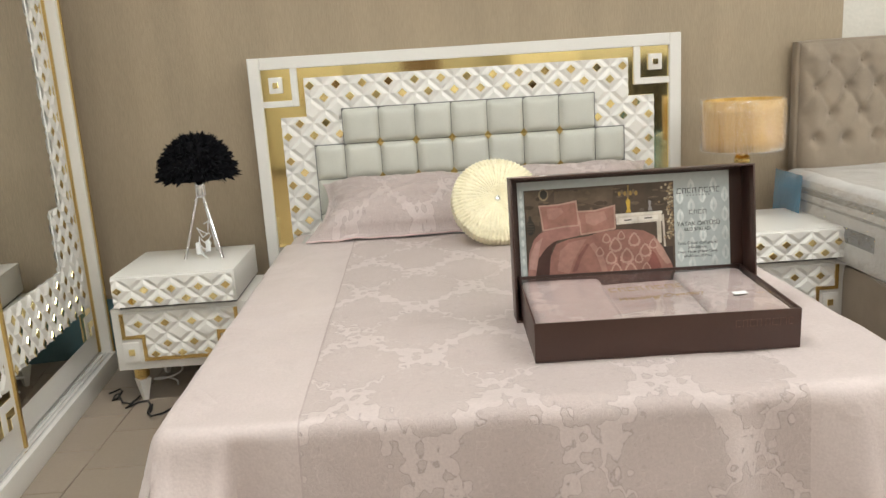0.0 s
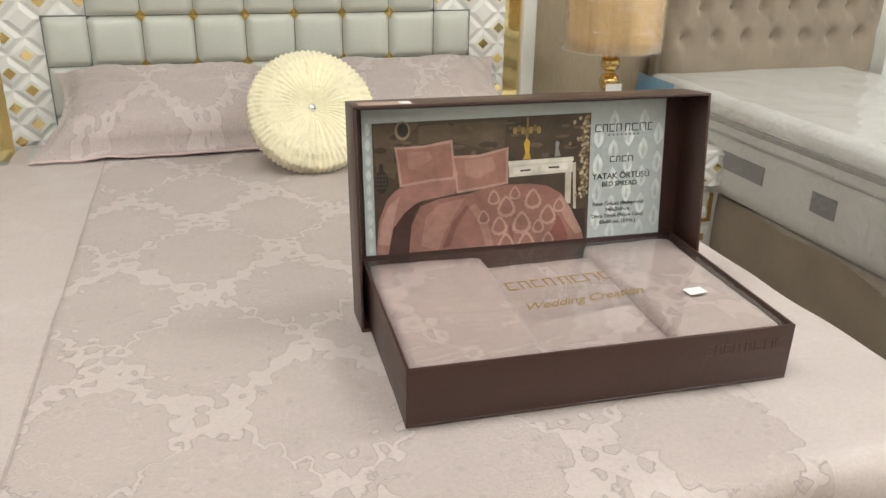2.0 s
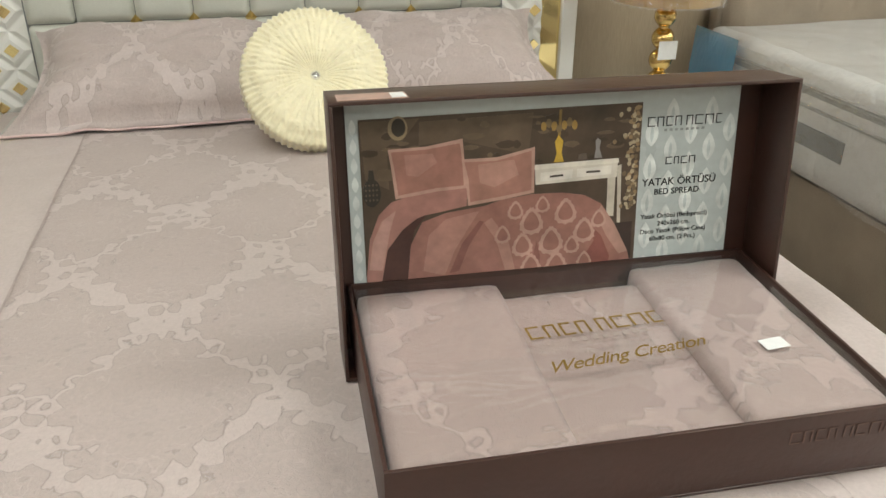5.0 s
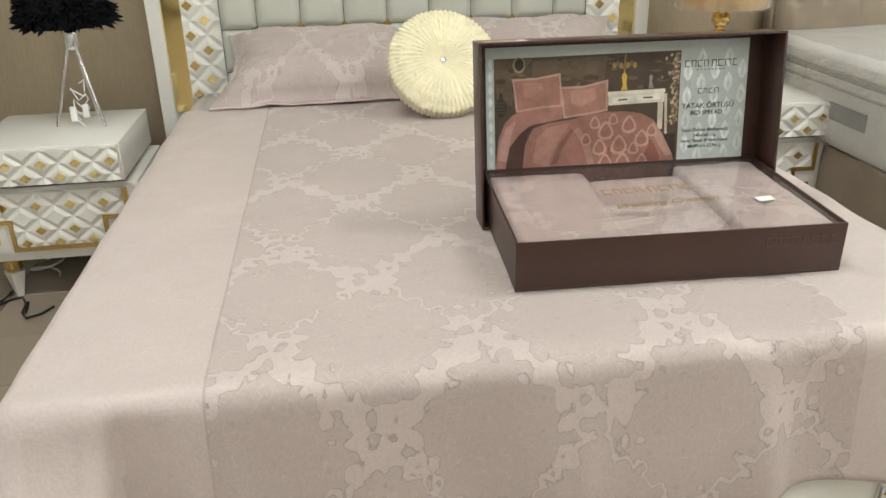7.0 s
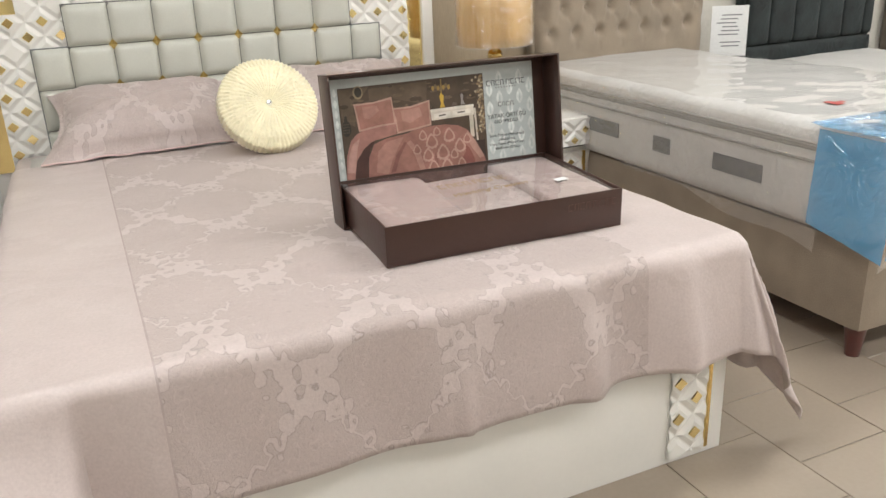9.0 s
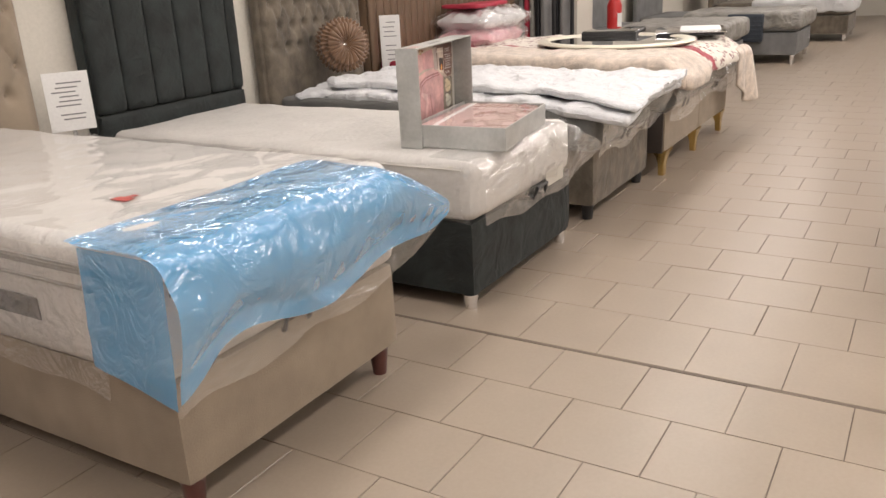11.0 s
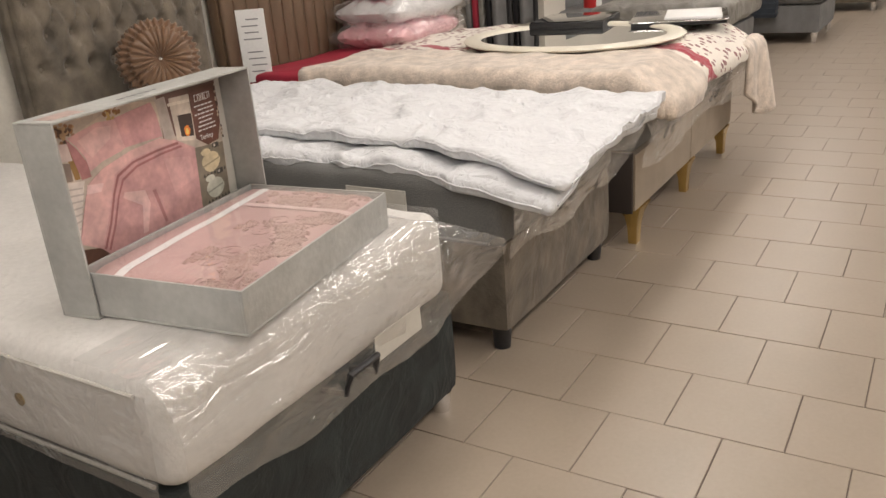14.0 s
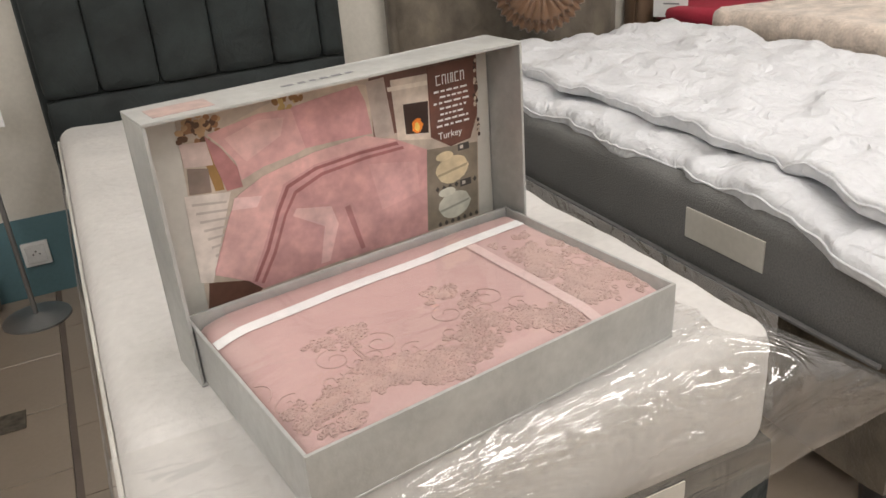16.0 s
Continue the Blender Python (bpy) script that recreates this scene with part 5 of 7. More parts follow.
def mattress(x, y, z, w, d, h, material, label, wrinkle=0.004, r=0.05, stretch=(6, 14)):
    m = thing("mattress", x, y, z, label=label, category="mattress", group="mattresses")
    def move(p):
        up = max(min((p.z - h * 0.5) / (h * 0.5), 1), 0)
        k = max(crease(p.x * stretch[0] / 4, p.y * stretch[1] / 4, 1.6), 0)
        side = 1 - up
        return (0.003 * nz(p.y * 9, p.z * 20) * side, 0.003 * nz(p.x * 9, p.z * 20) * side, up * wrinkle * (k + 1.2 * nz(p.x * 3, p.y * 3)))
    part("core", softbox(0, w, 0, d, 0, h, r, 0.022, move), material, m, smooth=75)
    return m


def hanging_film(name, x0, x1, mat, top, edge_y, hem, seed, over=0.35, label="", ear=None, owner=None, puff=0.03, z0=0.0, nu=120, nv=44, amp=0.013):
    """Loose film lying over the front edge of a mattress and falling; hem(u) is its lower edge; ear: (x, y, z) of the corner that sticks out."""
    def fn(u, v):
        x = x0 + (x1 - x0) * u
        low = hem(u)
        run = v * (over + top - low + 0.05)
        if run < over:
            y, z = edge_y + 0.03 + over - run, top + 0.006
            k = 0.25
        else:
            d = run - over
            a = min(d / 0.06, 1) * math.pi / 2
            y = edge_y + 0.03 - 0.05 * math.sin(a)
            z = top + 0.006 - 0.04 * (1 - math.cos(a)) - max(d - 0.06, 0)
            k = 1.0
            y -= puff * math.sin(min(d / max(top - low, 0.1), 1) * math.pi * 0.85)
        w = 0.7 * nz(x * 4 + seed, run * 4) + 1.0 * max(crease(x * 0.5 + seed, run - x * 0.3, 6), 0) + 0.35 * max(crease(x * 0.8 - seed, run * 0.8 + x * 0.5, 9), 0)
        y -= amp * w * k
        z += 0.006 * w * (1 - k) + 0.004 * w * k
        if run < over:
            z = max(z, top + 0.004)
        if ear:
            t = max(min((u - 0.72) / 0.28, 1), 0) ** 1.3
            y += (ear[1] - y) * t * 0.9
            z += (ear[2] - z) * t * 0.85
        return (x, y, z)
    return part(name, surf(nu, nv, fn), mat, owner, label, smooth=80)


def side_film(name, x, y0, y1, top, hem, mat, seed, owner, label="", out=-1.0):
    def fn(u, v):
        y = y0 + (y1 - y0) * u
        z = top + (hem(u) - top) * v
        w = nz(y * 4 + seed, z * 6) + 0.7 * max(crease(y + seed, z * 2, 5), 0)
        return (x + out * (0.006 + 0.006 * w * (0.15 + v * v) + 0.014 * v), y, z)
    return part(name, surf(70, 20, fn), mat, owner, label, smooth=80)


# ---- taupe bed with the thick mattress ----
def bed2():
    W, D = 0.90, HEAD_Y - FRONT - 0.03
    bed = thing("single_bed", 1.70, FRONT, 0, label="taupe velvet bed with a deep buttoned headboard", category="bed", group="beds along the wall")
    velvet_base(bed, W, D, 0.10, 0.38, M["taupe"], "taupe velvet box base")
    legs(bed, W, D, 0.10, 0.034, 0.022, M["darkwood"], "dark red turned leg")
    hy = HEAD_Y - FRONT
    tufted(bed, 0.065, 1.085, 0.36, 1.262, hy, M["taupe"], 0.137, 0.23, 0.83)
    part("headboard", softbox(0.05, 1.10, hy, hy + 0.075, 0.0, 1.275, 0.022, 0.08), M["taupe"], bed, "padded headboard frame", smooth=60)
    handle(bed, 0.43, 0.40)
    m = mattress(1.675, FRONT - 0.01, 0.38, 0.94, D, 0.325, M["mattress"], "thick white pillow-top mattress wrapped in clear and blue plastic", 0.005, 0.045)
    for z in (0.215, 0.262, 0.27):
        part("piping", tube([(-0.001, 0.05, z), (-0.001, D - 0.05, z)], 0.006, 6), M["cord"], m, "corded seam")
        part("piping", tube([(0.05, -0.001, z), (0.89, -0.001, z)], 0.006, 6), M["cord"], m, "corded seam")
    # slightly proud grey band: the seam's shade put in as colour
    part("seam_shadow", softbox(-0.003, 0.943, -0.003, D - 0.01, 0.245, 0.262, 0.007, 0.05), M["cord"], m, "grey band painted in for the shade of the seam", smooth=60)
    for y, l, z in ((1.20, 0.22, 0.135), (0.88, 0.10, 0.13), (0.42, 0.23, 0.13)):
        part("side_patch", boxes((-0.004, -0.0005, y, y + l, z - 0.03, z + 0.03), r=0.001, seg=1), M["patch"], m, "grey woven label", smooth=0)
    part("print", boxes((0.28, 0.31, 0.40, 0.46, 0.329, 0.3305), (0.31, 0.34, 0.42, 0.44, 0.329, 0.3305)), surface("red_print", (0.6, 0.12, 0.10), 0.6), m, "small red print", smooth=0)
    wrap = thing("plastic_wrap", 0, 0, 0, label="clear plastic wrap with a blue band hanging off the mattress", category="plastic wrap")
    top = 0.705
    hanging_film("blue_band", 1.650, 2.83, M["bluefilm"], top, FRONT - 0.035, lambda u: 0.47 - 0.07 * math.exp(-(u / 0.10) ** 2) + 0.03 * math.sin(u * 11), 2.0, 0.23, "blue end of the plastic wrap", ear=(2.83, 1.60, 0.50), owner=wrap, puff=0.060, amp=0.011)
    hanging_film("clear_front", 1.66, 2.80, M["film"], top - 0.01, FRONT - 0.012, lambda u: 0.345 + 0.05 * u + 0.012 * math.sin(u * 19), 6.0, 0.10, "clear plastic below the blue band", ear=(2.80, 1.61, 0.48), owner=wrap, puff=0.02)
    side_film("blue_side", 1.672, FRONT - 0.075, FRONT + 0.20, 0.70, lambda u: 0.36 + 0.05 * u, M["bluefilm"], 1.0, wrap, "blue end of the plastic wrap")
    side_film("clear_side", 1.672, FRONT + 0.16, HEAD_Y - 0.05, 0.69, lambda u: 0.325 + 0.075 * min(u * 2.2, 1) + 0.012 * math.sin(u * 23), M["film"], 8.0, wrap, "clear plastic along the side")
    side_film("blue_head_corner", 1.655, HEAD_Y - 0.30, HEAD_Y - 0.04, 0.71, lambda u: 0.47 + 0.03 * math.sin(u * 6), M["bluefilm"], 4.0, wrap, "blue plastic at the head end")
    part("clear_top", surf(60, 110, lambda u, v: (1.70 + 0.88 * u, FRONT + 0.03 + (D - 0.08) * v, 0.7135 + 0.006 * max(crease(u * 2, v * 6 + u, 1.5), 0) + 0.004 * nz(u * 8, v * 20))), M["clearflat"], wrap, "clear plastic over the top", smooth=80)


# ---- dark green bed ----
def bed3():
    W, D = 0.95, HEAD_Y - 1.67 - 0.03
    bed = thing("single_bed", 3.11, 1.67, 0, label="dark green velvet bed with a channelled headboard", category="bed", group="beds along the wall")
    velvet_base(bed, W, D, 0.06, 0.355, M["greygreen"], "dark green velvet box base")
    legs(bed, W, D, 0.06, 0.032, 0.024, M["chrome"], "silver leg", 0.04)
    hy = HEAD_Y - 1.67
    part("headboard", softbox(-0.03, 0.97, hy, hy + 0.075, 0.0, 1.335, 0.02, 0.08), M["greygreen"], bed, "square padded headboard", smooth=60)
    for i, (a, b) in enumerate(zip((-0.015, 0.15, 0.335, 0.52, 0.71, 0.88), (0.15, 0.335, 0.52, 0.71, 0.88, 0.958))):
        part("channel", softbox(a + 0.001, b - 0.001, hy - 0.032, hy + 0.02, 0.665, 1.32, 0.022, 0.03, lambda p: (0, 0.002 * nz(p.x * 12, p.z * 9), 0)), M["greygreen"], bed, smooth=70)
    part("lower_rail", softbox(-0.015, 0.958, hy - 0.026, hy + 0.02, 0.34, 0.660, 0.015, 0.04), M["greygreen"], bed, "plain lower band", smooth=60)
    handle(bed, 0.46, 0.385, -0.062)
    m = mattress(3.105, 1.655, 0.355, 0.925, D, 0.231, M["mattress"], "white mattress in loose clear plastic", 0.006, 0.05)
    part("piping", tube([(-0.001, 0.05, 0.20), (-0.001, D - 0.05, 0.20)], 0.004, 6), M["cord2"], m, "corded seam")
    part("piping", tube([(-0.001, 0.05, 0.02), (-0.001, D - 0.05, 0.02)], 0.004, 6), M["cord"], m, "corded seam")
    for y, z in ((0.40, 0.11), (0.95, 0.12)):
        e = part("eyelet", lathe([(0.006, 0), (0.013, 0.0), (0.014, 0.003), (0.006, 0.005)], 16), M["brass"], m, "brass air eyelet")
        e.matrix_basis = pose(-0.001, y, z, 0, -90)
    part("side_label", boxes((-0.004, -0.0005, 1.02, 1.22, 0.09, 0.15), r=0.001, seg=1), M["patch"], m, "blue grey label", smooth=0)
    wrap = thing("plastic_wrap", 0, 0, 0, label="loose clear plastic hanging off the white mattress", category="plastic wrap")
    hanging_film("clear_front", 3.10, 4.21, M["film"], 0.588, 1.655, lambda u: 0.375 - 0.030 * math.sin(u * math.pi) + 0.010 * math.sin(u * 17), 3.0, 0.16, "clear plastic falling over the foot", ear=(4.21, 1.58, 0.43), owner=wrap, puff=0.035)
    side_film("clear_side", 3.10, 1.66, HEAD_Y - 0.06, 0.57, lambda u: 0.365 + 0.02 * math.sin(u * 9), M["film"], 5.0, wrap, "clear plastic along the side")
    side_film("clear_right_side", 4.03, 1.68, 2.6, 0.585, lambda u: 0.40 + 0.10 * u, M["film"], 9.0, wrap, "clear plastic along the far side", out=1.0)
    part("paper_label", boxes((3.62, 3.80, 1.598, 1.600, 0.375, 0.435)), M["paper2"], wrap, "white paper label under the plastic", smooth=0)


# ---- greige bed with white quilts ----
def quilt(name, x0, x1, y0, y1, z0, z1, seed, label, tip=(0, 0, 0), drape=0.0, skew=0.0):
    def move(p):
        u, v = (p.x - x0) / (x1 - x0), (p.y - y0) / (y1 - y0)
        a = abs(math.sin((p.x + p.y * 0.6 + 0.3 * nz(p.x, p.y, seed)) * 9.5)) * abs(math.sin((p.y - p.x * 0.5 + seed) * 9.5))
        up = 1 if p.z > (z0 + z1) / 2 else 0.25
        dz = up * (0.024 * a ** 0.5 * 0.6 - 0.010 + 0.012 * nz(p.x * 4 + seed, p.y * 4) + 0.015 * max(crease(p.x + seed, p.y, 5), 0) + 0.010 * max(crease(p.x * 1.3 + seed, p.y * 0.8, 11), 0)) + 0.012 * nz(p.x * 2 + seed, p.y * 1.3)
        dx = 0.035 * nz(p.y * 5 + seed, 2) + 0.018 * abs(math.sin(p.y * 15 + seed)) + 0.010 * nz(p.y * 17 + seed, 5)
        dy = 0.020 * nz(p.x * 6 + seed, 8) - 0.018 * abs(math.sin(p.x * 15 + seed))
        k = max(0, 1 - 2.6 * u) * max(0, 1 - 4.0 * v)
        low = max(0.0, 1 - 5 * u) * drape
        return (dx + tip[0] * k + skew * v, dy + tip[1] * k, dz * (1 - k) + tip[2] * k - low)
    t = thing(name, label=label, category="quilt")
    part("cover", softbox(x0, x1, y0, y1, z0, z1, 0.024, 0.015, move), M["quilt"], t, smooth=80)
    def along(a, b, n):
        pts = []
        for k in range(n + 1):
            p = Vector(a).lerp(Vector(b), k / n)
            pts.append(p + Vector(move(p)))
        return pts
    zm = (z0 + z1) / 2 + 0.001
    part("hem", tube(along((x0 - 0.001, y1 - 0.03, zm), (x0 - 0.001, y0 + 0.03, zm), 160), 0.003, 6), M["quilt"], t, "piped edge", smooth=80)
    part("hem", tube(along((x0 + 0.03, y0 - 0.001, zm), (x1 - 0.03, y0 - 0.001, zm), 90), 0.003, 6), M["quilt"], t, "piped edge", smooth=80)
    return t


def bed4():
    W, D = 0.89, HEAD_Y - 1.67 - 0.03
    bed = thing("single_bed", 4.365, 1.67, 0, label="greige velvet bed with a tall buttoned headboard", category="bed", group="beds along the wall")
    velvet_base(bed, W, D, 0.075, 0.365, M["greige"], "greige velvet box base")
    legs(bed, W, D, 0.075, 0.034, 0.026, M["black"], "dark wooden leg")
    hy = HEAD_Y - 1.67
    tufted(bed, -0.08, 0.87, 0.34, 1.36, hy, M["greige"], 0.112, 0.25, 0.855)
    part("headboard", softbox(-0.10, 0.89, hy, hy + 0.075, 0.0, 1.37, 0.022, 0.08), M["greige"], bed, "padded headboard frame", smooth=60)
    handle(bed, 0.46, 0.39)
    m = mattress(4.32, 1.655, 0.365, 0.93, D, 0.205, M["greymesh"], "grey sided mattress in clear plastic", 0.002, 0.035)
    part("piping", tube([(-0.001, 0.04, 0.018), (-0.001, D - 0.05, 0.018)], 0.006, 6), M["grey"], m, "corded seam")
    part("side_label", boxes((-0.005, -0.0005, 0.315, 0.54, 0.085, 0.155), r=0.001, seg=1), M["paper2"], m, "plain pale label", smooth=0)
    wrap = thing("plastic_wrap", 0, 0, 0, label="clear plastic round the foot of the grey mattress", category="plastic wrap")
    hanging_film("clear_front", 4.31, 5.33, M["film"], 0.575, 1.655, lambda u: 0.37 + 0.02 * math.sin(u * 13), 4.4, 0.12, "clear plastic falling over the foot", ear=(5.33, 1.55, 0.53), owner=wrap, puff=0.02)
    quilt("quilt", 4.335, 5.24, 1.50, 3.55, 0.555, 0.605, 1.0, "white quilt spread flat under another one", (-0.12, -0.05, -0.03), 0.012)
    quilt("quilt", 4.40, 5.22, 1.46, 3.40, 0.614, 0.644, 4.0, "rumpled white quilt lying on top", (-0.16, -0.03, -0.035), 0.0, 0.05)
    round_cushion(4.74, 3.46, 0.835, 0.160, 0.17, 80, -28, M["bronze"], "round bronze satin cushion with dark pleats and glass button", folds=24, depth=0.020)


# ---- brown bed with the fleece blanket ----
def flared_leg(bed, x, y, h, sx):
    bm = bmesh.new()
    prof = ((0, 0.024, 0.0), (0.45, 0.028, 0.003), (0.75, 0.040, 0.012), (1.0, 0.070, 0.035))
    rings = []
    for t, w, o in prof:
        rings.append([bm.verts.new((x + sx * o + a * w, y + b * w * 0.7 + o * 0.4, h * t)) for a, b in ((-1, -1), (1, -1), (1, 1), (-1, 1))])
    for p, q in zip(rings, rings[1:]):
        for i in range(4):
            bm.faces.new((p[i], p[(i + 1) % 4], q[(i + 1) % 4], q[i]))
    bm.faces.new(rings[0][::-1]), bm.faces.new(rings[-1])
    part("leg", bm, M["brass"], bed, "flared gold metal leg", smooth=30)


def fleece_blanket():
    """Folded fleece: the near half shows the beige underside as a fat roll, the far half the white printed face."""
    t = thing("blanket", label="thick beige fleece blanket with white and crimson floral face", category="blanket")
    def move(p):
        k = 0.020 * nz(p.x * 3, p.y * 2.5) + 0.010 * nz(p.x * 8, p.y * 7) + 0.014 * max(crease(p.x * 0.7, p.y, 2.2), 0)
        low = max(0, 1.62 - p.y) * 0.5
        return (0.03 * nz(p.y * 3, 4), 0.03 * nz(p.x * 3, 9) - 0.02 * math.sin(p.x * 7), (k if p.z > 0.6 else 0) - low)
    part("under_fold", softbox(5.31, 5.84, 1.48, 3.22, 0.592, 0.705, 0.04, 0.03, move), M["fleece"], t, "beige mottled underside rolled out", smooth=80)
    part("front_lobe", softbox(5.34, 5.93, 1.45, 2.00, 0.59, 0.708, 0.055, 0.025, move), M["fleece"], t, "turned corner", smooth=80)
    part("printed_face", softbox(5.62, 6.98, 1.47, 3.30, 0.60, 0.685, 0.04, 0.03, move), M["floral"], t, "white face with crimson flowers", smooth=80)
    def corner(u, v):
        x, d = 6.62 + 0.36 * u, v * 0.42
        y = 1.50 - 0.05 * math.sin(min(d / 0.08, 1) * 1.57) - 0.06 * u * v - 0.025 * math.sin(u * 9) * v
        return (x + 0.05 * u * math.sin(v * 1.5), y + 0.02, 0.615 - max(d - 0.03, 0) * (0.62 + 0.38 * math.sin(u * 2.2)))
    thick(part("hanging_corner", surf(24, 20, corner), M["fleece"], t, "corner hanging over the foot", smooth=80), 0.014)


def bed5():
    W, D = 1.62, HEAD_Y - 1.60 - 0.03
    bed = thing("double_bed", 5.345, 1.60, 0, label="brown bed with a channelled headboard on gold legs", category="bed", group="beds along the wall")
    part("base", softbox(0.004, W / 2 - 0.001, 0, D, 0.155, 0.39, 0.01, 0.08), M["taupe"], bed, "front panel of the base", smooth=60)
    part("base", softbox(W / 2 + 0.001, W, 0, D, 0.155, 0.39, 0.01, 0.08), M["taupe"], bed, "front panel of the base", smooth=60)
    part("side_panel", boxes((-0.012, 0.004, 0.01, D, 0.150, 0.395), r=0.003), M["darkside"], bed, "dark brown side panel")
    for x, s in ((0.08, 1), (W / 2, 0), (W - 0.08, -1)):
        for y in (0.03, D - 0.1):
            flared_leg(bed, x, y, 0.155, s)
    hy = HEAD_Y - 1.60
    part("headboard", softbox(-0.01, 2.3, hy, hy + 0.075, 0.0, 1.36, 0.02, 0.1), M["brown"], bed, smooth=60)
    for i in range(26):
        x = 0.0 + 0.088 * i
        part("channel", softbox(x + 0.001, x + 0.087, hy - 0.024, hy + 0.01, 0.42, 1.34, 0.016, 0.03), M["brown"], bed, smooth=70)
    handle(bed, 0.42, 0.41), handle(bed, 1.18, 0.41)
    m = mattress(5.345, 1.60, 0.39, 1.62, D, 0.205, M["greymesh"], "grey mattress in clear plastic under a fleece blanket", 0.002, 0.04)
    wrap = thing("plastic_wrap", 0, 0, 0, label="clear plastic round the foot of the wide mattress", category="plastic wrap")
    hanging_film("clear_front", 5.30, 6.96, M["film"], 0.60, 1.60, lambda u: 0.375 - 0.03 * math.sin(u * 9), 7.4, 0.12, "clear plastic falling over the foot", owner=wrap, puff=0.04)
    fleece_blanket()
    def move(p):
        return (0.006 * nz(p.y * 5, 1), 0.006 * nz(p.x * 5, 2), 0.008 * nz(p.x * 4, p.y * 4) if p.z > 0.5 else 0)
    part("folded_cover", softbox(5.40, 6.30, 3.13, HEAD_Y - 0.03, 0.597, 0.665, 0.03, 0.03, move), M["red"], label="crimson folded cover at the head of the bed", category="cover", smooth=80)
    # oval mirror lying flat
    mir = thing("mirror", 6.22, 2.22, 0.712, -20, label="round mirror in a white frame lying on the blanket", category="mirror")
    n = 64
    part("frame", surf(n, 12, lambda u, v: ((0.46 + 0.045 * math.cos(2 * math.pi * v)) * math.cos(2 * math.pi * u), (0.52 + 0.045 * math.cos(2 * math.pi * v)) * math.sin(2 * math.pi * u), 0.012 + 0.014 * math.sin(2 * math.pi * v))), M["cream_lacquer"], mir, "rounded cream frame", smooth=80)
    bm = bmesh.new()
    bm.faces.new([bm.verts.new((0.43 * math.cos(2 * math.pi * k / n), 0.49 * math.sin(2 * math.pi * k / n), 0.014)) for k in range(n)])
    part("glass", bm, M["mirror"], mir, smooth=0)
    # dark boxes
    tr = thing("display_case", 6.78, 1.98, 0.725, 14, label="flat black display case with white papers on it", category="case")
    part("base", boxes((-0.26, 0.26, -0.36, 0.10, 0, 0.018), r=0.004), M["black"], tr)
    part("rim", boxes((-0.27, 0.27, -0.37, 0.11, 0.018, 0.024), r=0.002), M["chrome"], tr)
    part("paper_sheet", boxes((-0.20, 0.20, -0.34, -0.06, 0.024, 0.034), r=0.002), M["paper"], tr)
    tr2 = thing("display_case", 6.72, 2.40, 0.725, 8, label="flat black display case", category="case")
    part("base", boxes((-0.22, 0.22, -0.20, 0.20, 0, 0.03), r=0.006), M["black"], tr2)
    part("lid", boxes((-0.215, 0.215, -0.195, 0.195, 0.03, 0.036), r=0.002), M["blackgloss"], tr2)
    # bagged pillows
    for k, (dz, c) in enumerate(((0.0, "pinkpillow"), (0.125, "quilt"))):
        pl = thing("pillow", 6.50 + 0.03 * k, 3.42, 0.735 + dz, 4 - 5 * k, label=("pink" if k == 0 else "white") + " pillow packed in clear plastic, stacked with another", category="pillow", group="bagged pillows")
        part("cover", pad(0.72, 0.44, 0.16, 26, wr=0.3, seed=3 + k, sharp=0.45, corner=-0.1), M[c], pl, smooth=80)
        part("bag", pad(0.80, 0.50, 0.175, 30, wr=0.6, seed=9 + k, sharp=0.40, corner=-0.2), M["film"], pl, "clear plastic bag", smooth=80)
    part("folded_cover", softbox(6.22, 6.75, 3.30, 3.62, 0.955, 0.99, 0.015, 0.03, move), M["red"], label="folded crimson cover on the bagged pillows", category="cover", smooth=80)


def price_stand(x, y, z0, z1, w, rz, base, label):
    t = thing("sign_stand", x, y, 0, rz, label=label, category="sign")
    if base:
        part("foot", lathe([(0.105, 0), (0.105, 0.006), (0.03, 0.012), (0.012, 0.02)], 32), M["greymetal"], t, "round metal foot")
    else:
        part("foot", lathe([(0.08, 0), (0.08, 0.006), (0.012, 0.012)], 24), M["greymetal"], t, "round metal foot")
    part("pole", lathe([(0.008, 0.01), (0.008, z0)], 12), M["greymetal"], t, "thin metal pole")
    s = part("sheet", boxes((-w / 2, w / 2, -0.012, -0.008, z0 - 0.02, z1), r=0.001, seg=1), M["paper"], t, "printed white price sheet", smooth=0)
    rng = random.Random(int(x * 10))
    for k in range(9):
        z = z1 - 0.05 - (z1 - z0 - 0.08) * k / 8
        if rng.random() < 0.25:
            continue
        part("lettering_bar", boxes((-w * rng.uniform(0.15, 0.36), w * rng.uniform(0.15, 0.36), -0.0125, -0.012, z, z + 0.006)), M["greyink"], s, smooth=0)


def outlet(x, z):
    t = thing("wall_outlet", x, WALL_Y - 0.004, z, label="white plastic wall socket on the teal skirting", category="socket")
    part("plate", boxes((-0.042, 0.042, -0.012, 0, -0.042, 0.042), r=0.004), M["paper"], t)
    part("face", boxes((-0.030, 0.030, -0.015, -0.012, -0.030, 0.030), r=0.003), M["paper"], t)
    for dx, dz in ((-0.010, 0), (0.010, 0), (0, 0.010)):
        h = part("hole", lathe([(0.0026, 0), (0.0026, 0.001)], 10), M["black"], t, smooth=0)
        h.matrix_basis = pose(dx, -0.0152, dz, 90)


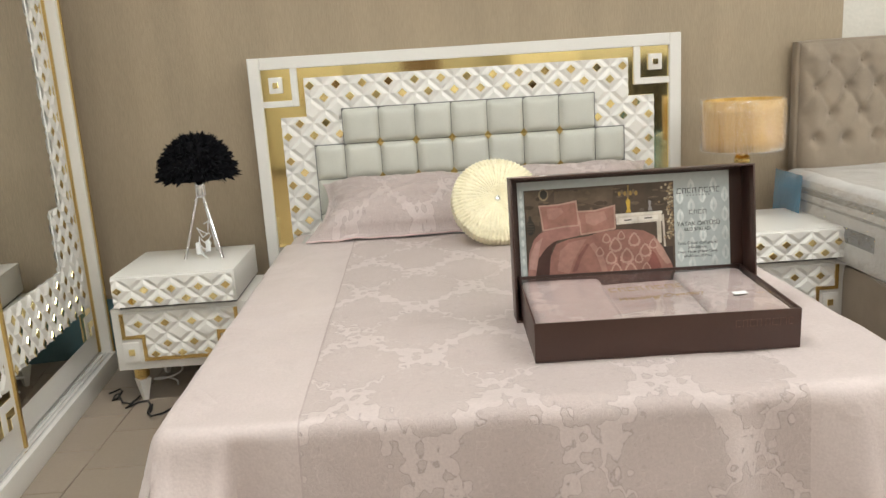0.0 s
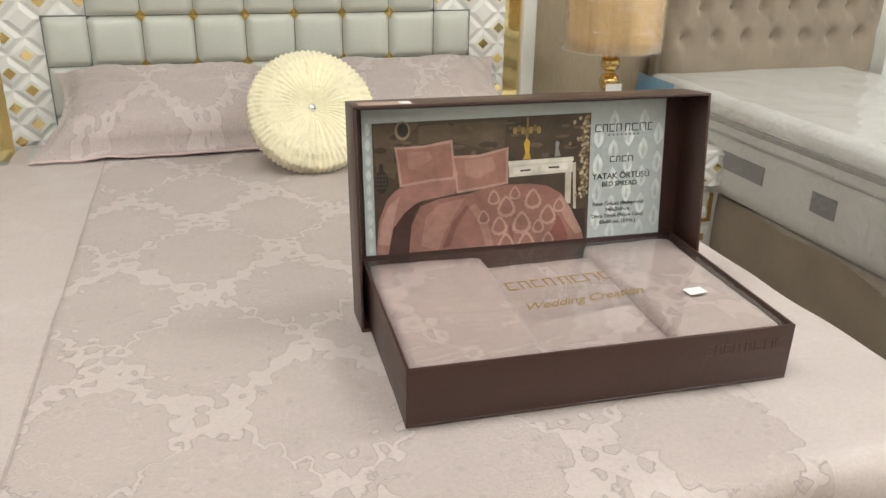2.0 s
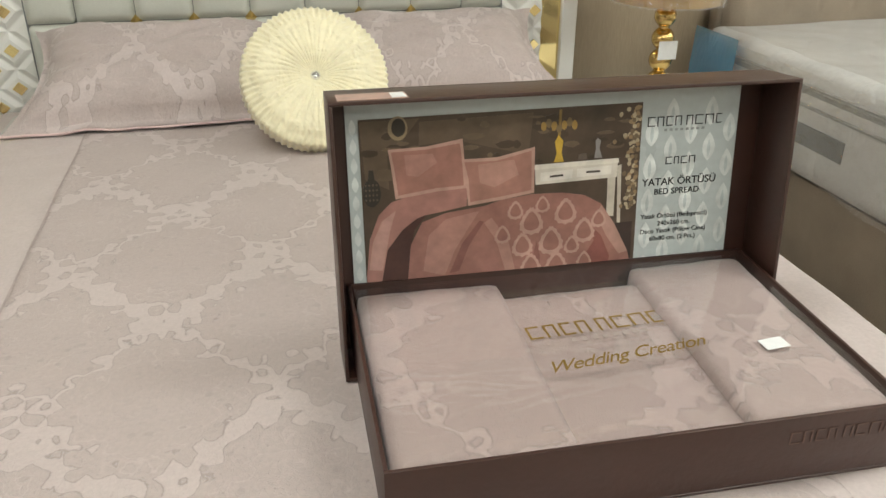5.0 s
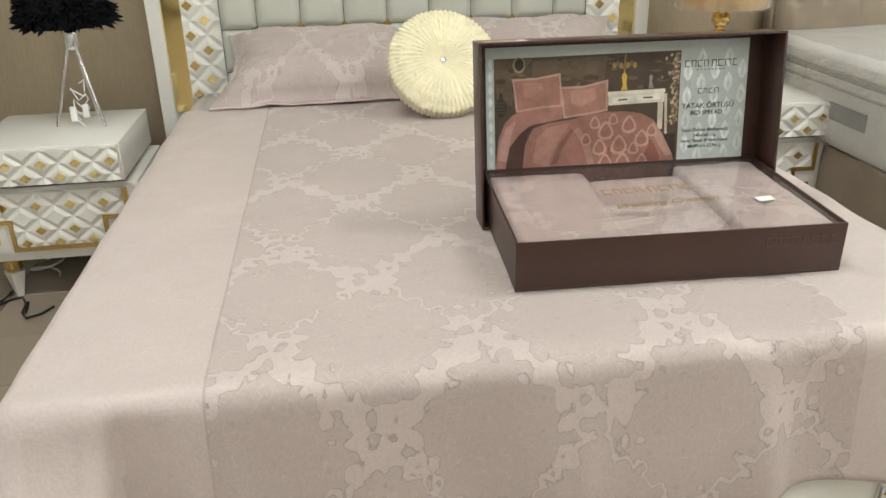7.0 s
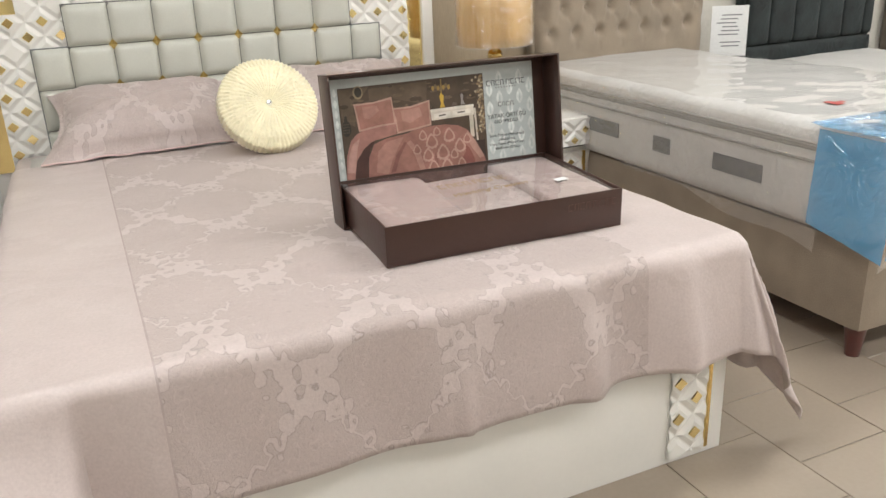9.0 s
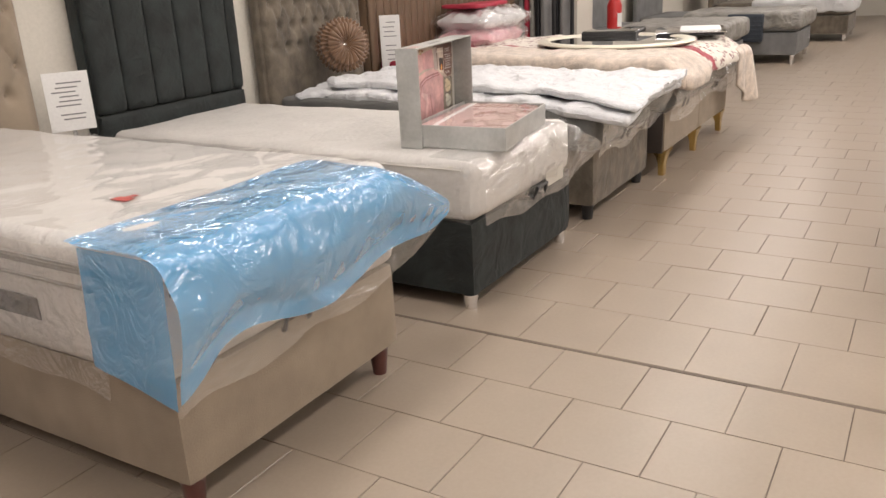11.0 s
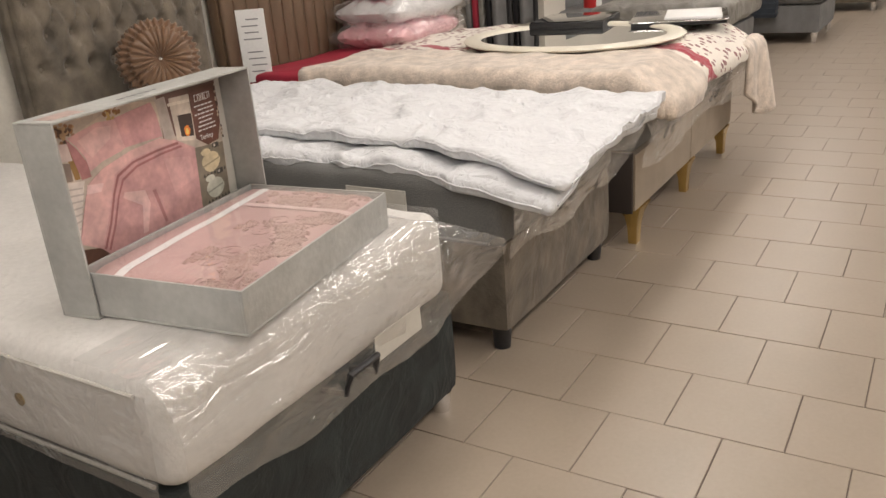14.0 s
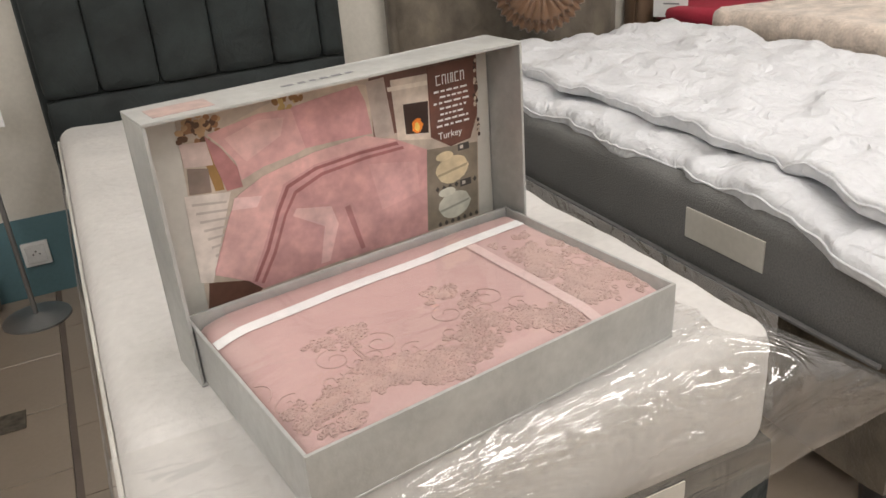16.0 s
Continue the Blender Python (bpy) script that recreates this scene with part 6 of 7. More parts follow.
# ---- the far part of the shop ----
def upholstered_chair(x, y, rz, label):
    t = thing("chair", x, y, 0, rz, label=label, category="chair", group="chairs along the aisle")
    part("seat", softbox(-0.25, 0.25, -0.25, 0.25, 0.40, 0.50, 0.04, 0.05), M["chairfab"], t, smooth=70)
    part("backrest", softbox(-0.26, 0.26, 0.20, 0.29, 0.42, 0.98, 0.045, 0.05, lambda p: (0, 0.06 * (p.z - 0.42), 0)), M["chairfab"], t, smooth=70)
    for a in (-0.21, 0.21):
        for b in (-0.21, 0.21):
            part("leg", tube([(a * 1.1, b * 1.1, 0), (a, b, 0.41)], 0.013, 8), M["chrome"], t, "thin metal leg")
    return t


def armchair(x, y, rz):
    t = thing("armchair", x, y, 0, rz, label="pale grey upholstered armchair with a rounded back", category="armchair")
    part("seat", softbox(-0.30, 0.30, -0.30, 0.26, 0.20, 0.46, 0.05, 0.05), M["chairfab"], t, smooth=70)
    part("backrest", softbox(-0.31, 0.31, 0.20, 0.34, 0.10, 0.97, 0.06, 0.05), M["chairfab"], t, smooth=70)
    for s in (-1, 1):
        a, b = sorted((s * 0.36, s * 0.27))
        part("armrest", softbox(a, b, -0.28, 0.30, 0.08, 0.70, 0.04, 0.05), M["chairfab"], t, smooth=70)
        for yy in (-0.24, 0.26):
            part("leg", tube([(s * 0.3, yy, 0), (s * 0.28, yy * 0.96, 0.12)], 0.014, 8), M["brass"], t)


def gold_table():
    t = thing("console_table", 0, 0, 0, label="tall gold framed console with slim rods and a pale shelf", category="table")
    x0, x1, y0, y1, h = 3.93, 4.78, -0.28, 0.17, 0.80
    for x in (x0, x1):
        for y in (y0, y1):
            part("leg", boxes((x - 0.012, x + 0.012, y - 0.012, y + 0.012, 0, h), r=0.002), M["brass"], t)
    for k in range(1, 9):
        x = x0 + (x1 - x0) * k / 9
        part("rod", lathe([(0.006, 0.12), (0.006, h - 0.02)], 10, x, y1), M["brass"], t, "slim gold rod")
    for z in (0.11, h - 0.02):
        for y in (y0, y1):
            part("rail", boxes((x0, x1, y - 0.009, y + 0.009, z - 0.009, z + 0.009)), M["brass"], t, smooth=0)
        for x in (x0, x1):
            part("rail", boxes((x - 0.009, x + 0.009, y0, y1, z - 0.009, z + 0.009)), M["brass"], t, smooth=0)
    part("shelf", boxes((x0 - 0.02, x1 + 0.02, y0 - 0.02, y1 - 0.006, 0.122, 0.142), r=0.003), M["cream_lacquer"], t, "pale shelf")
    part("top", boxes((x0 - 0.02, x1 + 0.02, y0 - 0.02, y1 + 0.02, h - 0.01, h + 0.012), r=0.003), M["cream_lacquer"], t, "pale stone top")


def far_bed(x, y, w, d, mat, label, spread=None):
    bed = thing("single_bed", x, y, 0, label=label, category="bed", group="beds farther along the wall")
    velvet_base(bed, w, d, 0.10, 0.36, mat)
    legs(bed, w, d, 0.10, 0.035, 0.022, M["chrome"], "metal leg")
    part("headboard", softbox(0, w, d, d + 0.08, 0, 1.2, 0.03, 0.1), mat, bed, smooth=60)
    part("mattress", softbox(0.0, w, 0.0, d, 0.36, 0.56, 0.05, 0.08), M["mattress"] if spread is None else mat, bed, smooth=60)
    if spread:
        part("cover", softbox(-0.03, w + 0.03, -0.05, d * 0.7, 0.40, 0.60, 0.05, 0.03, lambda p: (0.03 * nz(p.y * 6, p.z * 5), 0.03 * nz(p.x * 7, p.z * 5), 0.02 * nz(p.x * 6, p.y * 6))), spread, bed, "loose cover", smooth=80)


def extinguisher(x, y, z):
    t = thing("fire_extinguisher", x, y, z, label="red fire extinguisher hung beside the column", category="fire extinguisher")
    part("cylinder", lathe([(0.06, 0), (0.078, 0.02), (0.078, 0.38), (0.05, 0.45), (0.025, 0.47)], 28), M["redpaint"], t)
    part("valve", lathe([(0.02, 0.47), (0.024, 0.50), (0.012, 0.54)], 14), M["black"], t)
    part("handle", boxes((-0.012, 0.012, -0.10, 0.02, 0.52, 0.535), r=0.003), M["black"], t)
    part("hose", tube([(0.02, 0, 0.5), (0.10, 0, 0.46), (0.105, 0, 0.25), (0.09, 0, 0.08)], 0.010, 8), M["black"], t, "black rubber hose")
    part("label", surf(10, 2, lambda u, v: (0.0788 * math.sin((u - 0.5) * 1.6), -0.0788 * math.cos((u - 0.5) * 1.6), 0.14 + 0.16 * v)), M["paper"], t, "white instruction label", smooth=60)


bed2(), bed3(), bed4(), bed5()
GIFT2 = dict(w=0.573, d=0.376, h=0.088, lid_h=0.380, lid_d=0.092, lid_w=0.594, lid_x=-0.008, back=0.415, lean=0, tray_x=-0.001, tray_y=-0.012, tilt=1.0)
gift2, tray2, lid2 = gift_box("gift_box", 3.292, 1.628, 0.592, 9.0, mat=M["boxgrey"], label="open silver grey bedding gift box on the white mattress", **GIFT2)


def card2(lid):
    """The printed card inside the grey lid: x across, y up, z out of the card."""
    card = part("picture_card", boxes((0.008, 0.586, 0.008, 0.372, 0.005, 0.0075)), surface("pale_card", (0.50, 0.49, 0.45), 0.4, vary=0.04), lid, "printed card with a pink bed picture and lettering", smooth=0)
    z = 0.0079
    def shape(name, pts, col, k):
        return printed(name, pts, col, card, z + 0.0005 * k)
    shape("room_print", [(0.052, 0.030), (0.553, 0.030), (0.566, 0.354), (0.064, 0.359)], (0.42, 0.36, 0.30), 0.5)
    shape("floor_print", [(0.063, 0.111), (0.171, 0.081), (0.141, 0.074), (0.110, 0.051), (0.054, 0.069)], (0.11, 0.055, 0.04), 0.7)
    shape("wall_print", [(0.362, 0.356), (0.566, 0.354), (0.559, 0.256), (0.360, 0.259)], (0.13, 0.065, 0.05), 0.8)
    shape("headboard_print", [(0.102, 0.324), (0.176, 0.344), (0.263, 0.365), (0.360, 0.344), (0.359, 0.291), (0.149, 0.263)], (0.50, 0.42, 0.34), 0.9)
    shape("curtain_print", [(0.356, 0.349), (0.388, 0.350), (0.398, 0.255), (0.363, 0.259)], (0.42, 0.36, 0.32), 1.0)
    shape("mantel_print", [(0.399, 0.343), (0.478, 0.340), (0.470, 0.232), (0.403, 0.246)], (0.55, 0.48, 0.41), 1.2)
    shape("hearth_print", [(0.418, 0.301), (0.465, 0.297), (0.462, 0.245), (0.419, 0.252)], (0.035, 0.018, 0.014), 1.4)
    shape("frame_print", [(0.087, 0.320), (0.105, 0.320), (0.112, 0.243), (0.099, 0.244)], (0.26, 0.15, 0.05), 1.3)
    shape("lamp_base_print", [(0.066, 0.286), (0.095, 0.279), (0.093, 0.244), (0.062, 0.248)], (0.20, 0.155, 0.13), 1.6)
    shape("lamp_shade_print", [(0.062, 0.321), (0.099, 0.317), (0.103, 0.282), (0.063, 0.288)], (0.50, 0.40, 0.37), 1.8)
    shape("side_table_print", [(0.054, 0.248), (0.120, 0.237), (0.094, 0.174), (0.069, 0.109), (0.051, 0.115)], (0.56, 0.51, 0.47), 1.5)
    shape("pillow_edge_print", [(0.098, 0.325), (0.118, 0.303), (0.136, 0.271), (0.139, 0.240), (0.115, 0.240), (0.104, 0.287)], (0.36, 0.165, 0.165), 2.0)
    shape("pillow_print", [(0.102, 0.326), (0.180, 0.339), (0.232, 0.335), (0.244, 0.272), (0.230, 0.268), (0.174, 0.261), (0.139, 0.250), (0.135, 0.279), (0.119, 0.306)], (0.56, 0.33, 0.32), 2.2)
    shape("pillow_print", [(0.230, 0.337), (0.269, 0.341), (0.341, 0.347), (0.352, 0.319), (0.358, 0.268), (0.297, 0.271), (0.244, 0.272), (0.236, 0.306)], (0.50, 0.27, 0.27), 2.4)
    shape("pillow_light_print", [(0.125, 0.315), (0.178, 0.330), (0.217, 0.325), (0.208, 0.300), (0.151, 0.275), (0.141, 0.289)], (0.62, 0.40, 0.38), 2.5)
    shape("bed_print", [(0.075, 0.127), (0.112, 0.204), (0.129, 0.229), (0.172, 0.248), (0.257, 0.262), (0.345, 0.263), (0.395, 0.251), (0.457, 0.217), (0.446, 0.073), (0.269, 0.076), (0.141, 0.074), (0.122, 0.093), (0.074, 0.120)], (0.50, 0.28, 0.275), 2.6)
    shape("turnover_print", [(0.129, 0.229), (0.172, 0.248), (0.257, 0.263), (0.346, 0.267), (0.400, 0.247), (0.333, 0.247), (0.254, 0.244), (0.200, 0.227), (0.181, 0.193), (0.152, 0.137), (0.126, 0.092), (0.074, 0.120), (0.111, 0.200)], (0.57, 0.35, 0.335), 2.8)
    shape("fold_print", [(0.400, 0.245), (0.333, 0.245), (0.254, 0.240), (0.204, 0.224), (0.183, 0.190), (0.157, 0.135), (0.129, 0.090), (0.134, 0.088), (0.162, 0.132), (0.187, 0.186), (0.208, 0.219), (0.256, 0.235), (0.334, 0.240), (0.403, 0.239)], (0.28, 0.11, 0.11), 3.0)
    shape("fold_print", [(0.410, 0.235), (0.342, 0.235), (0.263, 0.229), (0.215, 0.212), (0.194, 0.181), (0.167, 0.127), (0.139, 0.084), (0.144, 0.082), (0.172, 0.125), (0.197, 0.178), (0.218, 0.207), (0.265, 0.224), (0.343, 0.230), (0.412, 0.230)], (0.32, 0.13, 0.13), 3.1)
    shape("light_print", [(0.123, 0.227), (0.165, 0.219), (0.154, 0.204), (0.116, 0.210)], (0.63, 0.45, 0.44), 3.0)
    shape("light_print", [(0.214, 0.184), (0.272, 0.171), (0.280, 0.139), (0.257, 0.082), (0.241, 0.082), (0.256, 0.142), (0.207, 0.174)], (0.60, 0.40, 0.39), 3.0)
    shape("crease_print", [(0.294, 0.163), (0.304, 0.164), (0.322, 0.084), (0.314, 0.084)], (0.36, 0.165, 0.165), 3.1)
    shape("light_print", [(0.345, 0.221), (0.434, 0.203), (0.434, 0.149), (0.361, 0.139)], (0.54, 0.315, 0.31), 3.0)
    shape("inset_print", [(0.455, 0.217), (0.558, 0.207), (0.551, 0.075), (0.444, 0.075)], (0.20, 0.17, 0.13), 3.2)
    shape("plate_print", [(0.467, 0.351), (0.565, 0.350), (0.561, 0.256), (0.544, 0.217), (0.503, 0.212), (0.465, 0.236)], (0.12, 0.05, 0.035), 3.8)
    rng = random.Random(5)
    for k in range(60):
        shape("branch_print", blob(0.088 + rng.gauss(0, 0.014), 0.339 + rng.gauss(0, 0.010), 0.005, 0.0045, 7, 0.6, k), ((0.26, 0.13, 0.06), (0.09, 0.045, 0.025), (0.40, 0.26, 0.14))[k % 3], 1.2 + 0.01 * k)
    for k in range(26):
        shape("pattern_print", blob(0.226 + rng.gauss(0, 0.011), 0.348 + rng.gauss(0, 0.007), 0.0045, 0.0045, 7, 0.6, k), ((0.24, 0.12, 0.04), (0.45, 0.32, 0.12))[k % 2], 1.2 + 0.01 * k)
    for k in range(30):
        shape("pattern_print", blob(0.563 - abs(rng.gauss(0, 0.003)), rng.uniform(0.22, 0.35), 0.003, 0.004, 6, 0.6, k), ((0.05, 0.025, 0.02), (0.45, 0.38, 0.30))[k % 2], 3.9 + 0.01 * k)
    shape("fire_print", blob(0.442, 0.262, 0.011, 0.012, 12, 0.7), (0.75, 0.22, 0.03), 1.6)
    shape("fire_print", blob(0.441, 0.260, 0.005, 0.008, 9, 0.7), (0.86, 0.55, 0.12), 1.8)
    shape("mantel_top_print", [(0.393, 0.326), (0.484, 0.322), (0.484, 0.329), (0.392, 0.333)], (0.66, 0.60, 0.52), 1.6)
    for j in range(9):
        shape("table_slat_print", [(0.062 + 0.003 * j, 0.235 - 0.014 * j), (0.112 - 0.001 * j, 0.226 - 0.012 * j), (0.111 - 0.001 * j, 0.223 - 0.012 * j), (0.062 + 0.003 * j, 0.231 - 0.014 * j)], (0.40, 0.36, 0.33), 1.7)
    for cy, col in ((0.172, (0.56, 0.47, 0.31)), (0.108, (0.50, 0.50, 0.43))):
        shape("small_bed_print", blob(0.503, cy, 0.034, 0.024, 16, 0.15, cy), col, 3.5)
        shape("small_pillow_print", blob(0.489, cy + 0.026, 0.018, 0.008, 12, 0.1), tuple(1.15 * c for c in col), 3.7)
        shape("small_fold_print", [(0.472, cy - 0.004), (0.534, cy + 0.004), (0.534, cy), (0.473, cy - 0.008)], tuple(0.6 * c for c in col), 3.7)
        for k in range(7):
            shape("rug_print", blob(0.470 + 0.013 * k, cy - 0.029, 0.004, 0.005, 4), (0.045, 0.04, 0.035), 3.6)
        shape("frame_print", [(0.517, cy + 0.028), (0.540, cy + 0.028), (0.540, cy + 0.040), (0.517, cy + 0.040)], (0.05, 0.045, 0.04), 3.6)
        shape("frame_light_print", [(0.521, cy + 0.031), (0.528, cy + 0.031), (0.528, cy + 0.037), (0.521, cy + 0.037)], (0.45, 0.42, 0.38), 3.7)
    zz, cx = z + 0.0005 * 4.4, 0.510
    bars(card, 0.482, 0.538, 0.318, 0.016, M["paper"], zz, [1, 0.9, 0.3, 0.6, 0.9, 0.9], hollow=True)
    for k in range(7):
        rr = random.Random(k)
        bars(card, cx - rr.uniform(0.020, 0.036), cx + rr.uniform(0.020, 0.036), 0.306 - 0.0095 * k, 0.0032, M["paper"], zz, [rr.uniform(0.5, 1.5) for _ in range(5)])
    written("Turkey", 0.503, 0.2285, 0.0165, M["paper"], card, lift=zz)


card2(lid2)


def cloth2(box_, w, d, h):
    t = thing("folded_bedding", label="folded pink bedding with lace embroidery packed in the grey box", category="bedding")
    t.matrix_basis = box_.parent.matrix_basis @ box_.matrix_basis
    def move(p):
        return (0, 0, 0.003 * nz(p.x * 7, p.y * 7) - 0.012 * max(0, (0.06 - p.y) / 0.06) ** 1.5 * (1 if p.z > h / 2 else 0) - 0.014 * max(0, (0.06 - p.x) / 0.06) ** 1.5 * (1 if p.z > h / 2 else 0))
    part("folded_cloth", softbox(0.008, w - 0.008, 0.010, d - 0.010, 0.005, h - 0.006, 0.014, 0.012, move), M["rosecloth"], t, "smooth pink cotton satin", smooth=80)
    top = h - 0.0065

    def level(x, y):
        return top + move(Vector((x, y, h)))[2]
    # embroidery: scrolls, beaded arcs and flower clusters along a scalloped band
    rng = random.Random(12)
    bm = bmesh.new()

    def thread(pts, r):
        tube([(a, b, level(a, b) + 0.0012) for a, b in pts if 0.014 < a < w - 0.014 and 0.018 < b < d - 0.02] or [(0.3, 0.1, 0.02), (0.301, 0.1, 0.02)], r, 5, bm)

    def scroll(cx, cy, r, a0, turns, sgn):
        pts = []
        for k in range(26):
            q = k / 25
            rr = r * (1 - 0.75 * q)
            pts.append((cx + rr * math.cos(a0 + sgn * turns * 6.28 * q), cy + rr * math.sin(a0 + sgn * turns * 6.28 * q)))
        if len([1 for a, b in pts if 0.014 < a < w - 0.014 and 0.018 < b < d - 0.02]) > 3:
            thread(pts, 0.0008)

    def sprig(cx, cy, s):
        for k in range(7):
            a = rng.uniform(0, 6.28)
            r = s * rng.uniform(0.3, 1)
            x, y = cx + r * math.cos(a), cy + r * math.sin(a)
            loop = [(x + 0.0045 * math.cos(b * 1.05), y + 0.0045 * math.sin(b * 1.05)) for b in range(7)]
            if 0.02 < x < w - 0.02 and 0.024 < y < d - 0.03:
                thread(loop, 0.0011)
    for i in range(4):
        cx = 0.06 + 0.175 * i
        for s in (-1, 1):
            arc = [(cx + s * (0.085 * math.sin(a)), 0.055 + 0.075 * (1 - math.cos(a)) * 1.1) for a in [0.12 * k for k in range(15)]]
            if len([1 for a, b in arc if 0.014 < a < w - 0.014]) > 3:
                thread(arc, 0.0010)
                thread([(a, b + 0.009) for a, b in arc], 0.0008)
            scroll(cx + s * 0.055, 0.150, 0.026, 1.5, 1.2, s)
            scroll(cx + s * 0.030, 0.110, 0.018, 0.5, 1.1, -s)
        for _ in range(12):
            sprig(cx + 0.0875 + rng.gauss(0, 0.016), 0.190 + rng.gauss(0, 0.018), 0.012)
        for s in (-1, 1):
            for k in range(34):
                a = 0.052 * k
                bead = (cx + s * 0.090 * math.sin(a), 0.050 + 0.088 * (1 - math.cos(a)) * 1.05)
                if 0.018 < bead[0] < w - 0.018:
                    thread([(bead[0] + 0.0018 * math.cos(q), bead[1] + 0.0018 * math.sin(q)) for q in (0, 2, 4, 6.28)], 0.0009)
            for k in range(3):
                scroll(cx + s * (0.030 + 0.022 * k), 0.075 + 0.026 * k, 0.014, rng.uniform(0, 6), 1.0, s)
        for _ in range(60):
            x, y = cx + rng.uniform(-0.087, 0.087), rng.uniform(0.020, 0.085)
            sprig(x, y + 0.9 * abs(x - cx) ** 1.2, 0.011)
    for _ in range(46):
        sprig(rng.uniform(w - 0.12, w - 0.02), rng.uniform(0.03, d - 0.09), 0.014)
    part("embroidery", bm, M["lacethread"], t, "raised lace embroidery along the edge", smooth=60, kind="stuff")
    part("ribbon", surf(60, 2, lambda u, v: (0.012 + u * (w - 0.03), d - 0.080 + 0.030 * 0 + (v - 0.5) * 0.022 + 0.02 * u, level(0.012 + u * (w - 0.03), d - 0.08) + 0.002)), M["paper"], t, "flat white ribbon lengthways", smooth=80)
    part("ribbon", surf(2, 40, lambda u, v: (w - 0.135 + (u - 0.5) * 0.018, 0.012 + v * (d - 0.09), level(w - 0.13, 0.012 + v * (d - 0.09)) + 0.0025)), M["pinkcloth"], t, "flat pale ribbon crossways", smooth=80)
    part("cover_sheet", surf(40, 24, lambda u, v: (0.007 + u * (w - 0.014), 0.007 + v * (d - 0.014), h - 0.002 + 0.0015 * nz(u * 9, v * 6))), M["clearflat"], t, "clear film over the folded cloth", smooth=80)


cloth2(tray2, GIFT2["w"], GIFT2["d"], GIFT2["h"])
part("sticker", boxes((0.02, 0.10, GIFT2["lid_h"] - 0.0002, GIFT2["lid_h"] + 0.0006, 0.03, 0.075)), surface("sticker_rose", (0.42, 0.30, 0.27), 0.35, vary=0.2, scale=60), lid2, "printed sticker on the lid's edge", smooth=0)
script = new("script_lettering")
script.parent = lid2
script.matrix_basis = pose(0.20, GIFT2["lid_h"] + 0.0006, 0.062, -90)
script.empty_display_size = 0.01
bars(script, 0, 0.11, 0, 0.008, M["greyink"], 0, [0.8, 0.5, 0.4, 0.5, 0.7, 0.5])

price_stand(2.90, 3.60, 0.66, 0.90, 0.19, -28, True, "white price sheet on a thin stand between two beds")
price_stand(5.42, 3.56, 0.64, 0.97, 0.14, -58, False, "white price sheet on a thin stand beside the brown headboard")
outlet(2.94, 0.155)
part("floor_box_cover", boxes((2.66, 2.86, 2.96, 3.05, 0.0006, 0.003), r=0.001, seg=1), surface("worn_concrete", (0.10, 0.085, 0.065), 0.7, vary=0.5, scale=40), label="worn metal cover plate in the floor", category="floor plate")
gold_table()
armchair(5.62, -0.10, 180)
for k, x in enumerate((9.6, 11.0, 12.6)):
    upholstered_chair(x, -0.22, 180 + 8 * k, "grey upholstered chair on thin metal legs by the aisle")
far_bed(11.05, 1.70, 1.1, 1.9, M["grey"], "grey velvet bed with a rumpled cover", M["greycover"])
far_bed(13.8, 1.42, 1.1, 1.9, M["greige"], "taupe bed with a pale cover", M["quilt"])
far_bed(9.0, 2.15, 1.3, 1.5, M["grey"], "low grey bed with a quilted head end", M["greycover"])
basket = thing("basket", 10.98, 2.28, 0.26, label="dark blue woven basket standing on the grey bed's side", category="basket")
part("body", boxes((-0.06, 0.06, -0.20, 0.20, 0.0, 0.32), r=0.02), M["bluegrey"], basket)
for k in range(6):
    part("band", boxes((-0.064, 0.064, -0.204, 0.204, 0.025 + 0.05 * k, 0.045 + 0.05 * k), r=0.006), M["bluegrey"], basket)
col = thing("column", 8.95, 3.55, 0, label="beige square column by the wall", category="column")
part("shaft", boxes((-0.22, 0.22, -0.05, 0.22, 0.0, CEIL)), M["plaster"], col, smooth=0)
for x in (7.9, 8.35):
    f = thing("clothes_rail", x, 3.4, 0, label="dark metal display rail with hanging covers", category="display rail", group="display rails")
    part("post", lathe([(0.02, 0), (0.02, 1.7)], 12), M["black"], f)
    for k in range(5):
        part("hanging_cover", softbox(-0.10, 0.10, 0.05 + 0.055 * k, 0.095 + 0.055 * k, 0.55, 1.6, 0.012, 0.05), M[("grey", "black", "greycover", "red", "grey")[k]], f, smooth=70)
extinguisher(9.35, 3.32, 0.42)

# unseen stand-in furniture across the aisle, added to vary the gold mirrors' reflections
for x, w, h, m in ((-1.9, 1.0, 2.1, "cream_lacquer"), (-0.1, 0.5, 1.5, "brown"), (1.3, 0.9, 2.1, "cream_lacquer"), (2.9, 0.5, 1.2, "black")):
    wd = thing("mirror_stand_in", x, -3.9, 0, label=("pale lacquered" if m == "cream_lacquer" else "dark wooden") + " stand-in wardrobe across the aisle, added for the mirrors to reflect", category="wardrobe", group="wardrobes across the aisle")
    part("body", boxes((0, w, 0, 0.5, 0.06, h), r=0.004), M[m], wd)
    part("plinth", boxes((0.02, w - 0.02, 0.02, 0.48, 0, 0.06)), M["black"], wd, smooth=0)
    for k in range(2):
        d = part("door", boxes((0.01 + k * w / 2, w / 2 - 0.01 + k * w / 2, 0.5, 0.52, 0.08, h - 0.03), r=0.002), M[m], wd)
        part("handle", boxes((w / 2 - 0.03 + 0.05 * k, w / 2 - 0.02 + 0.05 * k, 0.52, 0.535, h * 0.4, h * 0.55)), M["brass"], d, smooth=0)

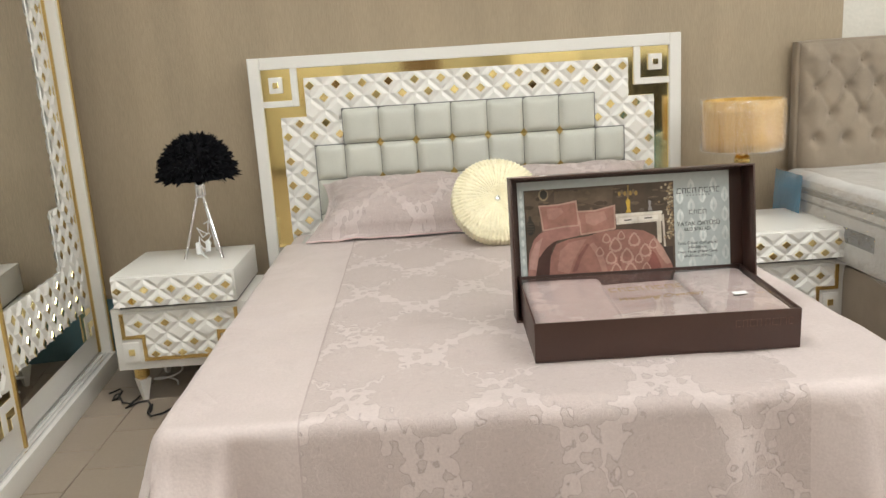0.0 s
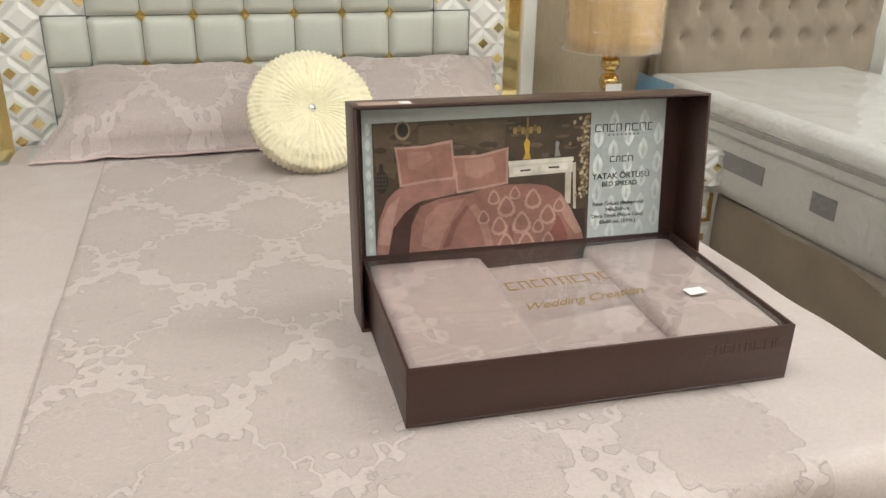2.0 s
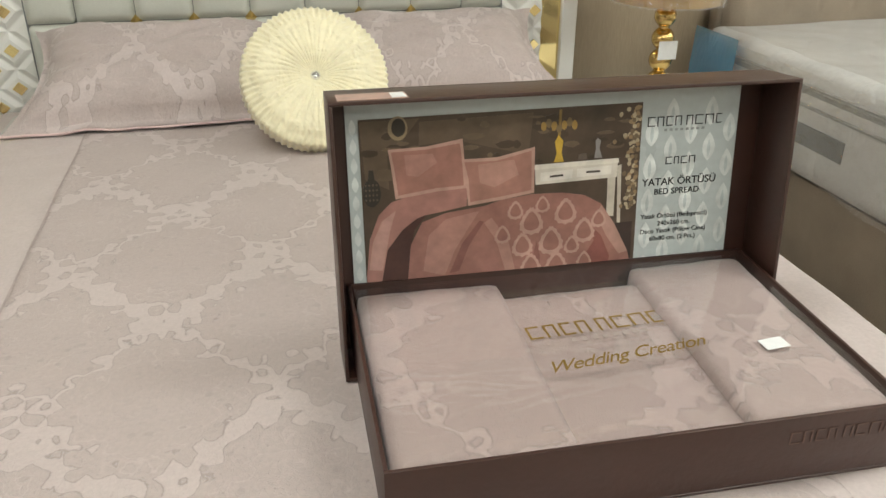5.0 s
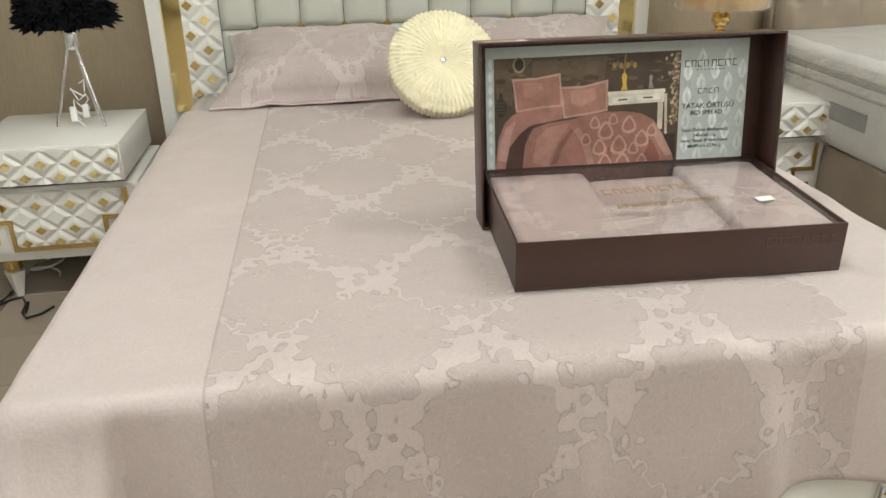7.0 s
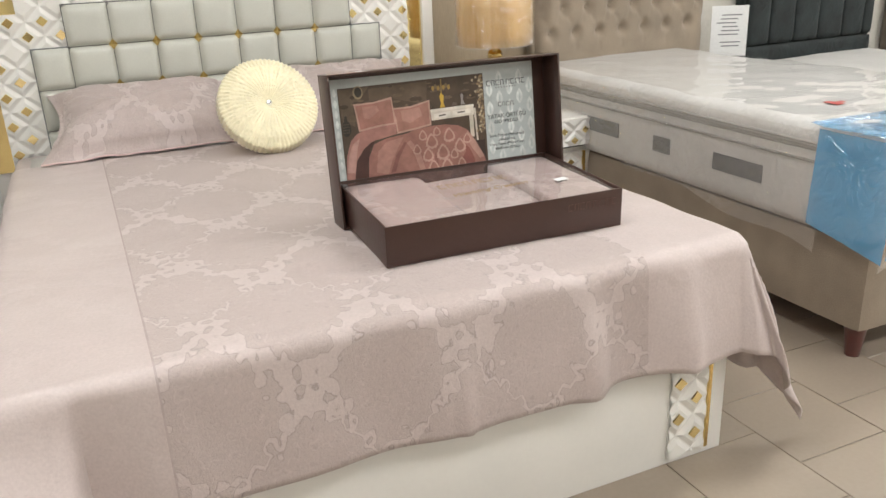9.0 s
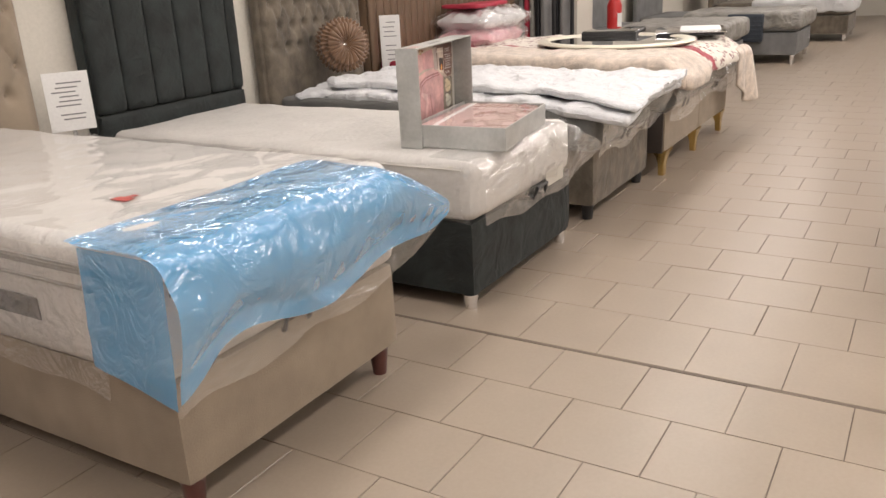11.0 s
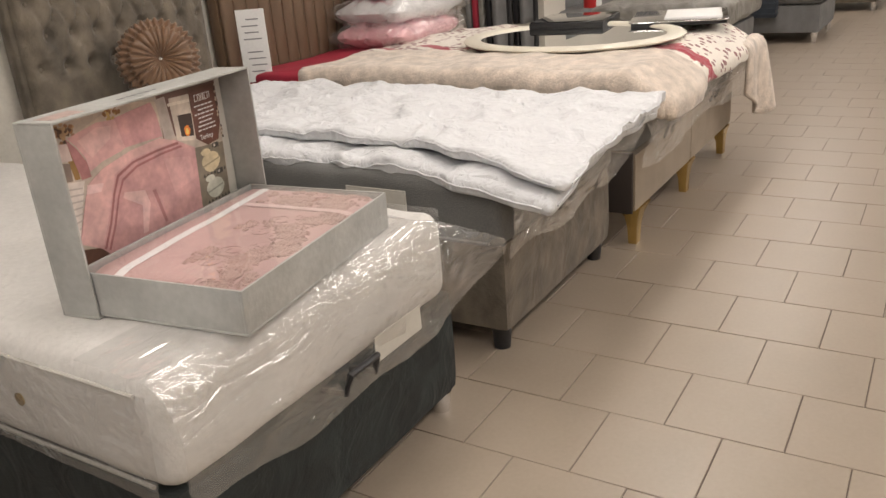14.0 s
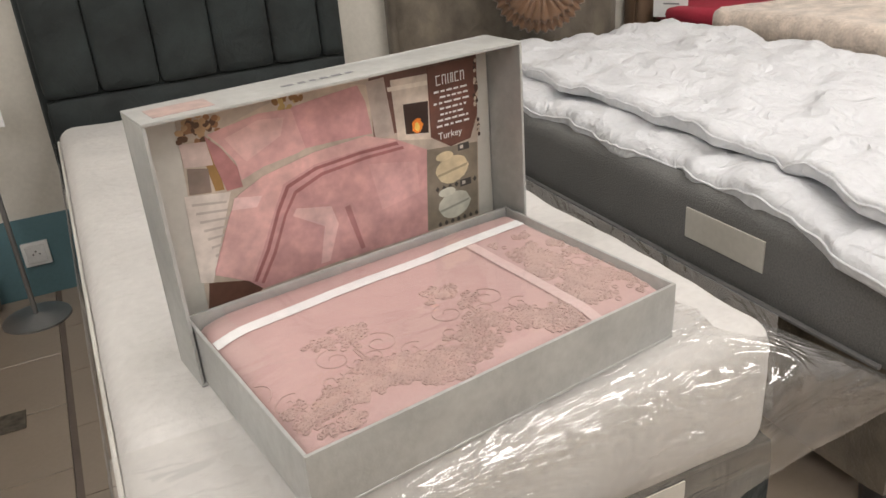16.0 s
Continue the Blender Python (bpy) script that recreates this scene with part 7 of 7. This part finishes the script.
# daylight beyond the far doorway
part("backdrop", boxes((X1 + 2.2, X1 + 2.25, -2.2, 3.2, -0.1, 4.2)), glow("daylight", (0.86, 0.93, 1.0), 5.0), kind="structure", smooth=0)


# ---- floor tiles ----
def tiles():
    bm = bmesh.new()
    g = 0.0032
    box(bm, 0, 0.298 - g, 0, 0.297 - g, -0.02, 0.0, 0.0013, 1)
    first = part("floor_tile", bm, M["tile"], floor, smooth=0)
    bm = bmesh.new()
    box(bm, 0, 0.2855 - g, 0, 0.293 - g, -0.02, 0.0, 0.0013, 1)
    second = part("floor_tile", bm, M["tile"], floor, smooth=0)
    rest = bmesh.new()
    near = 0
    grids = ((first, 0.298, 0.297, [-0.91 + 0.298 * i for i in range(-6, 13)], 1.51, 1.36, -6),
             (second, 0.2855, 0.293, [3.051 + 0.2855 * i for i in range(1, 62)], 0.992, 0.847, 0))
    for tile, px, py, xs, even, odd, i0 in grids:
        for i, x in enumerate(xs):
            i += i0
            y = (odd if i % 2 else even) - 30 * py + (0.029 if i0 else 0)
            while y + py < WALL_Y + 0.2:
                y += py
                if y < Y0 - 0.2:
                    continue
                shown = (x < -0.5 and 1.4 < y < 3.5) or (0.9 < x < 3.0 and 0.4 < y < 1.75) or (2.6 < x < 3.0 and y > 1.7) or (3.0 < x < 6.4 and 0.1 < y < 1.75)
                if shown and near < 298:
                    near += 1
                    c = tile.copy()
                    scene.collection.objects.link(c)
                    c.matrix_basis = pose(x, y, random.uniform(-0.0005, 0.0005), random.uniform(-0.06, 0.06), random.uniform(-0.06, 0.06))
                else:
                    box(rest, x, x + px - g, y, y + py - g, -0.02, 0.0)
    part("floor_tiles", rest, M["tile"], floor, kind="stuff", smooth=0)
    bpy.data.objects.remove(first), bpy.data.objects.remove(second)
    filler = bmesh.new()
    y = 0.845 - 30 * 0.293 
    while y < WALL_Y:
        box(filler, 2.979, 3.3333, y, y + 0.2898, -0.02, 0.0)
        y += 0.293
    part("floor_tiles", filler, M["tile"], floor, kind="stuff", smooth=0)
    part("floor_strip", boxes((2.9665, 2.996, Y0, WALL_Y, -0.02, -0.002)), M["grout"], floor, "dark joint strip across the floor", smooth=0)


tiles()
